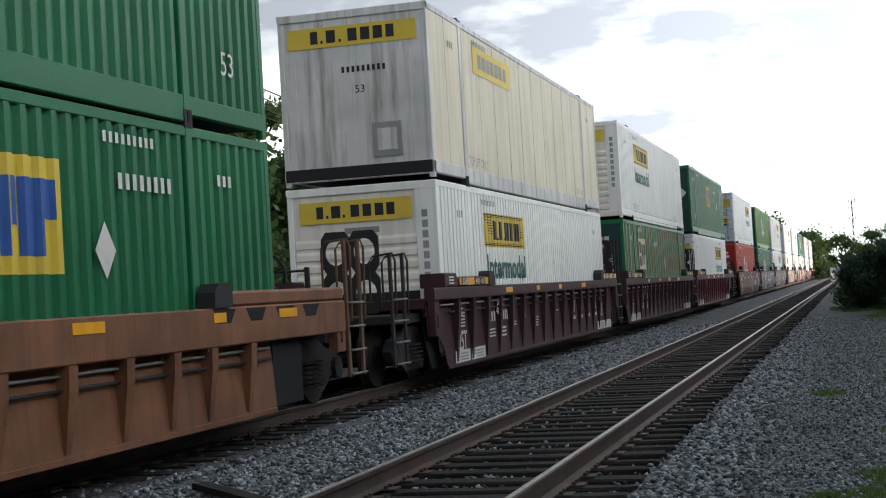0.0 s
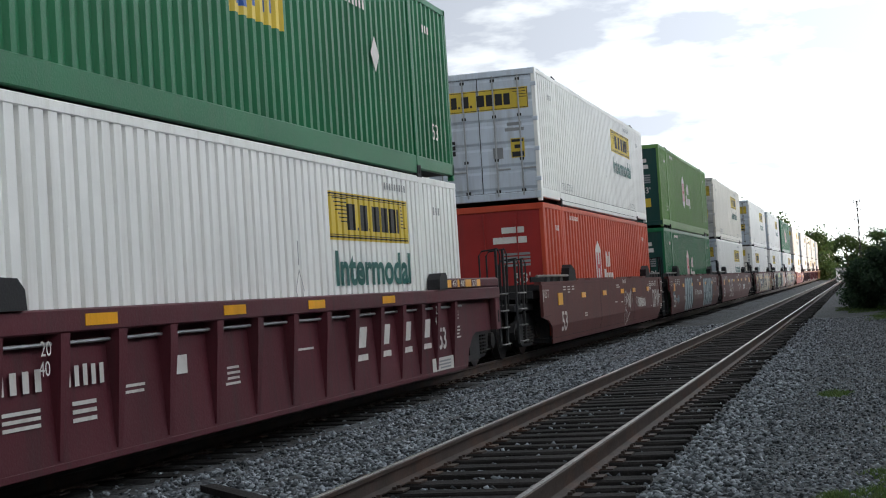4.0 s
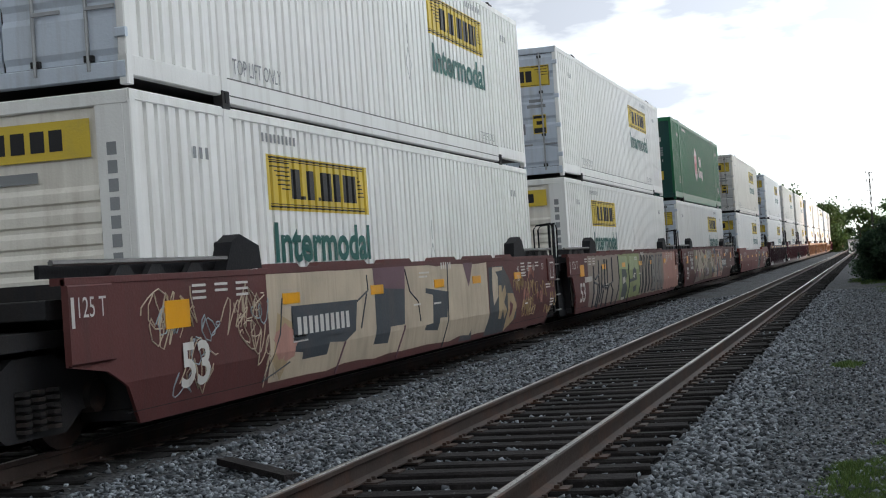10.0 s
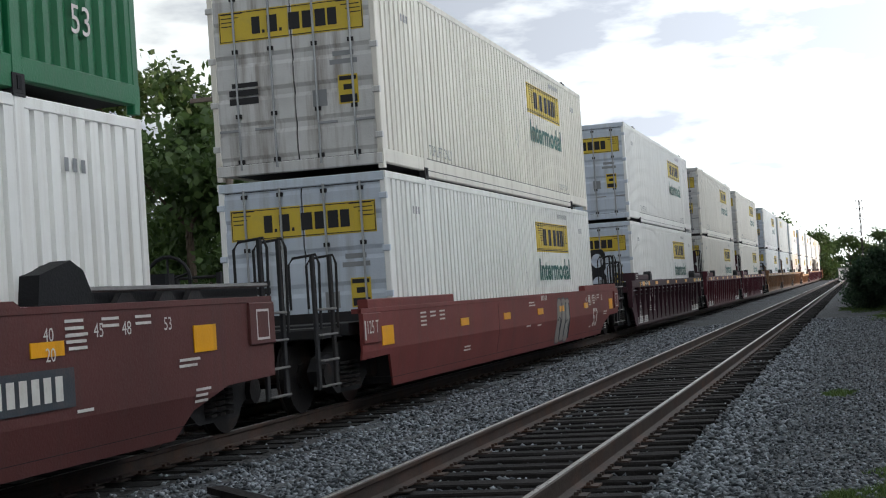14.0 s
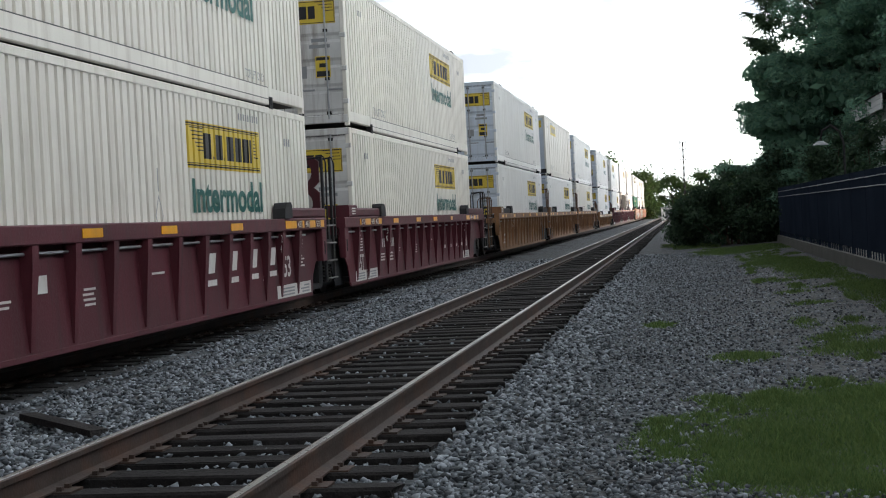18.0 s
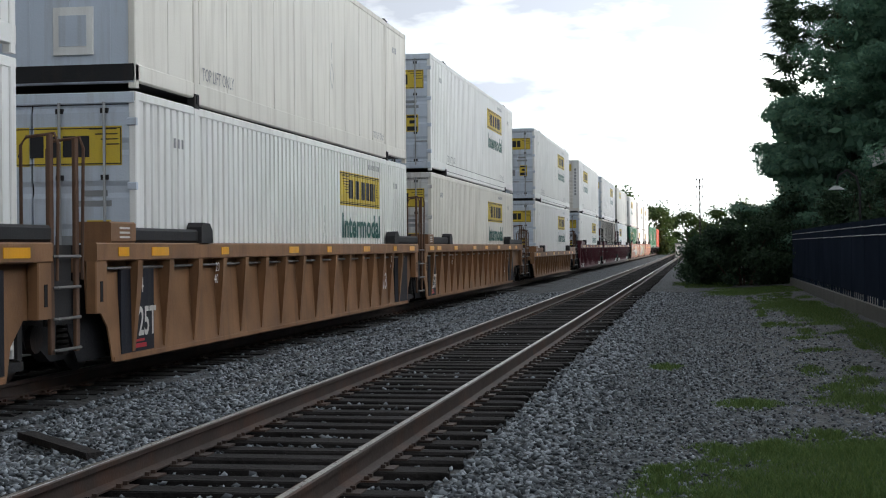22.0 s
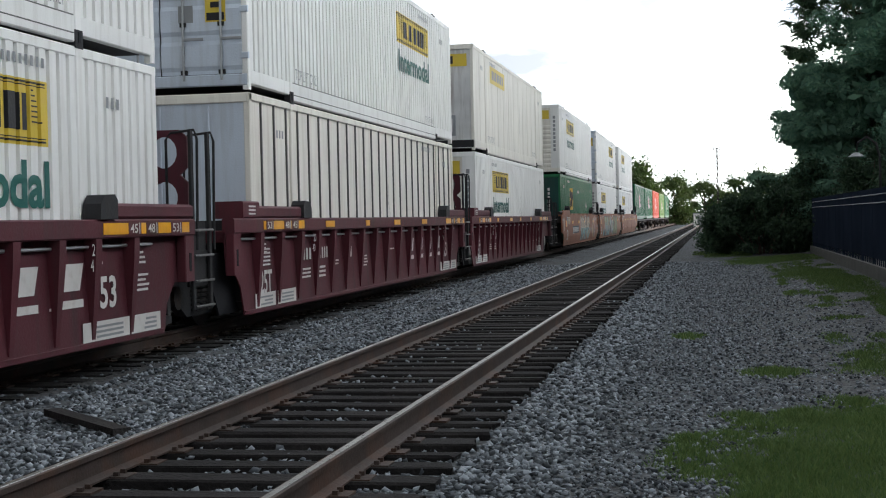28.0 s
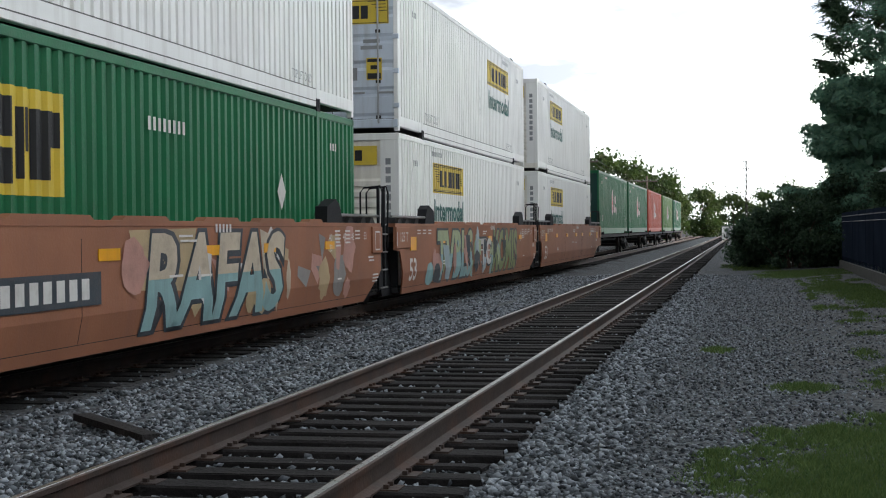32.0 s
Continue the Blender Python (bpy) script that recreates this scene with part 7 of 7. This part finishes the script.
def pine(label, x, y, height, spread, seed, count=26000, low=0.08):
    """Soft flat boughs of fine needles round a tapered trunk."""
    rng = random.Random(seed)
    t = thing("pine_tree", label, "tree", "pines behind the fence", pose(x, y, -0.2))
    trunk = Geo().tube([(0, 0, 0), (0.05, 0, height * 0.5), (0, 0.05, height)], [0.24, 0.15, 0.03], 9)
    cs, rs, core, cr = [], [], [], []
    z = height * low
    while z < height * 0.98:
        for k in range(6):
            a = rng.uniform(0, 2 * math.pi)
            L = spread * (1 - (z / height) ** 1.6 * 0.72) * rng.choice((0.6, 0.75, 0.9, 1.0, 1.12))
            tip = (L * math.cos(a), L * math.sin(a), z + rng.uniform(-0.2, 0.5))
            trunk.tube([(0, 0, z), (tip[0] * 0.55, tip[1] * 0.55, z + 0.15), tip], [0.05, 0.03, 0.012], 4)
            for q in (0.5, 0.75, 0.98):
                cs.append((tip[0] * q + rng.uniform(-0.25, 0.25), tip[1] * q + rng.uniform(-0.25, 0.25), z + (tip[2] - z) * q + rng.uniform(-0.06, 0.16)))
                rr = rng.uniform(0.65, 1.05) * (1.25 - 0.5 * q) * (0.6 + 0.09 * spread)
                rs.append((rr, rr, rr * rng.uniform(0.4, 0.6)))
            core.append((tip[0] * 0.45, tip[1] * 0.45, z))
            cr.append((spread * 0.2, spread * 0.2, 0.45))
        z += rng.uniform(0.5, 0.75)
    part("trunk", trunk, BARK, t)
    v, f = pads(cs, rs, count, 0.085, seed, 0.36)
    v2, f2 = leaves(core, cr, count // 8, 0.3, seed + 1, 0.5)
    leaf_part(t, "crown", np.concatenate([v, v2]), np.concatenate([f, f2 + len(v)]), LEAF_PINE)
    return t


def feather_tree(label, x, y, height, spread, seed, low=0.3):
    """A tree with long feathered leaves that droop from the ends of its limbs."""
    rng = random.Random(seed)
    t = thing("tree", label, "tree", "trees", pose(x, y, -0.3))
    trunk = Geo().tube([(0, 0, 0), (0.15, 0, height * 0.4), (0, 0, height)], [0.2, 0.14, 0.03], 8)
    quads, cs, rs = [], [], []
    for k in range(260):
        z = height * rng.uniform(low, 1.0)
        a = rng.uniform(0, 2 * math.pi)
        r = spread * math.sin(math.pi * min(0.93, 0.25 + 0.7 * (z / height - low) / (1 - low))) ** 0.5 * rng.choice((0.4, 0.55, 0.7, 0.8, 0.9, 0.95))
        end = Vector((r * math.cos(a), r * math.sin(a), z))
        if k % 6 == 0:
            trunk.tube([(0, 0, z * 0.8), tuple(end * 0.5 + Vector((0, 0, z * 0.43))), tuple(end)], [0.035, 0.018, 0.006], 4)
        cs.append(tuple(end * 0.93 + Vector((0, 0, z * 0.05))))
        rs.append((0.42, 0.42, 0.35))
        for j in range(11):
            b = a + rng.uniform(-1.7, 1.7)
            d = Vector((math.cos(b), math.sin(b), rng.uniform(-0.1, 0.7))).normalized()
            p, n = end.copy(), rng.uniform(0.45, 0.75)
            for q in range(8):
                p = p + d * n / 8
                d = (d + Vector((0, 0, -0.1))).normalized()
                side = d.cross(Vector((0, 0, 1))).normalized()
                for w in (-1, 1):
                    tip = p + (side * w * 0.8 + d * 0.6 + Vector((0, 0, -0.25))) * 0.17 * (1.15 - q * 0.07)
                    m = (p + tip) / 2
                    quads += [tuple(p), tuple(m + d * 0.05), tuple(tip), tuple(m - d * 0.05)]
    part("trunk", trunk, BARK, t)
    v, f = leaves(cs, rs, 30000, 0.10, seed, 0.4)
    q = np.array(quads)
    leaf_part(t, "crown", np.concatenate([q, v]), np.arange(len(q) + len(v)).reshape(-1, 4), LEAF_FEATHER)
    return t


def bush(label, x, y, w, d, h, seed, count=30000, mat=None):
    rng = random.Random(seed)
    t = thing("bush", label, "bush", "", pose(x, y, -0.2))
    cs, rs = [], []
    for k in range(60):
        a, r = rng.uniform(0, 2 * math.pi), rng.random() ** 0.5
        px, py = w / 2 * r * math.cos(a), d / 2 * r * math.sin(a)
        top = h * (1 - 0.55 * r * r) * (0.75 + 0.25 * rng.random())
        z = rng.uniform(0.12, 1.0) * top
        cs.append((px, py, z))
        q = rng.uniform(0.3, 0.62)
        rs.append((q, q, q * 0.8))
    stems = Geo()
    for k in range(9):
        c = cs[k * 5]
        stems.tube([(c[0] * 0.2, c[1] * 0.2, -0.1), (c[0] * 0.6, c[1] * 0.6, c[2] * 0.6), c], [0.05, 0.03, 0.01], 5)
    part("stem", stems, BARK, t)
    v, f = leaves(cs, rs, count, 0.07, seed, 0.5)
    leaf_part(t, "foliage", v, f, mat or LEAF_DARK)
    return t


bush("dense dark green shrub at the end of the fence", 1.75, 57.5, 4.2, 5.0, 3.3, 11, 40000)
bush("dense dark green shrub beside the fence", 3.4, 58.5, 3.0, 4.0, 3.7, 12, 26000)
bush("low dark shrub close to the rails", 0.3, 62.5, 1.6, 3.0, 1.7, 13, 12000)
pine("tall soft green pine with layered boughs", 7.7, 58.5, 15.0, 4.5, 21, 210000)
pine("green pine with drooping boughs", 9.6, 54.0, 13.5, 3.8, 22, 90000)
pine("green pine behind the fence", 11.0, 66.0, 14.0, 4.6, 23, 24000)
pine("low green pine with spreading boughs", 4.4, 60.5, 7.6, 3.0, 25, 120000, 0.2)
feather_tree("tall tree with drooping feathered leaves", 6.1, 63.0, 15.0, 3.2, 24)
bush("leafy green shrub behind the fence", 5.9, 47.0, 2.6, 3.0, 4.3, 14, 26000, LEAF_DARK)
bush("leafy green shrub behind the black fence", 4.9, 52.0, 2.4, 4.0, 4.2, 15, 26000, LEAF_DARK)
bush("tall green shrub in front of the house", 7.6, 47.5, 2.6, 3.0, 5.2, 16, 26000, LEAF_DARK)
rng = random.Random(8)
# out-of-view row added to keep the low sun off the near train
for k in range(36):
    y = -32 + k * 5.2
    x = (20 if k % 2 else 23) + rng.uniform(-1, 1) if y < 66 else (15.5 if k % 2 else 18) + rng.uniform(-1, 1)
    broad_tree("unseen leafy tree added to shade the train", x, y, rng.uniform(11, 12.5), 5.4, 4200, 0.8, 70 + k, LEAF_DARK, 0.02, clumps=44)
# woods behind the train and in the distance
for k, (x, y, h, s) in enumerate(((-30, 58, 13, 5.5), (-24, 50, 9, 4.5), (-38, 66, 14, 6), (-27, 78, 11, 5), (-33, 96, 12, 5), (-21, 112, 10, 4.5), (-16.5, 150, 10, 4), (-20, 160, 9.5, 4.5), (-14, 178, 10, 5), (-11, 200, 9, 5),
                                  (-13.5, 235, 9, 5), (-7, 255, 8, 5), (-2, 290, 8, 6), (4, 300, 9, 6), (10, 300, 10, 7), (-26, 130, 10, 5), (-45, 80, 14, 6), (-44, 110, 12, 6), (-21, 62, 9, 4.5), (-24, 70, 10, 5), (-29, 66, 12, 5))):
    broad_tree("broad-leaved tree on the far side of the railway", x, y, h, s, 7000 if y > 100 else 13000, 0.24 if y > 100 else 0.19, 100 + k, LEAF_MID, 0.1)

# ---- fence, wall, lamp, house ----
wall = tagged(new("retaining_wall", Geo().prism([(3.35, 14.0), (3.55, 14.0), (3.45, 54.0), (3.25, 54.0)], 2, -0.5, 0.16).mesh("retaining_wall", CONCRETE)), "low weathered concrete kerb wall", "wall", kind="structure")
fence = thing("fence", "black screened fence on a concrete kerb", "fence")
tagged(fence, kind="structure")
for k in range(17):
    y = 14.2 + k * 2.48
    x = 3.45 - (y - 14) * 0.0025
    part("post", Geo().box(x - 0.018, x + 0.03, y - 0.03, y + 0.03, 0.16, 1.84, 0.006), FENCE_BLACK, fence)
    if k < 16:
        part("panel", Geo().box(x - 0.016, x + 0.01, y + 0.03, y + 2.45, 0.3, 1.83), FENCE_BLACK, fence, "black screening cloth")
        for z in (1.52, 1.7):
            part("rail", Geo().tube([(x - 0.026, y, z), (x - 0.026, y + 2.48, z - 0.006)], 0.009, 6), GALV, fence, "thin steel rail")
        for q in range(6):
            part("picket", Geo().box(x - 0.012, x + 0.012, y + 0.2 + q * 0.4, y + 0.23 + q * 0.4, 0.16, 0.3), FENCE_BLACK, fence)

lamp = thing("street_lamp", "gooseneck lamp with a pale dish shade", "lamp", m=pose(4.63, 44.0, -1.03))
part("pole", Geo().tube([(0, 0, -0.3), (0, 0, 3.9), (-0.1, 0, 4.3), (-0.35, 0, 4.5), (-0.6, 0, 4.35), (-0.65, 0, 4.1)], 0.035, 7), STEEL_DARK, lamp)
part("shade", Geo().cyl((-0.65, 0, 4.0), 0.25, 0.12, 2, 18, 0.06), GALV, lamp, "pale dish shade")

house = thing("house", "house with light grey cladding behind the trees", "house", m=pose(6.85, 49.5, 0.6))
part("wall", Geo().box(0, 6, 0, 8, -0.3, 4.0), CLADDING, house)
for z in (3.55, 3.72, 3.89):
    part("fascia_board", Geo().box(-0.5, -0.44, -0.6, 8.6, z, z + 0.15), CLADDING, house)
part("roof", Geo().prism([(-0.6, 4.05), (3, 5.6), (6.6, 4.05)], 1, -0.6, 8.6), STEEL_DARK, house)

# ---- mast, poles, cabin ----
mast = thing("radio_mast", "slender lattice mast with antenna frames", "mast", m=pose(0.4, 250, -0.5))
g = Geo()
for k in range(3):
    a = 2 * math.pi * k / 3
    g.tube([(0.2 * math.cos(a), 0.2 * math.sin(a), 0), (0.09 * math.cos(a), 0.09 * math.sin(a), 13)], 0.055, 5)
for k in range(13):
    r = 0.2 - 0.11 * k / 13
    for j in range(3):
        a, b = 2 * math.pi * j / 3, 2 * math.pi * (j + 1) / 3
        g.tube([(r * math.cos(a), r * math.sin(a), k), (r * math.cos(b), r * math.sin(b), k + 1)], 0.035, 4)
part("lattice", g, STEEL_DARK, mast)
for z in (9.9, 11.6, 12.8):
    part("antenna_frame", Geo().box(-0.5, 0.5, -0.05, 0.05, z, z + 0.07).box(-0.55, -0.43, -0.08, 0.08, z - 0.25, z + 0.35).box(0.43, 0.55, -0.08, 0.08, z - 0.25, z + 0.35), STEEL_DARK, mast)


def utility_pole(x, y, h):
    p = thing("utility_pole", "weathered wooden utility pole with cross-arm", "utility pole", "utility poles", pose(x, y, -0.6))
    part("pole", Geo().tube([(0, 0, 0), (0, 0, h)], [0.16, 0.11], 8), POLE_WOOD, p)
    part("cross_arm", Geo().box(-1.2, 1.2, -0.06, 0.06, h - 0.7, h - 0.56, 0.01), POLE_WOOD, p)
    for q in (-1.05, -0.4, 0.4, 1.05):
        part("insulator", Geo().cyl((q, 0, h - 0.48), 0.05, 0.16, 2, 8), GREY_INK, p)
    return p


POLES = [(-19.5, 44, 9.5), (-17.0, 88, 9.0), (-14.0, 132, 8.6), (-11.0, 172, 8.0), (-9.0, 215, 7.5)]
for p in POLES:
    utility_pole(*p)
for (x0, y0, h0), (x1, y1, h1) in zip(POLES, POLES[1:]):
    w = thing("power_line", "thin sagging overhead power wires", "cable", "wires between the poles")
    for q in (-1.05, -0.4, 0.4, 1.05):
        part("wire", Geo().tube([(x0 + q + (x1 - x0) * k / 10, y0 + (y1 - y0) * k / 10, h0 - 1.0 + (h1 - h0) * k / 10 - 0.9 * math.sin(math.pi * k / 10)) for k in range(11)], 0.02, 4), STEEL_DARK, w)
cabin = thing("signal_cabin", "small white trackside equipment cabin", "cabin", m=pose(-2.9, 200, -0.3))
part("body", Geo().box(0, 1.9, 0, 2.2, 0, 1.75, 0.05), WHITE, cabin)
part("roof", Geo().box(-0.1, 2.0, -0.1, 2.3, 1.75, 1.9, 0.03), GALV, cabin)
part("door", Geo().box(0.5, 1.1, -0.03, 0.0, 0.15, 1.55), GREY_INK, cabin)


# ---- what moves ----
def motions():
    times = [t for t, _ in TRAVEL if t == int(t)]
    for ob, y, z in TRAIN:
        walk(ob, [(t, pose(XC, y - travelled(t), z)) for t in times])


motions()
